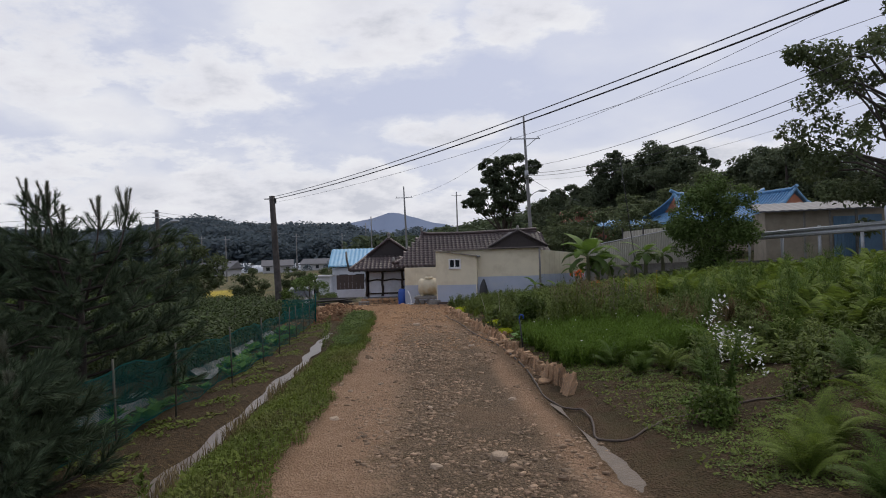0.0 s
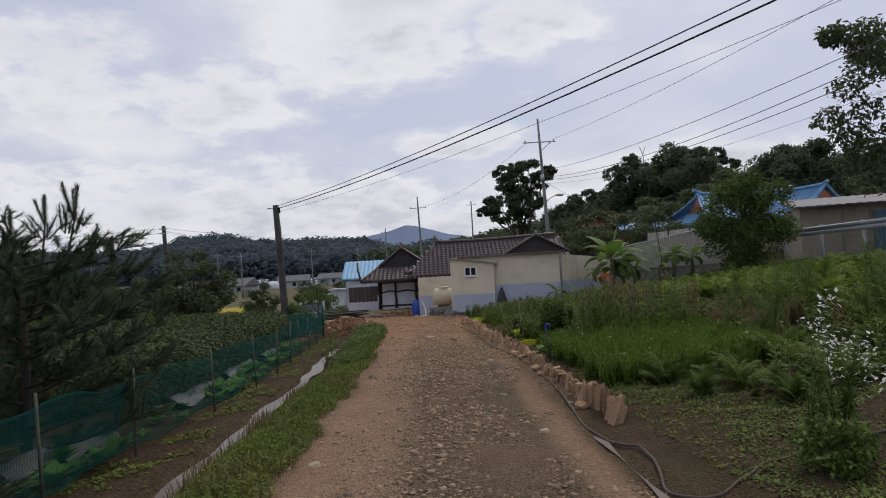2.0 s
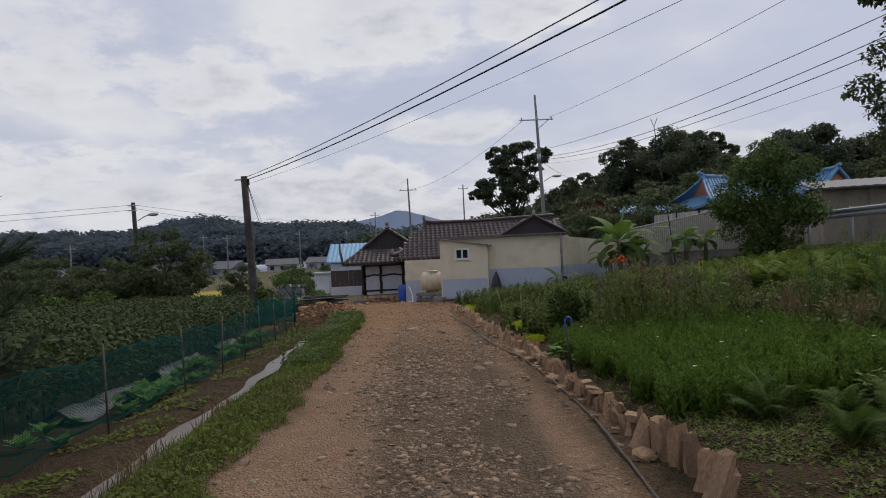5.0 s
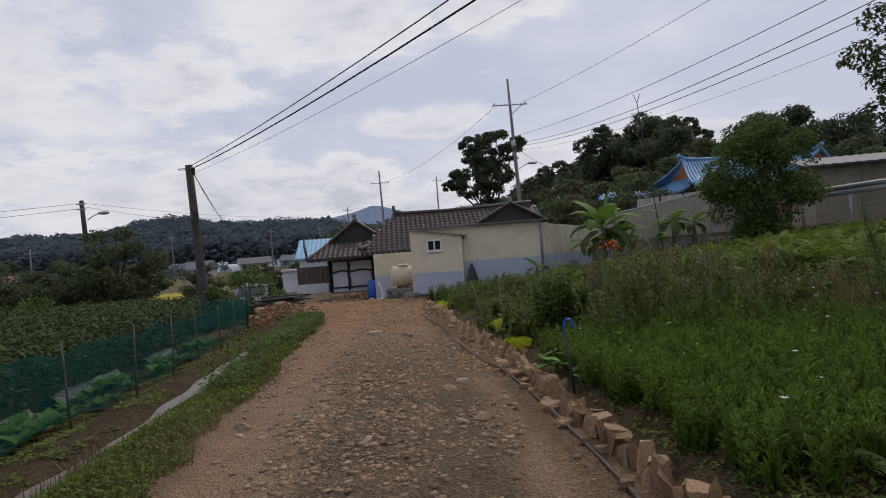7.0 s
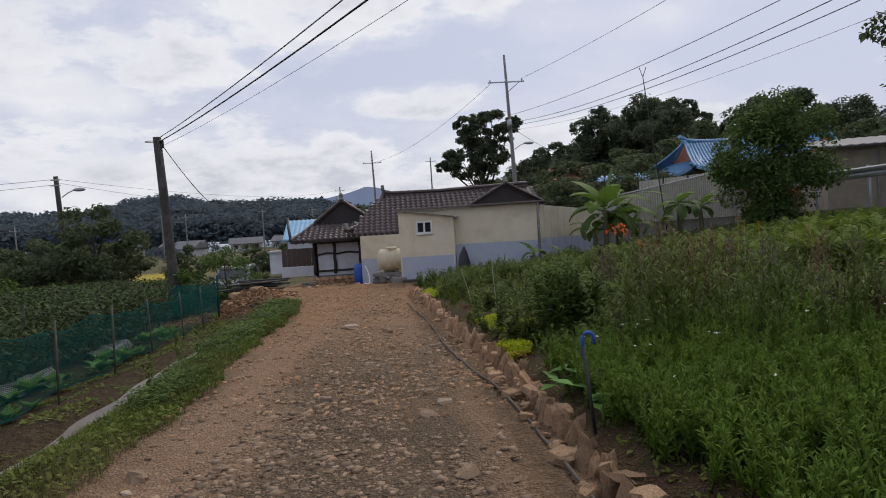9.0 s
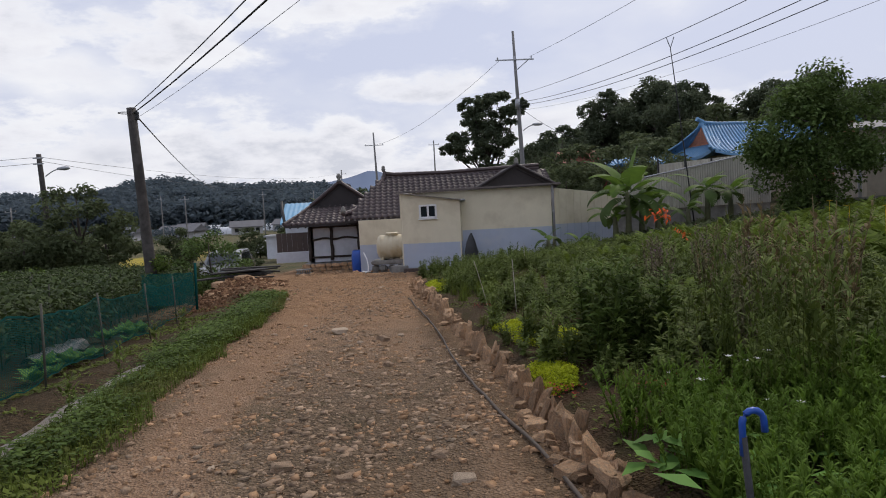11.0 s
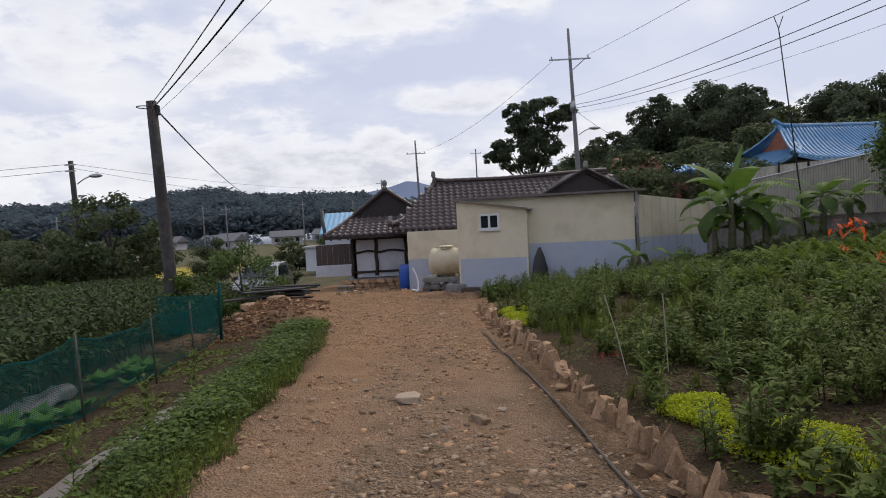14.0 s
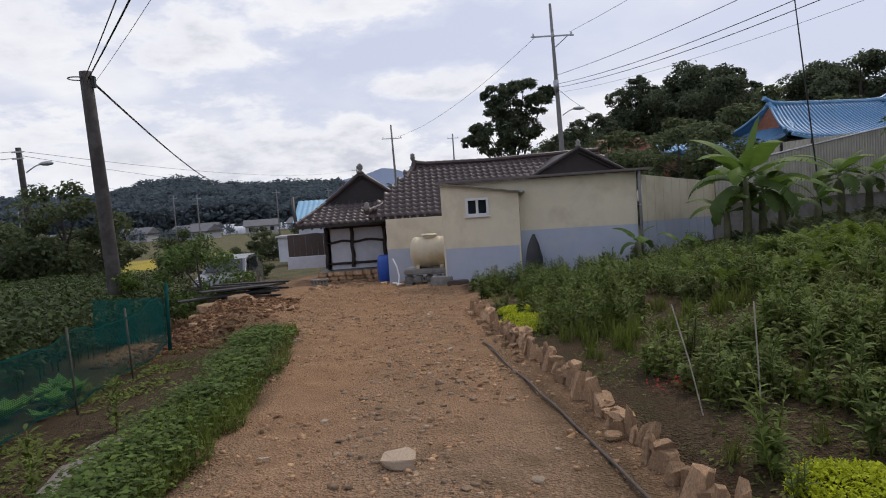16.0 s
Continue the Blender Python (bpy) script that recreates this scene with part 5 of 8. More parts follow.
    cable(C, (17.01, -5.19, 9.35), .92, .010, WIRE, "thin grey overhead wire")
    cable((9, 52.4, 7.9), (13.86, 10.46, 6.84), .74, .012, WIRE, "thin grey overhead wire")
    cable((9, 52.4, 7.4), (13.89, 14.15, 6.54), .94, .013, CABLE, "black overhead cable from the tall pole")
    cable((9, 52.4, 7.2), (14.1, 14.0, 6.25), .94, .013, CABLE, "black overhead cable from the tall pole")
    cable((9, 52.4, 6.9), (14.6, 13.5, 5.75), .9, .006, WIRE, "thin grey overhead wire")
    cable((8, 52.4, 10.2), (-1.7, 90, 8.8), .9, .012, WIRE, "thin grey overhead wire")
    cable((9, 52.4, 7.2), (15, 60, 5.6), .3, .012, WIRE, "thin grey overhead wire")


build_poles()

# ---- plants: leaf shapes and how they are set out ----
T_LEAF = (np.array([(0, 0, 0), (-.27, .42, .05), (.27, .42, .05), (0, 1, -.08)]), np.array([(0, 2, 1), (1, 2, 3)]))
T_LONG = (np.array([(0, 0, 0), (-.13, .35, .05), (.13, .35, .05), (-.10, .7, .03), (.10, .7, .03), (0, 1, -.12)]), np.array([(0, 2, 1), (1, 2, 4), (1, 4, 3), (3, 4, 5)]))
T_BLADE = (np.array([(-.022, 0, 0), (.022, 0, 0), (-.018, .12, .55), (.018, .12, .55), (0, .42, .95)]), np.array([(0, 1, 3), (0, 3, 2), (2, 3, 4)]))
T_NEEDLE = (np.array([(-.04, 0, 0), (.04, 0, 0), (0, 1, 0)]), np.array([(0, 1, 2)]))


def stack(pieces):
    """Joins (V, F) pieces into one."""
    V, F, o = [], [], 0
    for v, f in pieces:
        V.append(v)
        F.append(f + o)
        o += len(v)
    return np.concatenate(V), np.concatenate(F)


def place(template, pos, yaw, tilt, size, roll=None):
    """Copies of a template: tilted up about its own x, turned about z, sized and moved."""
    TV, TF = template
    pos, n = np.asarray(pos, float), len(pos)
    size = np.broadcast_to(np.asarray(size, float), (n,))
    yaw, tilt = np.broadcast_to(yaw, (n,)), np.broadcast_to(tilt, (n,))
    P = TV[None] * size[:, None, None]
    if roll is not None:
        c, s = np.cos(roll)[:, None], np.sin(roll)[:, None]
        P = np.stack([c * P[..., 0] + s * P[..., 2], P[..., 1], -s * P[..., 0] + c * P[..., 2]], -1)
    c, s = np.cos(tilt)[:, None], np.sin(tilt)[:, None]
    P = np.stack([P[..., 0], c * P[..., 1] - s * P[..., 2], s * P[..., 1] + c * P[..., 2]], -1)
    c, s = np.cos(yaw)[:, None], np.sin(yaw)[:, None]
    P = np.stack([c * P[..., 0] - s * P[..., 1], s * P[..., 0] + c * P[..., 1], P[..., 2]], -1) + pos[:, None]
    F = TF[None] + (np.arange(n) * len(TV))[:, None, None]
    return P.reshape(-1, 3), F.reshape(-1, TF.shape[1])


U = rng.uniform


def leaves_in(centres, radii, per, size, template=T_LEAF, flat=.75, droop=.3):
    """Leaves gathered in clumps, thicker towards each clump's skin."""
    pos = []
    for c, r in zip(centres, radii):
        d = rng.normal(size=(per, 3))
        d /= np.linalg.norm(d, axis=1)[:, None]
        pos.append(np.asarray(c) + d * (r * U(.35, 1, per) ** .6)[:, None] * (1, 1, flat))
    pos = np.concatenate(pos)
    n = len(pos)
    return place(template, pos, U(0, 6.28, n), U(-1.0, .7, n) - droop, U(.6, 1.25, n) * size, U(-.9, .9, n))


def tube_vf(pts, rs, n=7):
    g = Geo()
    g.tube(pts, rs, n)
    F = []
    for f in g.f:
        for k in range(1, len(f) - 1):
            F.append((f[0], f[k], f[k + 1]))
    return np.array([tuple(p) for p in g.v]), np.array(F)


def under(name, V, F, material, parent, label=""):
    o = new(name, bulk(name, V, F, material))
    o.parent = parent
    if label:
        o["label"] = label
    return o


def tree(place_, height, radius, label, leaf=LEAF_TREE, trunk_h=.3, clumps=26, per=120, lsize=.3, squash=1.0, trunk_r=.16, centre=None, clump_r=.30, category="tree", name="tree", limbs=9, group="", seed=1):
    """A tapered trunk with limbs that reach into a crown of leaf clumps."""
    global rng
    keep, rng = rng, np.random.default_rng(seed)
    t = thing(name, place_, label, category, group)
    cz = height * (trunk_h + (1 - trunk_h) / 2)
    hz = height * (1 - trunk_h) / 2
    C = []
    while len(C) < clumps:
        p = rng.uniform(-1, 1, 3)
        q = np.linalg.norm(p)
        if .35 < q < 1 and rng.uniform() < q:
            C.append((p[0] * radius, p[1] * radius, cz + p[2] * hz * squash))
    C = np.array(C)
    off = np.array(centre if centre is not None else (0, 0, 0))
    C += off
    R = rng.uniform(.6, 1.25, clumps) * clump_r * radius
    V, F = leaves_in_rng(rng, C, R, per, lsize)
    under("crown", V, F, leaf, t)
    pieces = [tube_vf([(0, 0, -.1), (.04 * radius, 0, height * .3), (off[0] * .5, off[1] * .5, height * .62), (off[0], off[1], height * .88)], [trunk_r, trunk_r * .8, trunk_r * .5, trunk_r * .15], 9)]
    V, F = pieces[0]
    under("trunk", V, F, BARK, t)
    pieces = []
    for c in C[rng.permutation(clumps)[:limbs]]:
        z0 = min(c[2] * .8, height * rng.uniform(.28, .7))
        a = np.array((off[0] * z0 / height, off[1] * z0 / height, z0))
        m = (a + c) / 2 + rng.normal(size=3) * .06 * radius + (0, 0, .05 * radius)
        pieces.append(tube_vf([a, m, c], [trunk_r * .45, trunk_r * .28, trunk_r * .08], 6))
    for v, f in pieces:
        under("limb", v, f, BARK, t)
    rng = keep
    return t


def leaves_in_rng(r, centres, radii, per, size, template=T_LEAF, flat=.75):
    pos = []
    for c, q in zip(centres, radii):
        d = r.normal(size=(per, 3))
        d /= np.linalg.norm(d, axis=1)[:, None]
        pos.append(np.asarray(c) + d * (q * r.uniform(.35, 1, per) ** .6)[:, None] * (1, 1, flat))
    pos = np.concatenate(pos)
    n = len(pos)
    return place(template, pos, r.uniform(0, 6.28, n), r.uniform(-1.2, .5, n), r.uniform(.6, 1.25, n) * size, r.uniform(-.9, .9, n))


def stuff(name, V, F, material, label, category):
    return tagged(new(name, bulk(name, V, F, material)), label, category, kind="stuff")


def ground_pts(n, x0, x1, y0, y1, keep=None):
    x, y = U(x0, x1, n), U(y0, y1, n)
    if keep is not None:
        k = keep(x, y)
        x, y = x[k], y[k]
    return np.stack([x, y, land(x, y)], 1)


def lobed_tree(place_, lobes, label, name, trunk_r, seed, lsize=.34, per=1.0, leaf=LEAF_WOOD):
    """A forked tree whose crown is made of leaf masses: x and y from the foot, z in the world, radius."""
    r = np.random.default_rng(seed)
    t = thing(name, place_, label, "tree")
    z0 = place_[2]
    C, R = [], []
    for x, y, z, q in lobes:
        for _ in range(int(9 + 5 * q)):
            d = r.normal(size=3)
            d /= np.linalg.norm(d)
            C.append((x + d[0] * q * .78, y + d[1] * q * .78, z - z0 + d[2] * q * .68))
            R.append(q * r.uniform(.20, .42))
    V, F = leaves_in_rng(r, np.array(C), np.array(R), int(130 * per), lsize, flat=.6)
    under("crown", V, F, leaf, t)
    top = max(q[2] for q in lobes) - z0
    V, F = tube_vf([(0, 0, -.2), (.1, 0, top * .25), (-.1, .1, top * .5), (.1, 0, top * .8)], [trunk_r * 1.2, trunk_r, trunk_r * .7, trunk_r * .25], 9)
    under("trunk", V, F, BARK, t)
    for x, y, z, q in lobes:
        h = z - z0
        a = np.array((0, 0, min(h * .55, top * r.uniform(.25, .6))))
        c = np.array((x, y, h + q * .3))
        b = (a + c) / 2 + r.normal(size=3) * .2 + (0, 0, -.1)
        v, f = tube_vf([a, b, c], [trunk_r * .5, trunk_r * .32, trunk_r * .1], 6)
        under("limb", v, f, BARK, t)
    return t


# ---- trees ----
def build_trees():
    tree((18.0, 23.6, at(18.0, 23.6)), 10.6, 3.8, "large oak with dark drooping leaf sprays and bare twigs", trunk_h=.12, clumps=58, per=210, lsize=.22, trunk_r=.15, clump_r=.19, limbs=26, seed=3, name="oak_tree")
    tree((12.8, 27.5, at(12.8, 27.5)), 4.0, 1.55, "rounded soft green garden tree on the bank", LEAF_RT, trunk_h=.04, clumps=60, per=430, lsize=.13, trunk_r=.09, clump_r=.42, limbs=12, seed=5, name="garden_tree")
    g0 = float(land(11.2, 85, False)) - .2
    lobed_tree((11.2, 85, g0), [(1.6, .3, 12.2, 2.0), (-1.7, -.5, 12.0, 1.5), (.1, .6, 12.9, 1.0), (4.1, .2, 12.0, 1.1), (2.9, -.6, 11.0, 1.3), (.1, .8, 10.0, 2.1), (-1.3, -.9, 10.4, 1.4), (-3.2, .2, 8.3, 1.7), (-2.3, -.8, 7.2, 1.7), (.1, -.9, 7.8, 2.1), (-4.6, .3, 7.4, .8), (2.1, .4, 8.6, 1.5), (.2, .3, 6.2, 2.0), (-.5, -1.5, 9.0, 1.3)],
               "tall spreading oak with dark layered leaf masses", "tall_tree", .30, 11)
    g0 = float(land(29.8, 99.5, False)) - .3
    lobed_tree((29.8, 99.5, g0), [(0, 0, 13.6, 2.4), (-2.0, .5, 12.6, 2.0), (2.0, -.5, 12.7, 2.0), (.2, -1, 11.2, 3.2), (-2.6, 0, 10.2, 2.2), (2.8, .4, 10.0, 2.2), (0, .8, 8.4, 3.4), (.4, 0, 14.9, 1.1)],
               "dense rounded dark tree at the edge of the wood", "round_tree", .28, 12)
    g0 = float(land(40.5, 99.9, False)) - .3
    lobed_tree((40.5, 99.9, g0), [(0, 0, 15.2, 1.6), (-3.0, .3, 14.4, 1.6), (2.8, -.3, 14.9, 1.6), (-5.0, .3, 12.6, 1.4), (4.8, .2, 13.2, 1.5), (-1.4, -.8, 13.0, 1.7), (1.6, .6, 12.9, 1.6), (-3.2, 0, 11.0, 1.9), (3.8, .3, 11.0, 1.7), (.4, .5, 10.4, 1.5), (-5.4, 0, 9.6, 1.8), (5.6, 0, 9.8, 1.9), (-2.0, -.5, 8.2, 2.4), (2.0, -.5, 8.0, 2.4)],
               "broad oak with gaps of sky between its limbs", "broad_oak", .30, 13)
    g0 = float(land(53.4, 98, False)) - .3
    lobed_tree((53.4, 98, g0), [(0, 0, 13.6, 2.2), (-3.4, .3, 12.6, 2.0), (3.2, -.3, 13.1, 2.1), (-5.8, .3, 11.0, 2.0), (6.0, .2, 11.4, 2.2), (0, -.8, 11.0, 3.0), (-3.0, 0, 9.6, 2.6), (3.4, .3, 9.6, 2.6), (0, 0, 8.0, 3.4)],
               "wide dark broadleaf tree on the wooded rise", "wood_tree", .28, 14)
    g0 = float(land(19.2, 81.6, False)) - .2
    lobed_tree((19.2, 81.6, g0), [(0, 0, 8.6, .9), (-1.5, .3, 7.8, 1.1), (1.3, .2, 7.9, 1.0), (-.3, -.3, 6.6, 1.6), (1.8, 0, 6.3, 1.5), (-2.2, 0, 6.2, 1.4)],
               "thin half-bare tree beside the tall oak", "thin_tree", .14, 15, per=.35)
    # woods on the rise
    kinds = []
    for k in range(3):
        kinds.append(tree((20 + k * 9, 96 + 3 * k, float(land(20 + k * 9, 96 + 3 * k, False)) - .3), 8.2 + .8 * k, 4.0, "dark broadleaf tree at the edge of the wood", LEAF_WOOD, clumps=40, per=300, lsize=.42, trunk_r=.25, trunk_h=.15, clump_r=.34, limbs=6, group="wood edge trees", seed=20 + k))
    for k in range(40):
        b = radians(float(U(11, 62)))
        d = float(U(88, 125))
        x, y = d * math.sin(b), d * math.cos(b)
        s = float(U(.75, 1.2))
        o = copy_thing(kinds[k % 3], pose(x, y, float(land(x, y, False)) - .3, 0, 0, float(U(0, 360))))
        o.scale = (s, s, s)
    # garden trees behind the long wall
    small = [tree((13, 45, float(land(13, 45, False))), 4.2, 2.2, "dense dark garden tree behind the houses", clumps=28, per=210, lsize=.26, trunk_r=.1, trunk_h=.05, clump_r=.36, limbs=5, group="garden trees", seed=31),
             tree((-15.3, 44, float(land(-15.3, 44, False))), 5.2, 2.3, "dense dark tree beside the crop field", clumps=30, per=230, lsize=.26, trunk_r=.12, trunk_h=.08, clump_r=.34, limbs=5, group="field trees", seed=32)]
    for x, y, s in ((10.6, 47, .9), (15.6, 46, 1.05), (12, 52, 1.2), (16.8, 51, 1.25), (9.6, 56, 1.1), (14, 57, 1.35), (18.5, 58, 1.4), (24, 62, 1.6), (29, 58, 1.5), (33, 50, 1.4), (21, 66, 1.7), (30, 68, 1.8), (26, 40, 1.1), (29, 36, 1.1), (37, 44, 1.5)):
        o = copy_thing(small[0], pose(x, y, float(land(x, y, False)) - .1, 0, 0, float(U(0, 360))))
        o.scale = (s, s, s)
    for x, y, s in ((-19.5, 47, .9), (-22, 50, 1.0), (-26, 52, 1.05), (-13.2, 52, .7), (-30, 55, 1.1), (-35, 60, 1.3), (-23, 62, 1.1), (-42, 62, 1.3), (-29, 70, 1.2), (-46, 75, 1.5), (-38, 82, 1.3), (-55, 72, 1.5),
                    (-8.6, 75, .8), (-10.5, 80, .9), (-12.4, 72, .7), (-7.4, 84, .9), (-17, 88, .8), (-60, 90, 1.6), (-48, 96, 1.5), (-70, 80, 1.7), (-8.2, 46, .42), (-7.6, 47, .36), (-24, 40, .8), (-29, 44, .85), (-18.2, 44.2, .85), (-20.5, 41, .8), (-24.5, 46, 1.0), (-27.5, 48.5, 1.1), (-33, 49, 1.2), (-18, 53, 1.0), (-31, 40, .9)):
        o = copy_thing(small[1], pose(x, y, float(land(x, y, False)) - .1, 0, 0, float(U(0, 360))))
        o.scale = (s * .9, s * .9, s * float(U(.64, .84)))
    # bush by the parked car
    tree((-4.6, 29.2, at(-4.6, 29.2)), 1.8, 1.0, "dense dark green bush beside the parked car", LEAF_RT, trunk_h=.02, clumps=26, per=200, lsize=.10, trunk_r=.04, clump_r=.36, limbs=4, category="bush", name="bush", seed=41)
    tree((-5.3, 26.9, at(-5.3, 26.9)), 1.5, .32, "ivy climbing the foot of the utility pole", HEDGEL, trunk_h=.0, clumps=14, per=120, lsize=.09, trunk_r=.02, clump_r=.6, limbs=2, category="ivy", name="ivy", seed=42)

    low = tree((-12.5, 31, at(-12.5, 31)), 1.5, 1.2, "spreading light green shrub behind the crop", HEDGEL, trunk_h=.0, clumps=22, per=120, lsize=.17, trunk_r=.04, clump_r=.36, limbs=3, category="shrub", name="shrub", group="field shrubs", seed=51)
    for x, y, s in ((-14.5, 33, 1.0), (-16.5, 34, 1.1), (-18.5, 33.5, .9), (-13.5, 35.5, .9), (-20.5, 36, 1.2), (-10.2, 36, .7), (-8.6, 34.5, .6), (-16, 29.5, .9), (-18, 28, 1.0), (-15, 26, .8), (-23, 38, 1.2)):
        o = copy_thing(low, pose(x, y, at(x, y) - .1, 0, 0, float(U(0, 360))))
        o.scale = (s, s, s)
    # far woods: one mesh a hill
    def wood(n, bear, dist, size, material, label, lo=.7, hi=1.3, seed=0):
        r = np.random.default_rng(seed)
        P = []
        for _ in range(4):
            m = 190
            d = r.normal(size=(m, 3))
            d /= np.linalg.norm(d, axis=1)[:, None]
            d[:, 2] = np.abs(d[:, 2]) * 1.2 - .3
            q = d * (r.uniform(.65, 1.0, m))[:, None]
            P.append(place(T_LEAF, q - (0, 0, .0), r.uniform(0, 6.28, m), r.uniform(-1.2, .6, m), r.uniform(.20, .36, m), r.uniform(-.9, .9, m)))
        b, dd = np.radians(r.uniform(*bear, n)), r.uniform(*dist, n)
        x, y = dd * np.sin(b), dd * np.cos(b)
        z = land(x, y, False)
        s = r.uniform(lo, hi, n) * size
        out = []
        for k in range(4):
            i = np.arange(n) % 4 == k
            out.append(place(P[k], np.stack([x, y, z + s * .55], 1)[i], r.uniform(0, 6.28, i.sum()), 0 * s[i], s[i]))
        V, F = stack(out)
        stuff("woodland", V, F, material, label, "woodland")
    wood(620, (8, 60), (105, 190), 4.8, LEAF_FAR, "dense dark woodland on the near hillside", seed=1)
    wood(800, (-5, 16), (130, 330), 4.8, LEAF_FAR, "green wooded ridge behind the houses", seed=2)
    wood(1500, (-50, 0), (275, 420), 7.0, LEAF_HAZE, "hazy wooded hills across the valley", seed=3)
    wood(420, (-75, -30), (75, 200), 3.4, LEAF_FAR, "dark trees along the valley fields", seed=4)
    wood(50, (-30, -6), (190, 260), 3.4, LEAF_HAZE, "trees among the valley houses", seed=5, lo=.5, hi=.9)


build_trees()


# ---- pines beside the field ----
def shoot_vf(r, length, n=110, needle=.085):
    f = np.sort(r.uniform(.02, 1, n))
    pos = np.stack([0 * f, 0 * f, f * length], 1)
    up = .55 + .6 * f + r.normal(size=n) * .12
    return stack([place(T_NEEDLE, pos, r.uniform(0, 6.28, n), up, r.uniform(.8, 1.15, n) * needle),
                  tube_vf([(0, 0, 0), (0, 0, length * .5), (0, 0, length)], [.008, .006, .003], 5)])


def turn(V, d, pos):
    """Turns what points up towards d and moves it to pos."""
    q = Vector((0, 0, 1)).rotation_difference(Vector(d)).to_matrix()
    return V @ np.array(q).T + np.asarray(pos)


def pine(place_, height, spread, seed, tops, label):
    r = np.random.default_rng(seed)
    t = thing("pine_tree", place_, label, "pine tree", "young pines")
    v, f = tube_vf([(0, 0, -.1), (.05, 0, height * .4), (0, .05, height * .85)], [.07, .05, .02], 8)
    under("trunk", v, f, BARK, t)
    dark, tips = [], []
    for k in range(38):
        z = height * (.04 + .80 * k / 38)
        a = k * 2.4 + r.uniform(-.3, .3)
        L = spread * (1.05 - .62 * (z / height) ** 1.5) * r.uniform(.75, 1.1)
        base = np.array((0, 0, z))
        end = base + np.array((math.cos(a) * L, math.sin(a) * L, L * .22 + .1))
        mid = (base + end) / 2 + (0, 0, -.06)
        v, f = tube_vf([base, mid, end], [.022, .014, .006], 5)
        under("branch", v, f, BARK, t)
        for j in range(24):
            q = r.uniform(.2, 1.0)
            p = (1 - q) ** 2 * base + 2 * q * (1 - q) * mid + q * q * end
            d = np.array((math.cos(a), math.sin(a), .7)) + r.normal(size=3) * .55
            d /= np.linalg.norm(d)
            d[2] = abs(d[2])
            V, F = shoot_vf(r, r.uniform(.18, .32), 84, .115)
            dark.append((turn(V, d, p + d * .02), F))
    for x, y, z, n, s in tops:
        for j in range(n):
            d = np.array((math.cos(j * 6.28 / n + .6) * .32, math.sin(j * 6.28 / n + .6) * .32, 1.0)) if j else np.array((0, 0, 1.0))
            V, F = shoot_vf(r, s * r.uniform(.8, 1.1), 300, .072)
            tips.append((turn(V, d / np.linalg.norm(d), np.array((x, y, z))), F))
        for j in range(8):
            d = r.normal(size=3) * .5 + (0, 0, .6)
            V, F = shoot_vf(r, .25, 80, .10)
            dark.append((turn(V, d / np.linalg.norm(d), np.array((x, y, z - .1)) + r.normal(size=3) * .06), F))
        v, f = tube_vf([(x * .35, y * .35, z * .6), (x * .85, y * .85, z * .85), (x, y, z + .02)], [.02, .015, .01], 5)
        under("branch", v, f, BARK, t)
    V, F = stack(dark)
    under("needles", V, F, PINE, t)
    if tips:
        V, F = stack(tips)
        under("young_growth", V, F, PINETIP, t, "pale upright young shoots")
    return t


def build_pines():
    x, y = -4.35, 9.3
    z = at(x, y)
    pine((x, y, z), 2.75, 1.9, 3, [(.72, -.05, 2.0 - z, 5, .42), (.2, .25, 2.0 - z, 4, .36), (-.15, -.4, 2.15 - z, 4, .34), (-.7, .3, 2.05 - z, 5, .36), (.95, .35, 1.5 - z, 3, .3), (-1.1, -.2, 2.0 - z, 4, .34)],
         "young dark green pine with pale upright shoots")
    x, y = -5.95, 10.6
    z = at(x, y)
    pine((x, y, z), 3.0, 1.7, 5, [(.5, 0, 2.2 - z, 5, .36), (0, .3, 2.45 - z, 4, .34), (-.4, -.3, 2.3 - z, 4, .34), (.9, -.3, 1.95 - z, 4, .34)], "young dark green pine beside the field")
    x, y = -3.2, 5.5
    z = at(x, y)
    pine((x, y, z), 1.05, .85, 7, [(.4, -.2, .35 - z, 3, .24), (.1, .2, .55 - z, 3, .26)], "low dark green pine at the field corner")
    x, y = -5.2, 6.9
    z = at(x, y)
    pine((x, y, z), 2.3, 1.6, 9, [(.3, 0, 1.8 - z, 4, .3)], "young dark green pine beside the field")


build_pines()


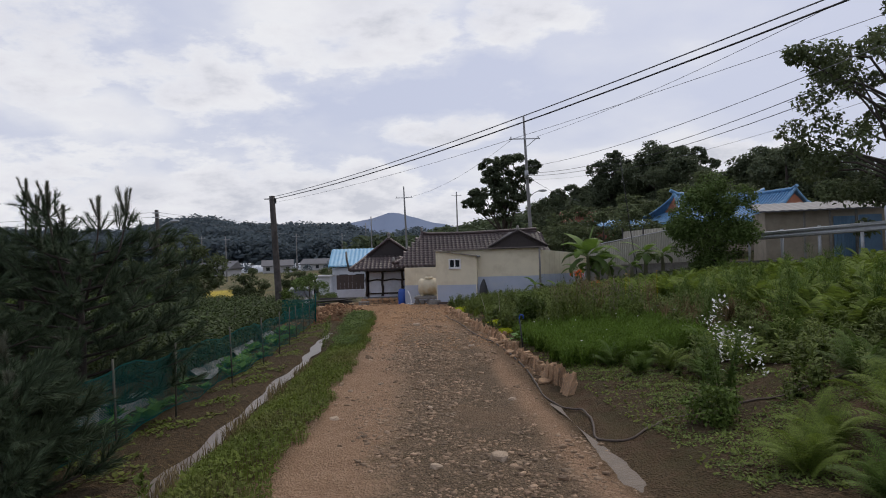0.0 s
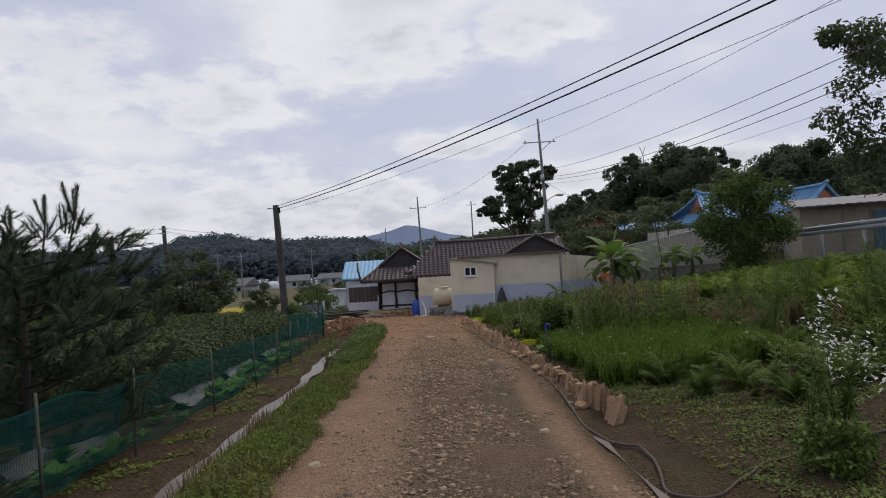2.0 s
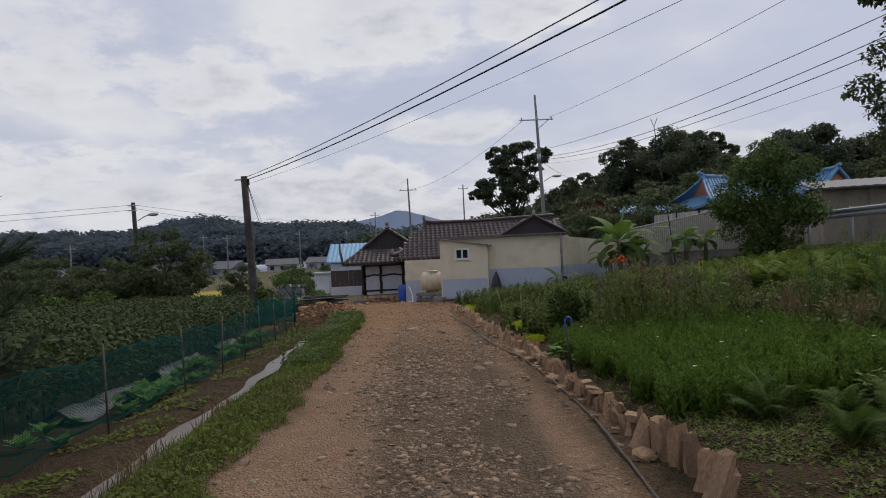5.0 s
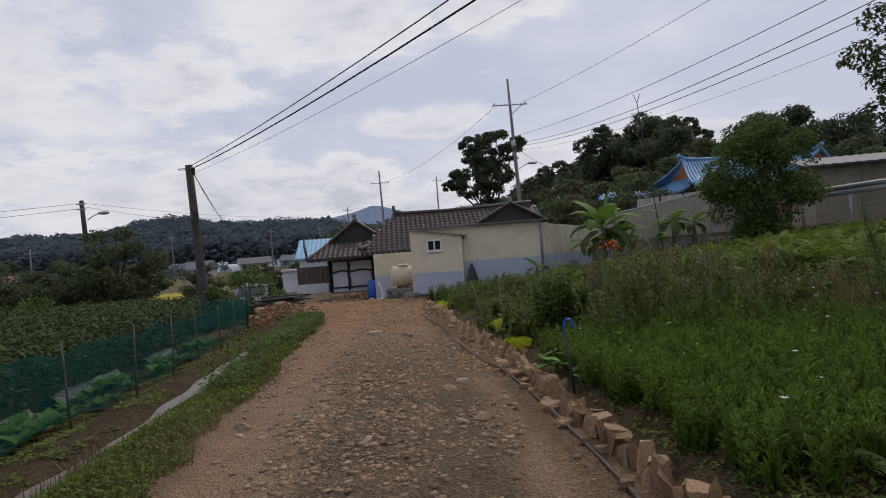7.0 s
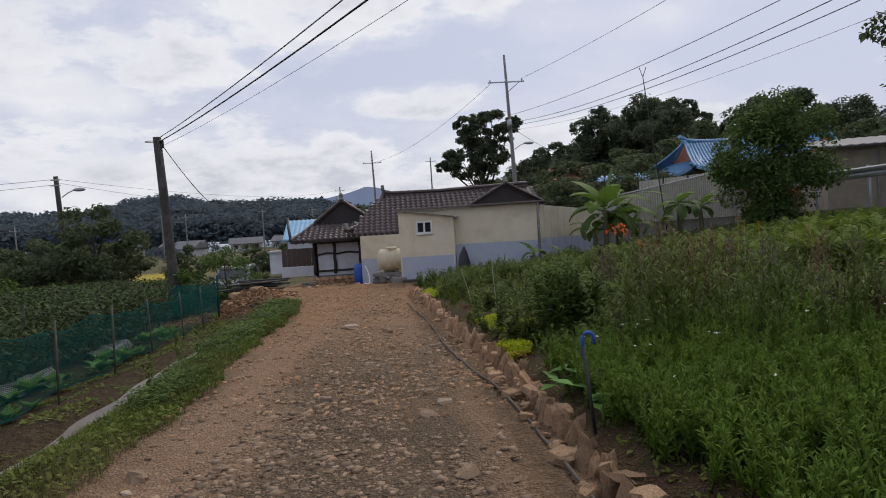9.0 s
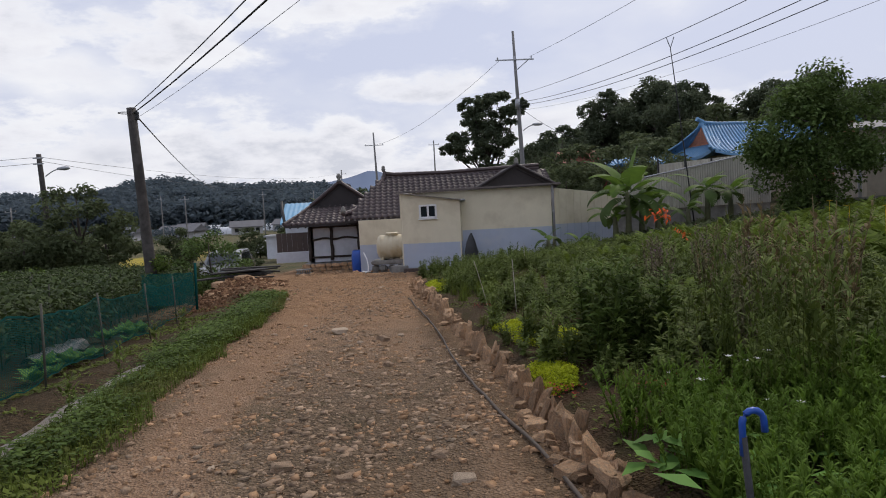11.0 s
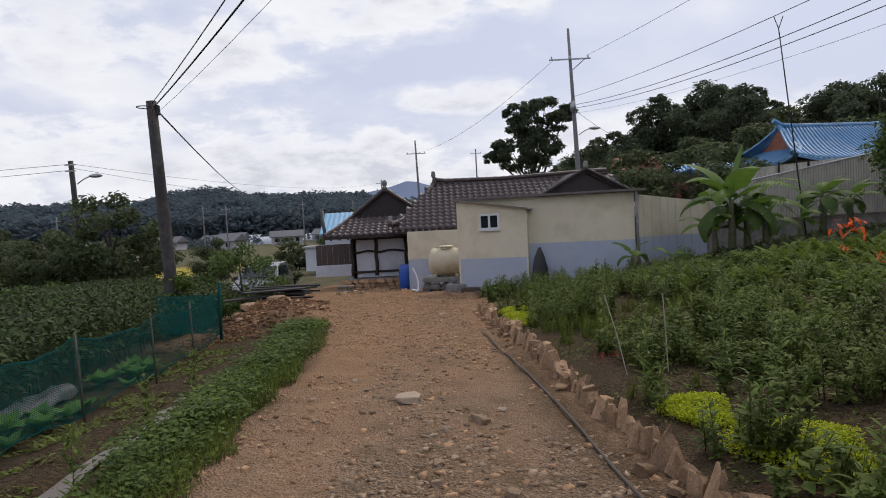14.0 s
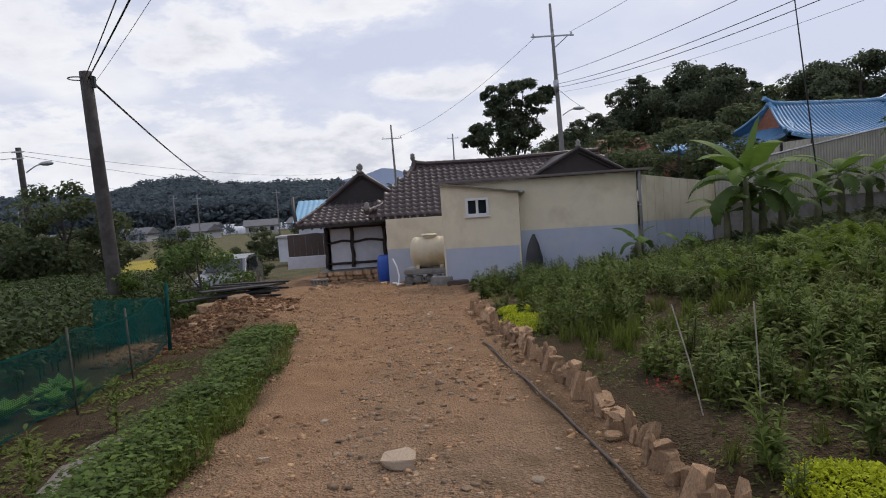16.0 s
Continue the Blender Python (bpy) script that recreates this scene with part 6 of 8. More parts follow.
# ---- verge, ditch edge and net fence ----
def build_verge():
    def keep(x, y):
        u = road_left(y) - x
        return (u > -.12 + .18 * fbm(x / .4, y / .4, 2, 51)) & (u < .80 + .012 * (y - 6) - .32 * smooth(12.5, 16, y) + .16 * fbm(x / .4, y / .4, 2, 52)) & (y < 24.2)
    P = ground_pts(60000, -2.6, -.5, 1.6, 24.5, keep)
    n = len(P)
    V1, F1 = place(T_BLADE, P, U(0, 6.28, n), U(-.5, .5, n), U(.06, .14, n) * (1 + .5 * smooth(12, 20, P[:, 1])))
    Q = ground_pts(52000, -2.6, -.5, 1.6, 24.5, keep)
    m = len(Q)
    V2, F2 = place(T_LEAF, Q + np.stack([0 * U(0, 1, m), 0 * U(0, 1, m), U(.01, .07, m)], 1), U(0, 6.28, m), U(-.2, .9, m), U(.03, .06, m))
    V, F = stack([(V1, F1), (V2, F2)])
    stuff("verge_grass", V, F, GRASS, "short green grass and clover on the track verge", "grass")
    # leafier clumps towards the yard
    kinds = []
    for k in range(3):
        m = 420
        pos = np.stack([rng.normal(size=m) * .14, rng.normal(size=m) * .14, U(.02, .24, m)], 1)
        V, F = place(T_LEAF, pos, U(0, 6.28, m), U(-.5, .5, m), U(.04, .075, m), U(-.5, .5, m))
        kinds.append((V, F))
    g = []
    for k in range(74):
        f = k / 74
        y = 13.5 + 10.2 * f ** .85
        w = .18 + .1 * f
        x = float(road_left(y)) - .34 - .06 * f + float(U(-w, w))
        s = float(U(.75, 1.2)) * (.72 + .38 * f)
        V, F = kinds[k % 3]
        c, sn = math.cos(k), math.sin(k)
        R = np.array(((c, sn, 0), (-sn, c, 0), (0, 0, 1)))
        g.append((V @ R * (s, s, s * .8) + (x, y, at(x, y) - .02), F))
    V, F = stack(g)
    stuff("verge_plants", V, F, HEDGEL, "low leafy green plants along the track verge", "plants")
    # dry grass and weeds along the ditch
    P = ground_pts(5200, -2.6, -1.3, 2.5, 12, lambda x, y: np.abs(road_left(y) - .84 - x + .12 * np.sin(y * 3)) < .13)
    n = len(P)
    V, F = place(T_BLADE, P, U(0, 6.28, n), U(-.5, .5, n), U(.12, .26, n))
    stuff("dry_grass", V, F, STRAW, "dry straw-coloured grass along the ditch", "grass")
    for x, y, h in ((-1.78, 5.2, .34), (-1.95, 15.6, .42), (-2.05, 16.9, .5), (-2.35, 18.7, .55), (-2.5, 20.3, .5)):
        m = 90
        z = U(.05, 1, m) * h
        pos = np.stack([rng.normal(size=m) * .03, rng.normal(size=m) * .03, z], 1)
        V, F = stack([place(T_LONG, pos, U(0, 6.28, m), U(.2, .9, m), U(.06, .12, m)), tube_vf([(0, 0, -.02), (.01, 0, h)], [.005, .003], 4)])
        o = new("weed", bulk("weed", V, F, HERB))
        o.location = (x, y, at(x, y))
        tagged(o, "upright leafy weed at the ditch edge", "weed", "ditch weeds")
    # small weeds over the soil between ditch and net
    P = ground_pts(30000, -4.2, -1.6, 4, 24.5, lambda x, y: (road_left(y) - x > 1.35) & (road_left(y) - x < 2.8) & (fbm(x / .5, y / .5, 2, 71) > -.02))
    n = len(P)
    V, F = place(T_LEAF, P + (0, 0, .01), U(0, 6.28, n), U(.0, .7, n), U(.03, .08, n))
    stuff("soil_weeds", V, F, GRASS, "sparse low weeds on bare soil", "weeds")


build_verge()


@functools.lru_cache(None)
def net_x(y):
    return float(np.interp(y, [5, 9, 13, 17, 21.5, 24.6], [-2.95, -2.96, -2.85, -3.1, -3.5, -3.64]))


def build_net():
    f = thing("net_fence", (-3, 15, 0), "sagging teal netting fence on thin stakes", "fence")
    ys = np.concatenate([np.arange(5.2, 24.65, .15), [24.62]])
    top = lambda y: at(net_x(y), y) + .92 - .07 * abs(math.sin((y - 5.2) / 2.35 * math.pi)) + .02 * math.sin(y * 5)
    bot = lambda y: at(net_x(y), y) + .09 + .08 * abs(math.sin((y - 5.2) / 2.35 * math.pi))
    tops, bots = {y: top(y) for y in ys}, {y: bot(y) for y in ys}
    g = Geo()
    rows = 44
    for j in range(rows + 1):
        w = .0029 if 0 < j < rows else .009
        pts = []
        for y in ys:
            z = bots[y] + (tops[y] - bots[y]) * j / rows
            pts.append((net_x(y) + 3 + .02 * math.sin(y * 2.3 + j * .4), y - 15, z))
        g.sheet([[(p[0], p[1], p[2] - w) for p in pts], [(p[0], p[1], p[2] + w) for p in pts]])
    y = 5.2
    while y < 24.6:
        zt, zb = top(y), bot(y)
        x = net_x(y) + 3
        g.add([(x, y - 15 - .003, zb), (x, y - 15 + .003, zb), (x, y - 15 + .003, zt), (x, y - 15 - .003, zt)], [(0, 1, 2, 3)])
        y += .036
    # end return of the net
    for j in range(rows + 1):
        z0, z1 = bot(24.6), top(24.6)
        z = z0 + (z1 - z0) * j / rows
        g.add([(-.64, 9.6, z - .005), (-1.9, 9.9, z - .005), (-1.9, 9.9, z + .005), (-.64, 9.6, z + .005)], [(0, 1, 2, 3)])
    part("net", g, NET, f, "fine teal plastic netting")
    for y in (5.3, 7.3, 9.0, 11.4, 13.6, 15.6, 17.4, 19.3, 21.5, 23.1, 24.62):
        x = net_x(y)
        g = Geo()
        z = at(x, y)
        lean = random.uniform(-.03, .03)
        r = .014 if y < 24 else .03
        g.tube([(x + 3 + .02, y - 15, z - .1), (x + 3.02 + lean, y - 15 + lean, z + (1.0 if y < 24 else 1.08))], r, 8)
        part("stake", g, STAKE if y < 24 else NET, f, smooth=True)


build_net()


# ---- crop field ----
def build_field():
    def plant(seed, n, h, w, size):
        r = np.random.default_rng(seed)
        pos = np.stack([r.normal(size=n) * w, r.normal(size=n) * w, r.uniform(.25, 1, n) * h], 1)
        return stack([place(T_LEAF, pos, r.uniform(0, 6.28, n), r.uniform(-1.0, .3, n), r.uniform(.7, 1.2, n) * size, r.uniform(-.6, .6, n)),
                      tube_vf([(0, 0, -.05), (0, 0, h * .6)], [.012, .008], 4)])
    kinds = [plant(k, 190, 1.04, .22, .105) for k in range(4)]
    near, far = [[], [], [], []], [[], [], [], []]
    for row in range(15):
        off = 1.38 + row * .84
        y = 7.5 + float(U(0, .3)) + (4 if row > 5 else 0)
        while y < (31 if row < 5 else 42):
            x = net_x(min(y, 24.6)) - off - .035 * max(0, y - 20) * (1 + row * .06) + float(U(-.1, .1))
            if not (-6.2 < x < -3.2 and y < 11.6):
                (near if y < 24 else far)[row % 4].append((x, y, at(x, y) - .03))
            y += float(U(.28, .38))
    for name, lots in (("pepper_crop", near), ("pepper_crop", far)):
        out = []
        for k in range(4):
            p = np.array(lots[k])
            n = len(p)
            out.append(place(kinds[k], p, U(0, 6.28, n), 0 * p[:, 0], U(.75, 1.15, n)))
        V, F = stack(out)
        stuff(name, V, F, CROP, "dense rows of leafy pepper plants", "crop")
    # film over the first beds
    for off, w, ya, yb in ((1.02, .4, 8.2, 10.4), (.98, .45, 12.2, 14.6), (1.05, .4, 15.4, 17.9), (1.0, .36, 19.2, 21.0)):
        g = Geo()
        rows = []
        for j in range(7):
            u = j / 6 - .5
            rows.append([(net_x(y) - off + u * w + .03 * math.sin(y * 1.7 + j), y, float(land(net_x(y) - off + u * w, y)) + .15 * (1 - (2 * u) ** 2) + .03 + .09 * float(value_noise(y * 4, j * 1.3, 5))) for y in np.arange(ya, yb, .12)])
        g.sheet(rows[::-1])
        tagged(part("mulch_film", g, MULCH, smooth=True), "crumpled grey plastic mulch film on a bed", "film")
    # young cabbages
    me = bulk("leaf", T_LEAF[0] * (.26, .21, .2), T_LEAF[1], CABB)
    first = thing("young_cabbage", (0, 0, 0), "young bright green cabbage plant in the soil bed", "cabbage", "young cabbages")
    for k in range(10):
        o = new("leaf", me)
        o.parent = first
        o.matrix_basis = pose(.01 * math.cos(k), .01 * math.sin(k), .02 + .004 * k, random.uniform(12, 50), 0, k * 137)
    y, made = 6.4, 0
    while y < 23:
        for off in (.42, .78):
            if random.random() < .72:
                x = net_x(y) - off + random.uniform(-.08, .08)
                s = random.uniform(.75, 1.35)
                o = copy_thing(first, pose(x, y, at(x, y), 0, 0, random.uniform(0, 360))) if made else first
                if not made:
                    o.location = (x, y, at(x, y))
                o.scale = (s, s, s)
                made += 1
        y += random.uniform(.36, .6)
    # stakes and strings among the crop
    g = Geo()
    g.tube([(0, 0, -.1), (.01, 0, 1.12)], .013, 6)
    me = g.mesh("crop_stake")
    me.materials.append(STAKE)
    for row in range(7):
        for k in range(9):
            y = 12 + k * 3.1 + row * .4
            x = net_x(min(y, 24.6)) - 1.55 - row * 1.84 - .035 * max(0, y - 20)
            if x > -6.5 and y < 12:
                continue
            o = new("crop_stake", me)
            o.location = (x, y, at(x, y))
            o.rotation_euler = (random.uniform(-.05, .05), random.uniform(-.05, .05), 0)
            tagged(o, "thin dull stake among the pepper plants", "stake", "crop stakes")
    for row in (3,):
        g = Geo()
        pts = []
        for k in range(9):
            y = 12 + k * 3.1
            x = net_x(min(y, 24.6)) - 1.55 - row * 1.84 - .035 * max(0, y - 20)
            pts.append((x, y, at(x, y) + .95))
        g.tube(pts, .006, 5)
        tagged(part("crop_string", g, WSTAKE), "pale string tied along the crop stakes", "string")


build_field()

# ---- garden side ----
def frond_vf(length=.8, pairs=13, arch=.5, w=.20):
    """One fern frond: an arched stalk with paired, toothed leaflets that shorten to the tip."""
    V, F = [], []
    for k in range(pairs):
        f = .18 + .80 * k / pairs
        y = length * f * (1 - .12 * f)
        z = length * arch * math.sin(f * 2.2) * .8
        l = w * length * (1.25 - f) * (.6 if k == 0 else 1.0) * 1.25
        bw = length * .024
        for s in (-1, 1):
            o = len(V)
            V += [(0, y - bw, z), (0, y + bw, z), (s * l * .5, y + bw * 2.1, z - .05 * l), (s * l * .5, y - bw * .2, z - .05 * l), (s * l, y + bw * 1.6, z - .28 * l)]
            F += [(o, o + 3, o + 2), (o, o + 2, o + 1), (o + 3, o + 4, o + 2)]
    o = len(V)
    for k in range(5):
        f = k / 4
        y, z = length * f * (1 - .12 * f), length * arch * math.sin(f * 2.2) * .8
        V += [(-.006 * (1.2 - f), y, z - .004), (.006 * (1.2 - f), y, z - .004)]
    for k in range(4):
        a = o + 2 * k
        F += [(a, a + 1, a + 3), (a, a + 3, a + 2)]
    return np.array(V, float), np.array(F)


def fine_frond_vf(length=.8, pairs=14, arch=.5, w=.30):
    """A twice-cut frond: each leaflet is itself a row of small leaflets."""
    V, F = [], []
    for k in range(pairs):
        f = .16 + .82 * k / pairs
        y, z = length * f * (1 - .12 * f), length * arch * math.sin(f * 2.2) * .8
        l = w * length * (1.22 - f) * (.7 if k == 0 else 1.0)
        for sd in (-1, 1):
            for q in range(7):
                g = (q + .4) / 7
                px, py, pz = sd * l * g, y + l * g * .35, z - .22 * l * g * g
                b = l * .155 * (1.15 - .8 * g)
                for e in (-1, 1):
                    o = len(V)
                    V += [(px - sd * b * .45, py, pz), (px + sd * b * .5, py + e * .2 * b, pz), (px + sd * b * .35, py + e * b * 1.5, pz - .15 * b)]
                    F.append((o, o + 1, o + 2) if sd * e > 0 else (o, o + 2, o + 1))
    o = len(V)
    for k in range(5):
        f = k / 4
        y, z = length * f * (1 - .12 * f), length * arch * math.sin(f * 2.2) * .8
        V += [(-.005 * (1.2 - f), y, z - .004), (.005 * (1.2 - f), y, z - .004)]
    for k in range(4):
        a = o + 2 * k
        F += [(a, a + 1, a + 3), (a, a + 3, a + 2)]
    return np.array(V, float), np.array(F)


FINE = fine_frond_vf()
FROND = frond_vf()
FROND_UP = frond_vf(.8, 12, .8, .26)


def fern_vf(seed, n, size, up=False, fine=False):
    r = np.random.default_rng(seed)
    return place(FINE if fine else FROND_UP if up else FROND, np.stack([r.normal(size=n) * .05, r.normal(size=n) * .05, np.zeros(n)], 1), np.arange(n) * 2.4 + r.uniform(-.3, .3, n), r.uniform(.05, .75, n), r.uniform(.7, 1.15, n) * size, r.uniform(-.4, .4, n))


def stem_plant(seed, h, n, leaf, size, lean=.12, stems=1, spread=.08, tilt=(.1, .8)):
    """Upright stems set with leaves."""
    r = np.random.default_rng(seed)
    out = []
    for k in range(stems):
        a, q = r.uniform(0, 6.28), r.uniform(0, spread)
        bx, by = q * math.cos(a), q * math.sin(a)
        tx, ty, hh = bx + r.normal() * lean * h, by + r.normal() * lean * h, h * r.uniform(.75, 1.1)
        f = r.uniform(.1, 1, n)
        pos = np.stack([bx + (tx - bx) * f, by + (ty - by) * f, hh * f], 1)
        out.append(place(leaf, pos, r.uniform(0, 6.28, n), r.uniform(*tilt, n), size * r.uniform(.6, 1.2, n) * (1.15 - .6 * f), r.uniform(-.4, .4, n)))
        out.append(tube_vf([(bx, by, -.03), ((bx + tx) / 2, (by + ty) / 2, hh * .5), (tx, ty, hh)], [.005, .004, .002], 4))
    return stack(out)


def scatter(name, kinds, P, size, material, label, category, tilt=.12):
    n = len(P)
    if n == 0:
        return
    pick = rng.integers(0, len(kinds), n)
    out = []
    for k, vf in enumerate(kinds):
        i = pick == k
        if i.any():
            out.append(place(vf, P[i], U(0, 6.28, i.sum()), U(-tilt, tilt, i.sum()), U(*size, i.sum())))
    V, F = stack(out)
    stuff(name, V, F, material, label, category)


def single(name, vf, material, x, y, label, category, group="", size=1.0, dz=-.02, parts=()):
    """A plant of its own; parts: (name, (V, F), material, label) hung under it."""
    V, F = vf
    o = new(name, bulk(name, V * size, F, material))
    o.location = (x, y, at(x, y) + dz)
    o.rotation_euler[2] = random.uniform(0, 6.28)
    tagged(o, label, category, group)
    for pn, (pv, pf), pm, pl in parts:
        q = under(pn, pv * size, pf, pm, o, pl)
        if pn == "flower_spike":
            tagged(q, kind="stuff")
    return o


def build_garden():
    # bracken over the bank
    def edge(y):
        return np.interp(y, [3, 8, 12, 16, 20, 25, 30], [5.2, 5.6, 6.6, 6.4, 6.2, 6.2, 6.8])
    ferns = [fern_vf(k, 9, .95) for k in range(4)]
    P = ground_pts(1500, 4.5, 19, 4, 30, lambda x, y: (x > edge(y) + .8 * fbm(x / 1.2, y / 1.2, 2, 81)) & ~((x > 14.2) & (y < 32) & (x - 14.2 > (30.5 - y) * .31)) & ~((x < 12.5) & (y > 25.6)))
    far = P[:, 1] > 18.5
    scatter("bracken", ferns, P[~far], (.65, 1.1), FERN, "dense light green bracken covering the bank", "bracken")
    scatter("bracken", ferns, P[far], (.40, .72), FERN, "lower light green bracken towards the houses", "bracken")
    P = ground_pts(420, 3.4, 9, 15, 26, lambda x, y: (x > 3.6 + .02 * y) & (fbm(x / 1.3, y / 1.3, 2, 82) > -.05))
    scatter("bracken", ferns, P, (.32, .6), FERN, "low bracken among garden herbs", "bracken")
    P = ground_pts(420, 5.6, 15, 25.6, 30.0, lambda x, y: (y < 28.6) | (x > 9))
    scatter("bracken", ferns, P, (.3, .55), LEAF_TREE, "dark bracken below the banana plants", "bracken")
    # single ferns near the track
    for x, y, s, m in ((2.95, 8.85, .62, FERND), (3.35, 8.6, .5, FERND), (2.7, 9.3, .45, FERND), (2.85, 4.15, .62, FERN), (3.25, 4.6, .75, FERN), (2.95, 3.55, .6, FERND), (3.6, 4.1, .9, FERN), (4.0, 4.7, 1.0, FERN), (4.6, 5.3, 1.0, FERND), (3.3, 3.3, .75, FERN), (4.4, 3.7, 1.05, FERND),
                       (3.05, 8.05, .5, FERND), (3.45, 8.1, .6, FERN), (3.8, 8.75, .6, FERND), (4.2, 8.3, .7, FERN), (3.6, 7.4, .5, FERND), (4.4, 9.2, .7, FERND), (4.9, 6.6, .9, FERND), (4.2, 7.6, .7, FERN), (5.2, 8.6, .85, FERND), (3.9, 9.4, .6, FERND), (5.4, 4.4, 1.1, FERN), (6.2, 6.2, 1.0, FERN)):
        single("fern", fern_vf(int(x * 100), 22, .82, fine=True), m, x, y, "arching green fern in the garden bed", "fern", "garden ferns", s)
    # bright carpet of herbs
    def carpet(x, y):
        u = x - road_right(y)
        return (u > .32 + .2 * fbm(x / .5, y / .5, 2, 83)) & (u < 2.4 + .3 * y / 10 + .6 * fbm(x / .9, y / .9, 2, 84)) & (y > 9.0) & (y < 13.2 + .6 * fbm(x / .8, y, 2, 85))
    kinds = [stem_plant(k, .30, 34, T_LONG, .060, .18, 4, .08, (.4, 1.2)) for k in range(4)]
    P = ground_pts(2600, 2.2, 6, 8.8, 14, carpet)
    scatter("herb_carpet", kinds, P, (.7, 1.15), GRASSY, "bright green carpet of low garden herbs", "herbs")
    for k in range(34):
        x, y = random.uniform(2.6, 5.2), random.uniform(9.4, 13.4)
        V, F = place(T_LEAF, np.zeros((6, 3)) + (0, 0, .33), np.arange(6) * 1.05, np.full(6, .45), np.full(6, .03))
        single("white_flower", (V, F), WHITEF, x, y, "small white flower above the herb carpet", "flower", "white herb flowers", random.uniform(.75, 1.05))
    # mixed herbs along the bed
    def bed(x, y):
        u = x - road_right(y)
        return (u > .28) & (x < edge(y) + .6) & (y > 13.0)
    herbs = [stem_plant(10 + k, .42, 30, T_LONG, .11, .16, 3, .09) for k in range(3)] + [stem_plant(20 + k, .28, 34, T_LEAF, .09, .2, 3, .12, (-.3, .5)) for k in range(3)]
    P = ground_pts(3000, 1.5, 7.5, 13, 29.3, lambda x, y: bed(x, y) & (fbm(x / .7, y / .7, 3, 86) > -.12) & ~((x < 3.4) & (y > 16) & (y < 21) & (fbm(x / .6, y / .6, 2, 92) < .12)))
    scatter("garden_herbs", herbs, P, (.55, 1.25), HERB, "mixed green garden herbs and weeds", "herbs")
    P = ground_pts(800, 1.8, 7, 13, 29, lambda x, y: bed(x, y) & (fbm(x / .6, y / .6, 2, 87) > .02))
    tuft = [place(T_BLADE, np.stack([rng.normal(size=46) * .06, rng.normal(size=46) * .06, np.zeros(46)], 1), U(0, 6.28, 46), U(-.5, .5, 46), U(.18, .42, 46)) for _ in range(3)]
    scatter("garden_grass", tuft, P, (.35, .8), GRASS, "loose tufts of green garden grass", "grass")
    # low moss and seedlings on the bare bed
    P = ground_pts(48000, 1.6, 7, 2.5, 28, lambda x, y: (x - road_right(y) > .18) & (fbm(x / .5, y / .5, 3, 88) > -.10))
    n = len(P)
    V, F = place(T_LEAF, P + (0, 0, .005), U(0, 6.28, n), U(0, .9, n), U(.02, .06, n))
    stuff("ground_cover", V, F, GRASS, "low creeping ground cover on bare soil", "ground cover")
    P = ground_pts(64000, 2.0, 6, 2.8, 9.6, lambda x, y: (x - road_right(y) > .25) & (fbm(x / .6, y / .6, 3, 98) > -.05))
    n = len(P)
    V, F = place(T_LEAF, P + (0, 0, .004), U(0, 6.28, n), U(0, .8, n), U(.016, .042, n))
    stuff("moss", V, F, HERB, "olive moss and seedlings over dark soil", "moss")
    P = ground_pts(700, 3.2, 7.5, 6, 14, lambda x, y: (x > 3.4 + .0 * y) & (fbm(x / .9, y / .9, 2, 89) > -.1) & ~carpet(x, y))
    scatter("garden_herbs", herbs, P, (.6, 1.3), HERB, "mixed green garden herbs and weeds", "herbs")
    # fine feathery plants
    feather = []
    for k in range(3):
        r = np.random.default_rng(60 + k)
        out = []
        for s in range(5):
            a = r.uniform(0, 6.28)
            tip = np.array((math.cos(a) * .25, math.sin(a) * .25, 1.0)) * r.uniform(.8, 1.1)
            out.append(tube_vf([(0, 0, 0), tip * .6 + (0, 0, .05), tip], [.006, .004, .002], 4))
            n = 190
            f = r.uniform(.35, 1, n)
            pos = tip * f[:, None] + r.normal(size=(n, 3)) * (.11 * (1.15 - f))[:, None]
            out.append(place(T_NEEDLE, pos, r.uniform(0, 6.28, n), r.uniform(-.2, 1.2, n), r.uniform(.07, .14, n)))
        feather.append(stack(out))
    for x, y, s in ((4.7, 9.9, .85), (5.2, 10.6, .95), (5.6, 9.4, 1.0), (6.3, 10.2, 1.1), (6.0, 11.3, 1.0), (5.0, 11.8, .8), (6.8, 9.2, 1.05), (7.3, 10.8, 1.1), (5.7, 12.6, .95), (6.6, 12.2, 1.0), (4.6, 13.6, .8), (7.4, 8.2, 1.0), (6.9, 13.6, 1.0), (7.9, 12.2, 1.1)):
        single("feathery_plant", feather[int(y * 10) % 3], FERND, x, y, "tall feathery green plant with fine foliage", "plant", "feathery plants", s)
    P = ground_pts(300, 5.0, 7.2, 10.2, 13.5, lambda x, y: fbm(x / .8, y / .8, 2, 90) > .05)
    scatter("dry_grass", tuft, P, (.7, 1.3), STRAW, "patch of yellowed dry grass", "grass")
    # tall reddish stems
    reeds = []
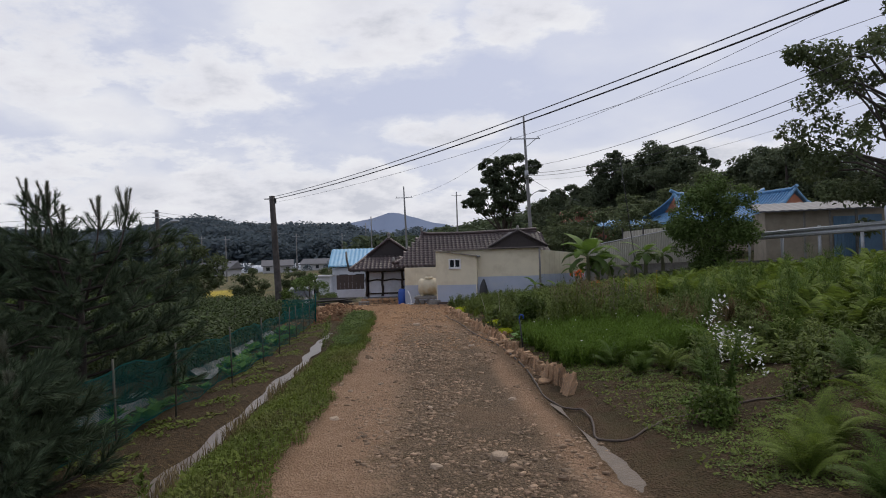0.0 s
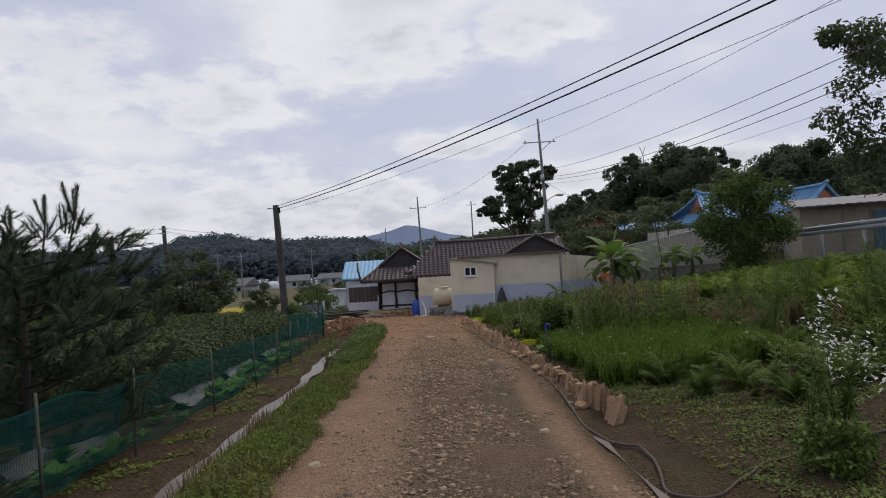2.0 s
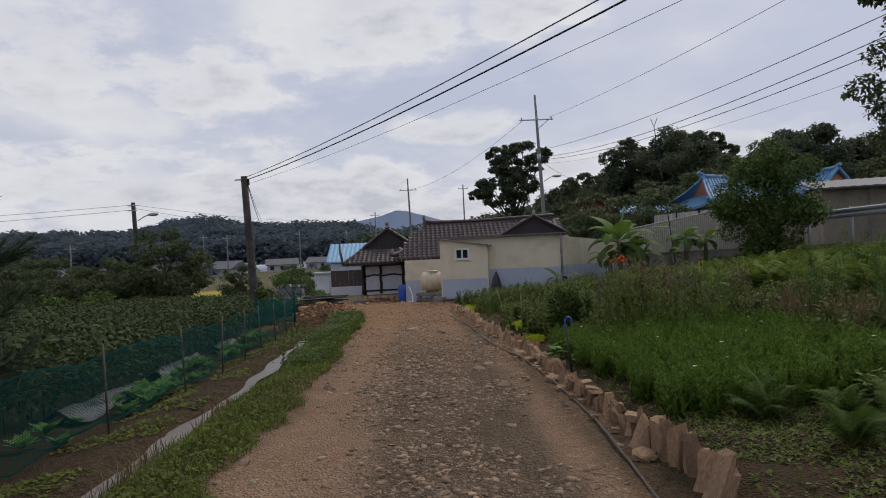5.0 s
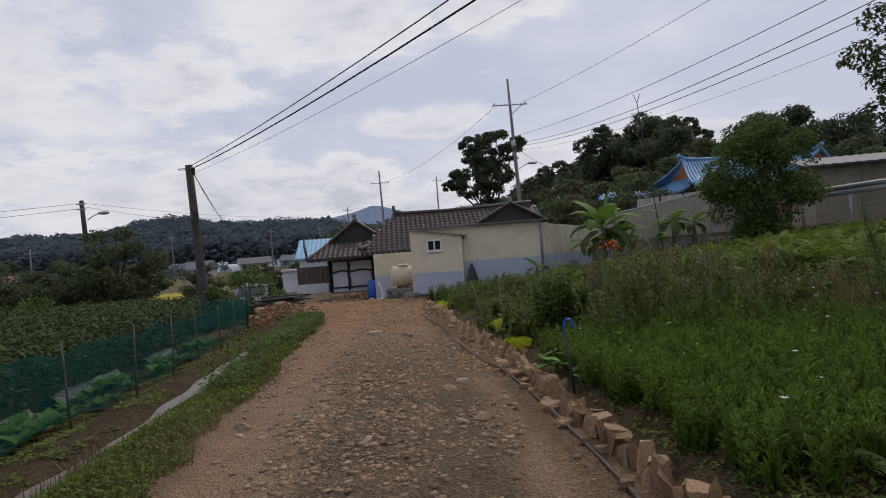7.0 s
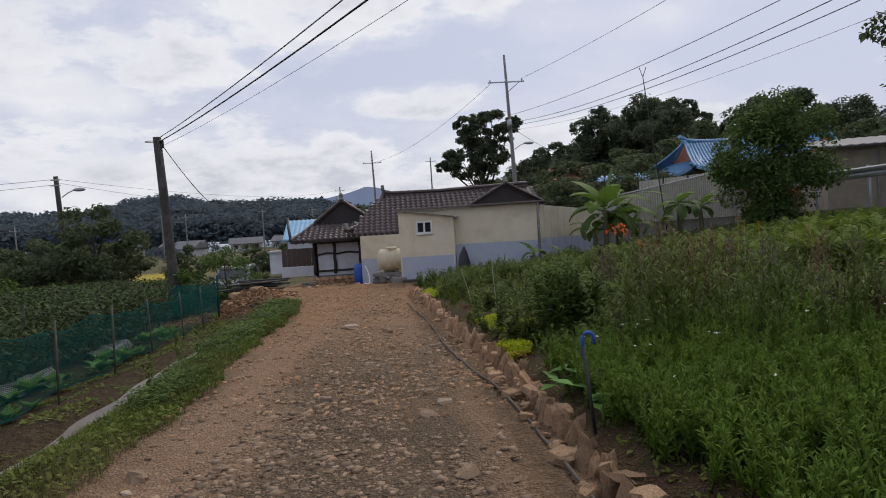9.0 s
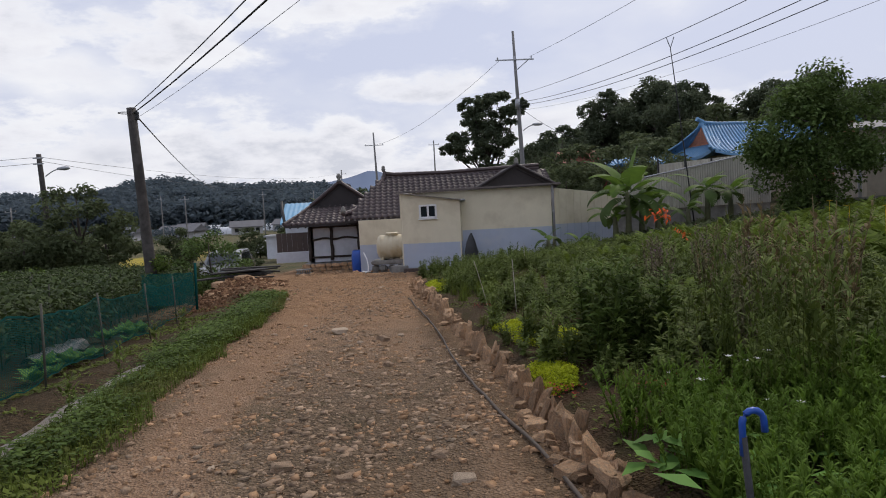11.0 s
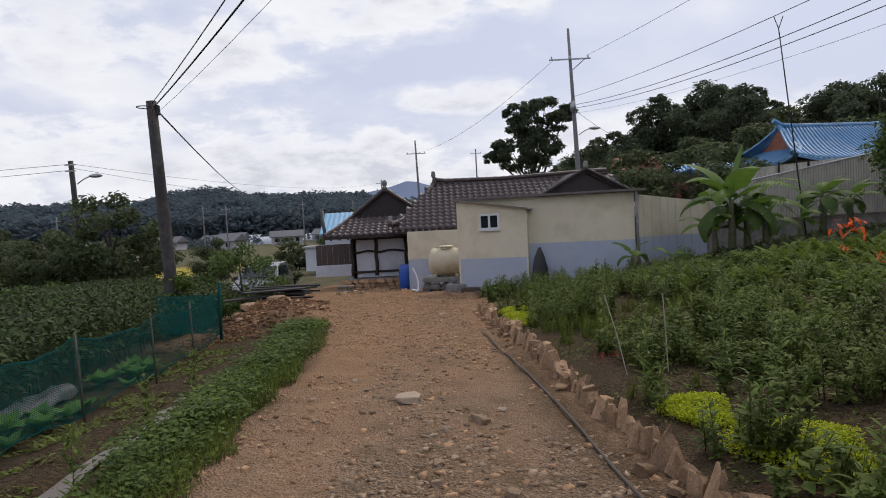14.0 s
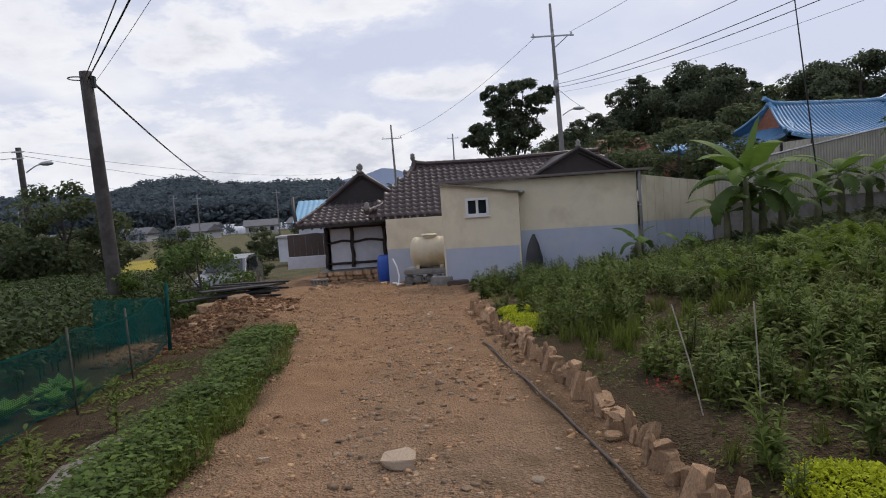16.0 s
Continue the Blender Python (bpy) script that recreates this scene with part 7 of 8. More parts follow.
    for k in range(3):
        r = np.random.default_rng(70 + k)
        out, fl = [], []
        for s in range(16):
            a, q = r.uniform(0, 6.28), r.uniform(0, .2)
            b = np.array((q * math.cos(a), q * math.sin(a), 0))
            tip = b + (r.normal() * .10, r.normal() * .10, r.uniform(.8, 1.15))
            out.append(tube_vf([b, (b + tip) / 2 + r.normal(size=3) * .015, tip], [.005, .004, .002], 4))
            n = 26
            f = r.uniform(.1, .95, n)
            pos = b + (tip - b) * f[:, None]
            out.append(place(T_LONG, pos, r.uniform(0, 6.28, n), r.uniform(.3, 1.2, n), r.uniform(.05, .11, n)))
            n = 26
            f = r.uniform(.72, 1.02, n)
            fl.append(place(T_LEAF, b + (tip - b) * f[:, None], r.uniform(0, 6.28, n), r.uniform(-.2, 1, n), r.uniform(.014, .03, n)))
        reeds.append((stack(out), [("flower_spike", q, bulk) for q in fl]))
    k = 0
    for x, y, s, m, fm in ((3.5, 14.1, .95, REED, REED), (3.9, 14.6, 1.0, REED, PURPLE), (3.3, 13.4, .95, HERB, REED), (3.75, 16.4, .95, REED, PURPLE), (4.2, 15.8, 1.0, REED, PURPLE), (4.5, 16.6, .95, STRAW, REED), (4.9, 15.2, 1.0, REED, PURPLE),
                           (3.6, 12.7, .95, HERB, HERB), (4.3, 13.2, 1.05, HERB, PURPLE), (4.4, 12.4, 1.05, HERB, PURPLE), (5.2, 16.8, .95, STRAW, REED), (4.1, 17.4, .9, REED, PURPLE), (3.0, 13.0, .7, HERB, HERB), (5.4, 14.4, 1.0, STRAW, REED), (3.9, 11.9, .85, HERB, PURPLE), (4.8, 17.6, .9, REED, PURPLE), (3.75, 14.2, 1.2, HERB, STRAW), (3.95, 14.9, 1.25, STRAW, STRAW), (3.6, 14.7, 1.15, HERB, REED), (4.2, 14.3, 1.2, STRAW, REED), (3.3, 12.9, 1.1, HERB, STRAW), (3.65, 12.3, 1.1, HERB, PURPLE), (3.5, 13.5, 1.15, GRASS, STRAW), (3.15, 13.7, .9, HERB, REED), (1.95, 27.6, .62, HERB, PURPLE)):
        body, fl = reeds[k % 3]
        single("tall_stem_clump", body, m, x, y, "clump of tall leafy stems with small purple flower spikes" if fm is PURPLE else "clump of tall thin green and brown stems", "plant", "tall stem clumps", s * .82, parts=[("flower_spike", q[1], fm, "") for q in fl])
        k += 1
    # leafy upright plants
    for x, y, h, s in ((2.72, 14.75, .84, 12), (2.95, 15.05, .78, 11), (2.68, 15.2, .72, 10), (3.1, 14.7, .7, 9), (2.95, 15.45, .6, 7), (3.3, 24.2, .5, 6), (2.9, 19.0, .45, 5), (3.4, 19.6, .5, 6), (4.2, 20.8, .55, 6), (4.9, 22.8, .5, 6), (3.8, 26.0, .6, 7)):
        single("leafy_plant", stem_plant(int(x * 100 + y), h, 60, T_LONG, .15, .1, s, .16, (-.1, .9)), HERB if h < .6 else HEDGEL, x, y, "upright dark green leafy garden plant", "plant", "leafy plants")
    for x, y, s in ((2.5, 21.3, 1.0), (2.9, 21.6, .95), (2.45, 22.3, .75), (2.2, 24.6, .7)):
        single("leafy_bush", stem_plant(int(y * 10), .6, 90, T_LEAF, .075, .22, 9, .2, (-.4, .8)), HERB, x, y, "rounded dark green garden bush with fine leaves", "bush", "garden bushes", s)
    # lime mats of stonecrop
    for x, y, rx, ry in ((2.2, 14.6, .2, .42), (1.72, 22.6, .28, .75), (2.52, 16.0, .34, .5), (2.3, 16.9, .22, .4), (1.8, 23.7, .25, .4)):
        n = 4200
        a, q = U(0, 6.28, n), np.sqrt(U(0, 1, n))
        px, py = q * rx * np.cos(a) * (1 + .2 * np.sin(3 * a)), q * ry * np.sin(a)
        pz = .05 * (1 - q ** 2) + U(0, .05, n) + land(x + px, y + py) - at(x, y)
        V, F = place(T_LEAF, np.stack([px, py, pz], 1), U(0, 6.28, n), U(.1, 1.1, n), U(.016, .032, n))
        o = new("stonecrop_mat", bulk("stonecrop_mat", V, F, LIME))
        o.location = (x, y, at(x, y))
        tagged(o, "low mat of lime-yellow stonecrop behind the edging", "stonecrop", "stonecrop mats")
    # white flowering bush, clipped shrub
    r = np.random.default_rng(91)
    fl = []
    for cx, cy, cz in ((.0, .0, .95), (-.05, .05, .8), (.02, -.05, .7), (.35, .1, .62), (.28, .05, .52), (.4, -.02, .42), (.1, .1, .5)):
        n = 34
        fl.append(place(T_LEAF, np.array((cx, cy, cz)) + r.normal(size=(n, 3)) * (.05, .05, .06), r.uniform(0, 6.28, n), r.uniform(-.3, 1, n), r.uniform(.03, .055, n)))
    o = single("flowering_bush", stem_plant(92, .75, 46, T_LONG, .10, .20, 16, .22, (-.2, .9)), FERND, 3.2, 6.1, "dark bush with white phlox-like flower heads", "bush", parts=(("flower_head", stack(fl), WHITEF, "white flower heads"),))
    o.rotation_euler[2] = .2
    C = r.normal(size=(18, 3))
    C /= np.linalg.norm(C, axis=1)[:, None]
    C = C * (.17, .17, .13) + (0, 0, .17)
    single("clipped_shrub", leaves_in(C, np.full(18, .085), 80, .045), HEDGEL, 2.87, 5.55, "small dense clipped green shrub", "shrub")
    # broad leaves by the cane
    for x, y in ((2.35, 11.95), (2.6, 11.8), (2.5, 12.3), (2.9, 12.1), (2.25, 12.5), (3.1, 11.6)):
        n = 14
        V, F = place(T_LEAF, np.stack([r.normal(size=n) * .09, r.normal(size=n) * .09, r.uniform(.08, .2, n)], 1), np.arange(n) * 2.4, r.uniform(-.3, .4, n), r.uniform(.10, .17, n))
        V[:, :2] *= 1.1
        single("broadleaf_plant", (V, F), CABB, x, y, "low plant with broad bright green leaves", "plant", "broadleaf plants")
    # orange lily, red and yellow flowers
    V, F = stem_plant(95, .95, 40, T_LONG, .11, .03, 1, 0)
    pf = place(T_LONG, np.array((0, 0, .98)) + r.normal(size=(34, 3)) * (.08, .08, .05), r.uniform(0, 6.28, 34), r.uniform(-.9, .6, 34), r.uniform(.10, .16, 34))
    single("orange_lily", (V, F), HERB, 5.1, 19.6, "tall lily with a bright orange flower head", "lily", parts=(("flower_head", pf, ORANGE, "bright orange flower head"),))
    for x, y, h in ((5.6, 19.9, .62), (6.2, 21.5, .55)):
        pf = place(T_LONG, np.array((0, 0, h)) + r.normal(size=(12, 3)) * .03, r.uniform(0, 6.28, 12), r.uniform(-.6, .8, 12), np.full(12, .09))
        single("orange_lily", stem_plant(96, h, 26, T_LONG, .10, .03, 1, 0), HERB, x, y, "smaller lily with an orange flower", "lily", parts=(("flower_head", pf, ORANGE, "orange flower"),))
    for x, y in ((2.22, 18.85), (2.15, 14.1), (2.75, 13.8)):
        n = 60
        single("red_flower_patch", place(T_LEAF, r.normal(size=(n, 3)) * (.09, .09, .015) + (0, 0, .09), r.uniform(0, 6.28, n), r.uniform(0, .6, n), np.full(n, .03)), REDF, x, y, "small patch of dull red flowers", "flower", "red flower patches")
    for x, y in ((5.3, 15.6), (5.6, 16.3), (5.0, 14.7), (5.9, 15.2)):
        V, F = stack([place(T_LEAF, np.zeros((9, 3)) + (0, 0, .95), np.arange(9) * .7, np.full(9, .3), np.full(9, .045)), tube_vf([(0, 0, 0), (.02, 0, .95)], [.003, .002], 4)])
        single("yellow_flower", (V, F), YELLOWF, x, y, "single yellow flower on a tall stem", "flower", "yellow flowers")
    # stakes
    for x, y, h, tx in ((3.94, 25.0, .62, 0), (2.22, 18.27, .74, -.20), (2.55, 18.2, .70, -.03)):
        g = Geo()
        g.tube([(0, 0, -.1), (tx * .5, 0, h * .5), (tx, 0, h)], .0048, 6)
        o = part("garden_stake", g, WSTAKE)
        o.location = (x, y, at(x, y))
        tagged(o, "thin pale garden stake in the bed", "stake", "garden stakes")


build_garden()


def banana(x, y, h, n, seed, label, leaf=1.5, stems=1, spread=.2):
    r = np.random.default_rng(seed)
    b = thing("banana_plant", (x, y, at(x, y)), label, "banana plant", "banana plants")
    for s in range(stems):
        ox, oy = (r.uniform(-spread, spread), r.uniform(-spread, spread)) if stems > 1 else (0, 0)
        hs = h * (1 if s == 0 else r.uniform(.6, .9))
        g = Geo()
        g.tube([(ox, oy, -.1), (ox + .02, oy, hs * .5), (ox, oy, hs)], [.10, .085, .05], 10)
        part("stem", g, BSTEM, b, smooth=True)
        for k in range(n):
            yaw = k * 2.4 + r.uniform(-.3, .3)
            age = k / n                    # 0: the young upright leaf
            L = leaf * r.uniform(.8, 1.1) * (.72 if k == 0 else 1 if age < .8 else .8)
            rise = (1.08 - .75 * age + r.uniform(-.2, .15)) if k or h < 1.3 else 1.45
            bend = (1.0 + 1.4 * age) if k or h < 1.3 else .3
            w = L * .175 if k else L * .13
            m = 18
            V, F = [], []
            px, pz, ang = 0.0, 0.0, rise
            mid = []
            for j in range(m + 1):
                mid.append((px, pz, ang))
                ang -= bend / m * (1.2 if j > 3 else .3)
                px += math.cos(ang) * L / m
                pz += math.sin(ang) * L / m
            for j, (p, z, a) in enumerate(mid):
                f = j / m
                ww = 0 if f < .14 else w * min(1, (f - .14) * 7) * (1 - max(0, f - .55) ** 2 * 4.4)
                tear = 1 - (.28 * r.uniform() if age > .2 else .1 * r.uniform())
                V += [(p, -ww * tear, z - ww * (.10 + .35 * age)), (p, -.012, z + .012), (p, .012, z + .012), (p, ww * tear, z - ww * (.10 + .35 * age))]
            for j in range(m):
                a = 4 * j
                for q in range(3):
                    if q != 1 and age > .15 and r.uniform() < .24 and j > 2:
                        # a torn strip: narrower, leaving a gap
                        o = len(V)
                        A, B_, C_, D_ = (np.array(V[i]) for i in (a + q, a + q + 1, a + q + 5, a + q + 4))
                        V += [tuple(A * .85 + D_ * .15), tuple(D_ * .75 + A * .25)] if q == 0 else [tuple(B_ * .85 + C_ * .15), tuple(C_ * .75 + B_ * .25)]
                        F += [(o, a + q + 1, a + q + 5, o + 1)] if q == 0 else [(a + q, o, o + 1, a + q + 4)]
                    else:
                        F.append((a + q, a + q + 1, a + q + 5, a + q + 4))
            V = np.array(V)
            c, sn = math.cos(yaw), math.sin(yaw)
            V = np.stack([c * V[:, 0] - sn * V[:, 1] + ox, sn * V[:, 0] + c * V[:, 1] + oy, V[:, 2] + hs * (1 - .15 * age)], 1)
            o = new("leaf", bulk("leaf", V, np.array(F), BANANA if age < .6 else BANANAD))
            o.parent = b


banana(7.55, 28.1, 1.45, 13, 1, "large banana plant with torn arching leaves", 1.75, 1)
banana(8.05, 28.4, 1.05, 10, 7, "banana plant with torn arching leaves", 1.55, 1)
banana(7.3, 28.5, .8, 7, 8, "banana plant with dark drooping leaves", 1.15, 1)
banana(8.6, 28.6, .8, 7, 4, "banana plant with dark drooping leaves", 1.15, 1)
banana(10.5, 29.4, 1.2, 10, 2, "banana plant with broad upright leaves by the wall", 1.25, 1)
banana(11.4, 29.7, 1.05, 10, 5, "banana plant by the corrugated wall", 1.15, 1)
banana(9.8, 29.2, .7, 6, 9, "banana plant with dark drooping leaves", 1.0, 1)
banana(5.35, 28.75, .55, 5, 3, "small young banana plant before the panel wall", .85)
banana(6.2, 28.4, .3, 4, 6, "small young banana plant before the panel wall", .7)


# ---- edging, hose, cane, stones ----
def rock_mesh(seed, material, name="stone", jag=.085):
    r = np.random.default_rng(seed)
    bm = bmesh.new()
    bmesh.ops.create_cube(bm, size=1)
    bmesh.ops.bevel(bm, geom=bm.edges[:], offset=r.uniform(.10, .2), segments=1, affect="EDGES")
    sx, sy, taper = r.normal() * .22, r.normal() * .30, r.uniform(.05, .45)
    for v in bm.verts:
        v.co += Vector(r.normal(size=3) * jag)
        f = v.co.z + .5
        v.co.x *= 1 - taper * .6 * f
        v.co.y *= 1 - taper * f
        v.co.z += f * (sx * v.co.x + sy * v.co.y)
    me = bpy.data.meshes.new(name)
    bm.to_mesh(me)
    bm.free()
    me.materials.append(material)
    return me


def build_edging():
    e = thing("garden_edging", (2, 14, 0), "row of upright tan stones edging the garden bed", "edging")
    kinds = [rock_mesh(k, STONE, jag=.10) for k in range(16)]

    def lay(x, y, z, turn_, size):
        o = new("stone", kinds[random.randrange(16)])
        o.parent = e
        o.matrix_basis = pose(x - 2, y - 14, z, *turn_) @ Matrix.Diagonal((*size, 1))
    y = 7.7
    while y < 25.2:
        w = random.uniform(.05, .15)
        x = float(road_right(y)) + random.uniform(-.035, .035)
        h = random.choice((.08, .10, .12, .14, .16, .19)) * random.uniform(.85, 1.1)
        if y < 8.6:
            h = random.uniform(.2, .29)
        if 9 < y < 13:
            h *= .8
        z = at(x - .08, y)
        lay(x, y + w / 2, z + h * .36, (random.uniform(-15, 15), random.uniform(-10, 24), random.uniform(-35, 35)), (random.uniform(.05, .11), w * 1.12, h * 1.25))
        if y > 9 and random.random() < .16:      # a slab laid on top
            lay(x + .02, y + w, z + h * .9, (random.uniform(-8, 8), random.uniform(-8, 12), random.uniform(-20, 20)), (.13, random.uniform(.14, .26), .045))
        if random.random() < (.55 if 11 < y < 13.6 else .2):     # a second stone lying in front
            q = random.uniform(.05, .12)
            lay(x - .13, y, at(x - .15, y) + .025, (0, random.uniform(-8, 8), random.uniform(-60, 60)), (q * 1.2, q, q * .5))
        y += w * .95 + (random.uniform(.02, .06) if random.random() < .12 else 0)


build_edging()


def build_hose():
    g = Geo()
    pts = [(1.12, 22.3), (1.25, 20.6), (1.40, 18.8), (1.5, 17.2), (1.52, 15.6), (1.66, 14.2), (1.86, 12.6), (1.88, 10.7), (1.92, 9.6), (1.86, 8.4), (1.82, 7.7), (1.95, 7.15), (2.09, 6.75), (2.02, 6.2), (1.92, 5.85), (2.06, 5.55), (2.3, 5.62), (2.6, 5.9), (2.95, 6.05), (3.4, 6.1), (4.2, 6.3), (5.2, 6.9)]
    fine = []
    for a, b in zip(pts, pts[1:]):
        for k in range(6):
            f = k / 6
            fine.append((a[0] + (b[0] - a[0]) * f, a[1] + (b[1] - a[1]) * f))
    fine = np.array(fine)
    sm = np.stack([np.convolve(np.pad(fine[:, i], 3, "edge"), np.ones(7) / 7, "valid") for i in (0, 1)], 1)
    g.tube([(x, y, at(x, y) + .016 + .008 * math.sin(y * 3)) for x, y in sm], .011, 8)
    tagged(part("garden_hose", g, HOSE, smooth=True), "dull brown hose snaking along the track edge", "hose")
    c = thing("walking_cane", (2.17, 11.55, at(2.17, 11.55)), "black cane with blue hooked handle stuck in the soil", "cane")
    g = Geo()
    g.tube([(0, 0, -.1), (-.05, .02, .52)], .012, 8)
    part("shaft", g, BLACKP, c, smooth=True)
    g = Geo()
    g.tube([(-.05, .02, .46), (-.052, .02, .56)] + [(-.052 + .035 - .035 * math.cos(a), .02, .56 + .04 * math.sin(a)) for a in np.linspace(.1, 3.1, 9)] + [(.02, .02, .53)], .011, 8)
    part("handle", g, BLUEP, c, "blue plastic hooked handle", smooth=True)


build_hose()


def build_stones():
    # road metal: many small flat stones
    n = 66000
    y = 2.2 + 27 * U(0, 1, n) ** 1.35
    x = U(-1.0, 2.0, n)
    w = fbm(x / .7, y / 1.6, 3, 95) + .25 - .42 * np.abs(x - .45)
    k = (x > road_left(y) - .05) & (x < road_right(y) - .1) & (w > U(-.25, .35, n)) & (U(0, 1, n) > .75 * smooth(14.5, 19, y)) & ~((np.abs(x + .42 + .1 * np.sin(y / 3)) < .2) & (U(0, 1, n) < .8))
    x, y = x[k], y[k]
    n = len(x)
    C = np.array([(a, b, c) for a in (-.5, .5) for b in (-.5, .5) for c in (-.5, .5)])
    CF = np.array([(0, 1, 3), (0, 3, 2), (4, 6, 7), (4, 7, 5), (0, 4, 5), (0, 5, 1), (2, 3, 7), (2, 7, 6), (1, 5, 7), (1, 7, 3)])
    s = .009 + .034 * U(0, 1, n) ** 5
    P = C[None] * np.stack([s * U(.8, 1.6, n), s * U(.8, 1.4, n), s * U(.25, .5, n)], 1)[:, None] + rng.normal(size=(n, 8, 3)) * (s * .13)[:, None, None]
    a = U(0, 6.28, n)
    c, sn = np.cos(a)[:, None], np.sin(a)[:, None]
    P = np.stack([c * P[..., 0] - sn * P[..., 1], sn * P[..., 0] + c * P[..., 1], P[..., 2]], -1) + np.stack([x, y, land(x, y) + s * .08], 1)[:, None]
    F = CF[None] + (np.arange(n) * 8)[:, None, None]
    stuff("road_gravel", P.reshape(-1, 3), F.reshape(-1, 3), PEBBLE, "small flat brown stones on the track", "gravel")
    # crumbs over the far stretch, and clods of dug soil beside the track
    def crumbs(x, y, s, material, name, label, category, lift=.1):
        n = len(x)
        P = C[None] * np.stack([s * U(.8, 1.6, n), s * U(.8, 1.4, n), s * U(.35, .7, n)], 1)[:, None] + rng.normal(size=(n, 8, 3)) * (s * .16)[:, None, None]
        a = U(0, 6.28, n)
        c, sn = np.cos(a)[:, None], np.sin(a)[:, None]
        P = np.stack([c * P[..., 0] - sn * P[..., 1], sn * P[..., 0] + c * P[..., 1], P[..., 2]], -1) + np.stack([x, y, land(x, y) + s * lift], 1)[:, None]
        F = CF[None] + (np.arange(n) * 8)[:, None, None]
        stuff(name, P.reshape(-1, 3), F.reshape(-1, 3), material, label, category)
    n = 30000
    x, y = U(-2.6, 2.0, n), U(12.5, 34, n)
    k = (x > road_left(y)) & (x < road_right(y) - .05) & (fbm(x / .5, y / .9, 3, 97) > U(-.35, .3, n))
    x, y = x[k], y[k]
    crumbs(x, y, .008 + .03 * U(0, 1, len(x)) ** 4, mat("tan_crumb", (.42, .27, .16), (.27, .16, .09), .95, 20, .3, island=.4, spec=.1), "road_crumbs", "fine tan crumbs of earth and grit on the track", "grit")
    n = 5200
    x, y = -3.3 + .72 * rng.normal(size=n), U(24.2, 29.0, n)
    k = (x < road_left(y) - .05 + .5 * (y > 26)) & (x > -5)
    x, y = x[k], y[k]
    crumbs(x, y, .012 + .06 * U(0, 1, len(x)) ** 3.5, mat("red_brown_clod", (.21, .115, .065), (.14, .078, .045), .95, 12, .6, island=.35, spec=.1), "soil_clods", "red-brown clods of dug soil beside the track", "soil", .15)
    kinds = [rock_mesh(50 + k, PEBBLE) for k in range(6)]
    spots = [(-.55, 11.7, .12), (1.36, 11.2, .10), (.38, 13.2, .09), (.74, 13.0, .08), (.81, 17.3, .12), (1.2, 12.6, .1), (1.0, 5.2, .13), (.5, 5.0, .07), (1.35, 12.9, .09), (1.25, 13.3, .08), (.9, 15.9, .08), (.5, 16.4, .07)]
    pale = [rock_mesh(90 + k, mat('pale_track_stone', (.50, .39, .28), (.40, .30, .21), .9, 14, .5, objvar=.2)) for k in range(3)]
    o = new('track_stone', pale[0])
    o.matrix_world = pose(.24, 18.05, at(.24, 18.05) + .03, 0, 0, 8) @ Matrix.Diagonal((.21, .24, .055, 1))
    tagged(o, 'pale squared stone standing proud of the track', 'stone', 'track stones')
    kinds += pale
    for k in range(60):
        yy = random.uniform(3.5, 26)
        spots.append((random.uniform(float(road_left(yy)) + .1, float(road_right(yy)) - .25), yy, random.uniform(.035, .07)))
    for k, (x, y, s) in enumerate(spots):
        o = new("track_stone", kinds[k % 9])
        o.matrix_world = pose(x, y, at(x, y) + s * .12, random.uniform(-8, 8), random.uniform(-8, 8), random.uniform(0, 360)) @ Matrix.Diagonal((s * 1.3, s, s * .55, 1))
        tagged(o, "flat pale stone bedded in the track", "stone", "track stones")
    # rubble mound with boards
    kinds = [rock_mesh(70 + k, STONE) for k in range(5)]
    for k in range(28):
        x, y = -3.2 + random.gauss(0, .75), 26.9 + random.gauss(0, .9)
        if x > -1.9:
            continue
        s = random.uniform(.05, .15)
        o = new("rubble_stone", kinds[k % 5])
        o.matrix_world = pose(x, y, at(x, y) + s * .15, random.uniform(-20, 20), random.uniform(-20, 20), random.uniform(0, 360)) @ Matrix.Diagonal((s * 1.4, s, s * .6, 1))
        tagged(o, "broken tan stone on the rubble mound", "stone", "rubble stones")
    for x, y, s in ((-3.75, 27.2, .3), (-3.2, 27.35, .28), (-4.1, 27.4, .25)):
        o = new("rubble_stone", kinds[2])
        o.matrix_world = pose(x, y, at(x, y) + .05, 0, 0, random.uniform(0, 90)) @ Matrix.Diagonal((s * 1.4, s, s * .6, 1))
        tagged(o, "pale slab on the rubble mound", "stone", "rubble stones")
    for k in range(11):
        g = Geo()
        L = random.uniform(1.2, 2.0)
        g.box((0, 0, 0), (L, random.uniform(.12, .22), .035))
        o = part("old_board", g, SLATE, bevel=.006)
        x, y = -3.35 + random.uniform(-.25, .25), 28.1 + random.uniform(-.35, .35)
        o.matrix_world = pose(x, y, at(-3.35, 28.1) + .10 + .028 * k, random.uniform(-3, 3), random.uniform(-4, 4), random.uniform(-14, 20))
        tagged(o, "dark weathered board in a stack on rubble", "board", "stacked boards")
    # clods at the foot of the house
    for k in range(30):
        x, y = random.uniform(-2.6, 1.1), random.uniform(31.5, 34.8)
        if -.2 < x and y > 33:
            continue
        s = random.uniform(.05, .16)
        o = new("rubble_stone", kinds[k % 5])
        o.matrix_world = pose(x, y, at(x, y) + s * .15, 0, 0, random.uniform(0, 360)) @ Matrix.Diagonal((s * 1.3, s, s * .6, 1))
        tagged(o, "loose stone in the earth yard", "stone", "yard stones")
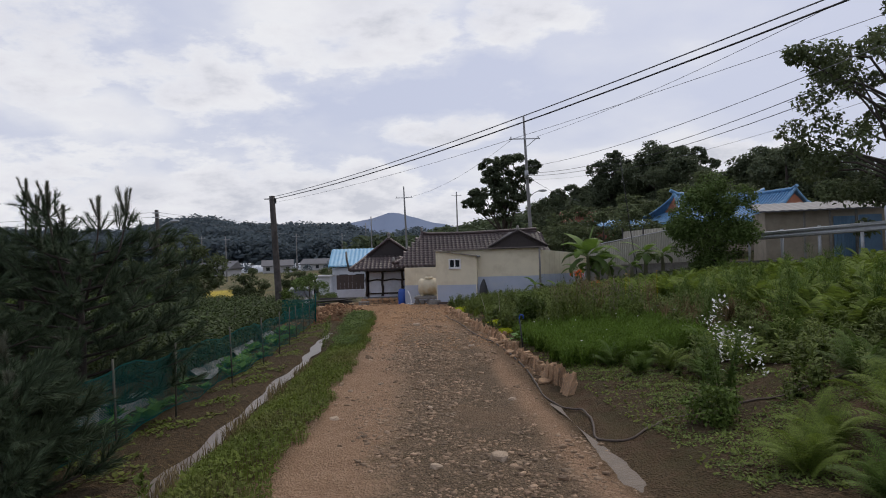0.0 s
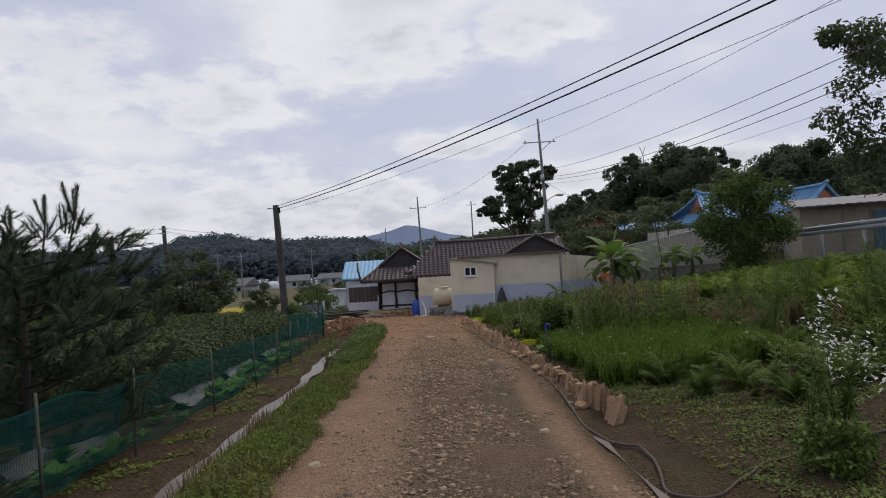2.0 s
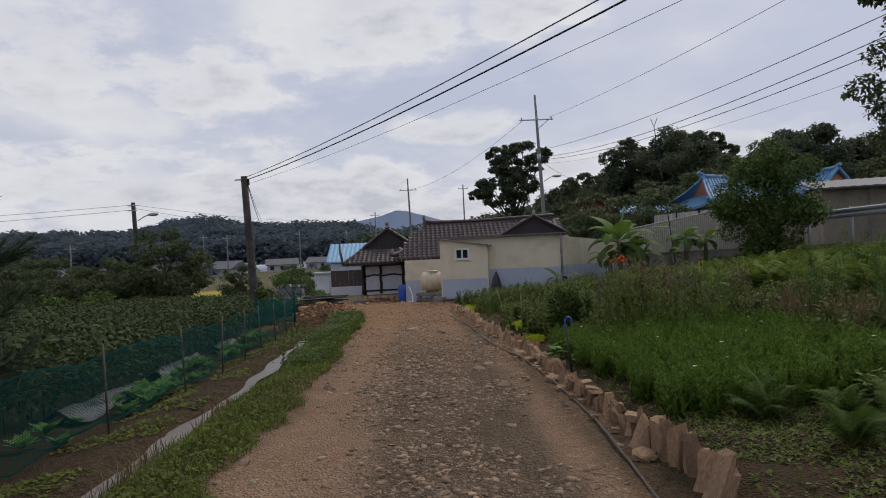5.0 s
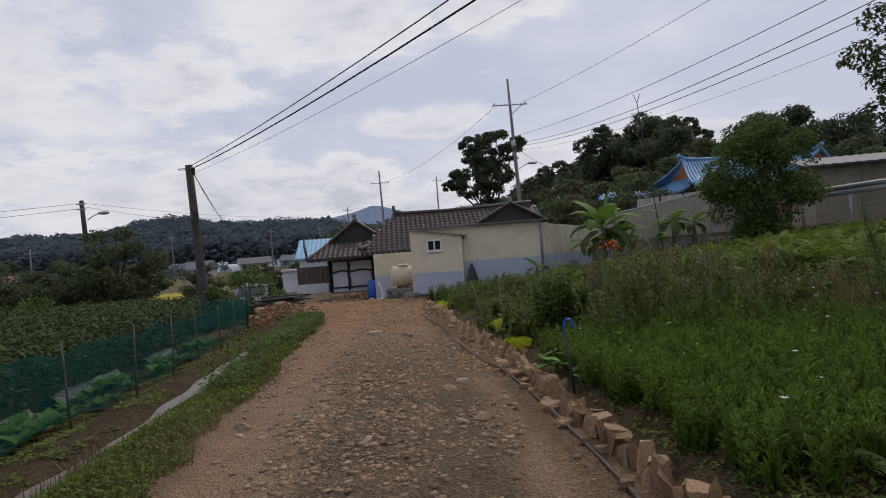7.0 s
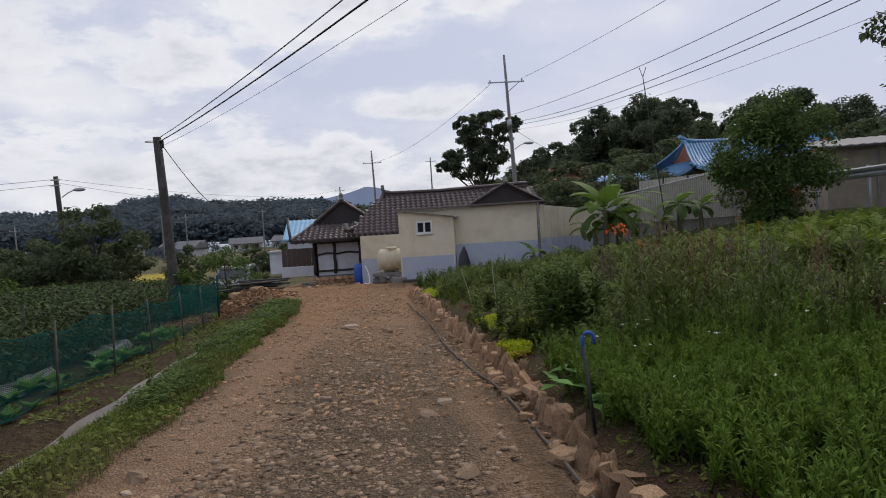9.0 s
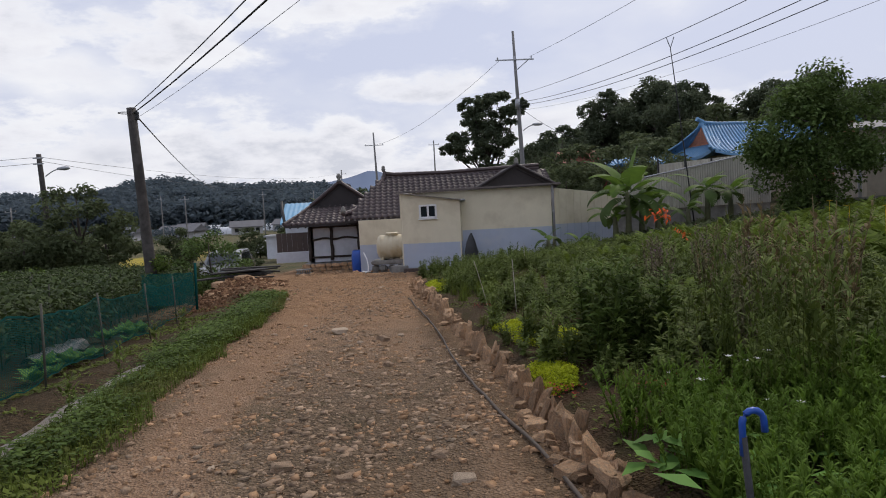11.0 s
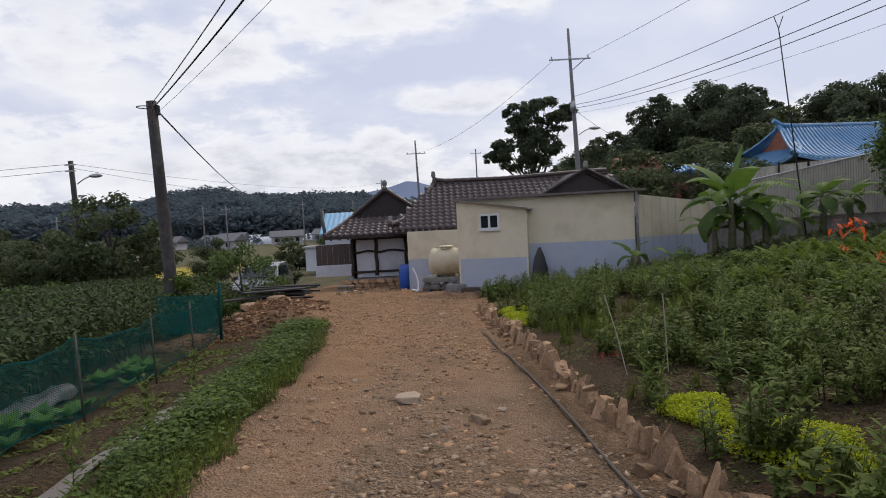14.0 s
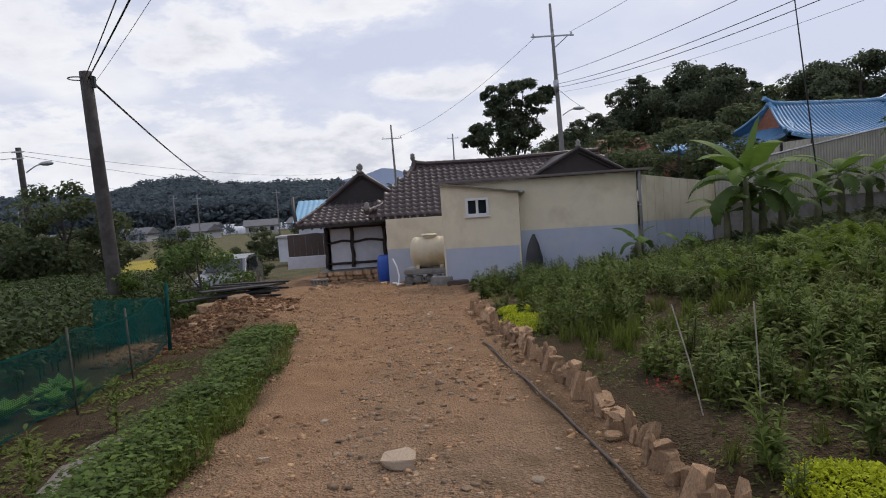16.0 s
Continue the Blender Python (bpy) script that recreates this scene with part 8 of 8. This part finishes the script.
    b = thing("hollow_block", (-2.68, 34.3, at(-2.7, 34.3)), "hollow concrete block lying in the yard", "block")
    for k in range(6):
        g = Geo()
        g.box((-.225 + k * .09, 0, .12), (.03, .2, .1))
        part("web", g, CONC, b)
    for z in (.05, .19):
        g = Geo()
        g.box((0, 0, z), (.56, .22, .04))
        part("face", g, CONC, b, bevel=.004)


build_stones()


# ---- vehicles ----
def car(place_, rz, paint, label, s=1.0):
    c = thing("car", place_, label, "car", rz=rz)
    prof = [(-2.1, .32), (-2.12, .62), (-2.02, .86), (-1.05, 1.0), (-.45, 1.46), (.2, 1.56), (1.35, 1.54), (1.95, 1.1), (2.1, .95), (2.12, .4), (2.05, .3)]
    W = .88
    g = Geo()
    rows = []
    for y, k in ((-W, .93), (-W * .97, 1.0), (W * .97, 1.0), (W, .93)):
        row = []
        for x, z in prof:
            yy = y * (1 - .16 * max(0, (z - .9) / .66))
            row.append((x * s * (1 if abs(y) < W else .985), yy * s, z * s * (1 if abs(y) < W else .985)))
        rows.append(row)
    g.sheet(rows)
    for r in (rows[0][::-1], rows[-1]):
        g.add(r, [tuple(range(len(r)))])
    part("body", g, paint, c)
    for name, pts in (("windscreen", [(-1.0, -.72, 1.03), (-1.0, .72, 1.03), (-.47, .62, 1.44), (-.47, -.62, 1.44)]), ("rear_window", [(1.9, .66, 1.14), (1.9, -.66, 1.14), (1.42, -.6, 1.5), (1.42, .6, 1.5)])):
        g = Geo()
        n = (-.03, .02) if name == "windscreen" else (.03, .02)
        g.add([((p[0] + n[0]) * s, p[1] * s, (p[2] + n[1]) * s) for p in pts], [(0, 1, 2, 3)])
        part(name, g, GLASS, c)
    for y in (-1, 1):
        for xa, xb in ((-.75, .2), (.26, 1.15)):
            g = Geo()
            g.add([(xa * s, y * .885 * s, 1.0 * s), (xb * s, y * .885 * s, 1.0 * s), ((xb - .05) * s, y * .80 * s, 1.42 * s), ((xa + .35 if xa < 0 else xa) * s, y * .80 * s, 1.42 * s)], [(0, 1, 2, 3) if y < 0 else (3, 2, 1, 0)])
            part("side_window", g, GLASS, c)
        g = Geo()
        g.box((-.72 * s, y * .98 * s, 1.04 * s), (.12 * s, .2 * s, .14 * s))
        part("mirror", g, BLACKP, c, bevel=.02)
        g = Geo()
        g.box((-2.07 * s, y * .62 * s, .74 * s), (.1 * s, .34 * s, .14 * s))
        part("headlight", g, WHITEPVC, c, bevel=.02)
        for x in (-1.35, 1.3):
            w = part("wheel", Geo(), TYRE, c)
            g = Geo()
            g.tube([(x * s, y * .70 * s, .32 * s), (x * s, y * .89 * s, .32 * s)], .32 * s, 18)
            part("tyre", g, TYRE, w, smooth=False)
            g = Geo()
            g.tube([(x * s, y * .88 * s, .32 * s), (x * s, y * .90 * s, .32 * s)], .2 * s, 14)
            part("rim", g, STEEL, w)
    g = Geo()
    g.box((-2.11 * s, 0, .5 * s), (.06 * s, 1.3 * s, .16 * s))
    part("grille", g, BLACKP, c, bevel=.01)


car((-6.75, 39.2, float(land(-6.75, 39.2)) - .04), 92, CARP, "silver car parked behind the bush on bare earth", .94)
car((-14.0, 84.0, float(land(-14.0, 84.0)) + .02), 75, CARW, "white car parked near the blue-roofed house")
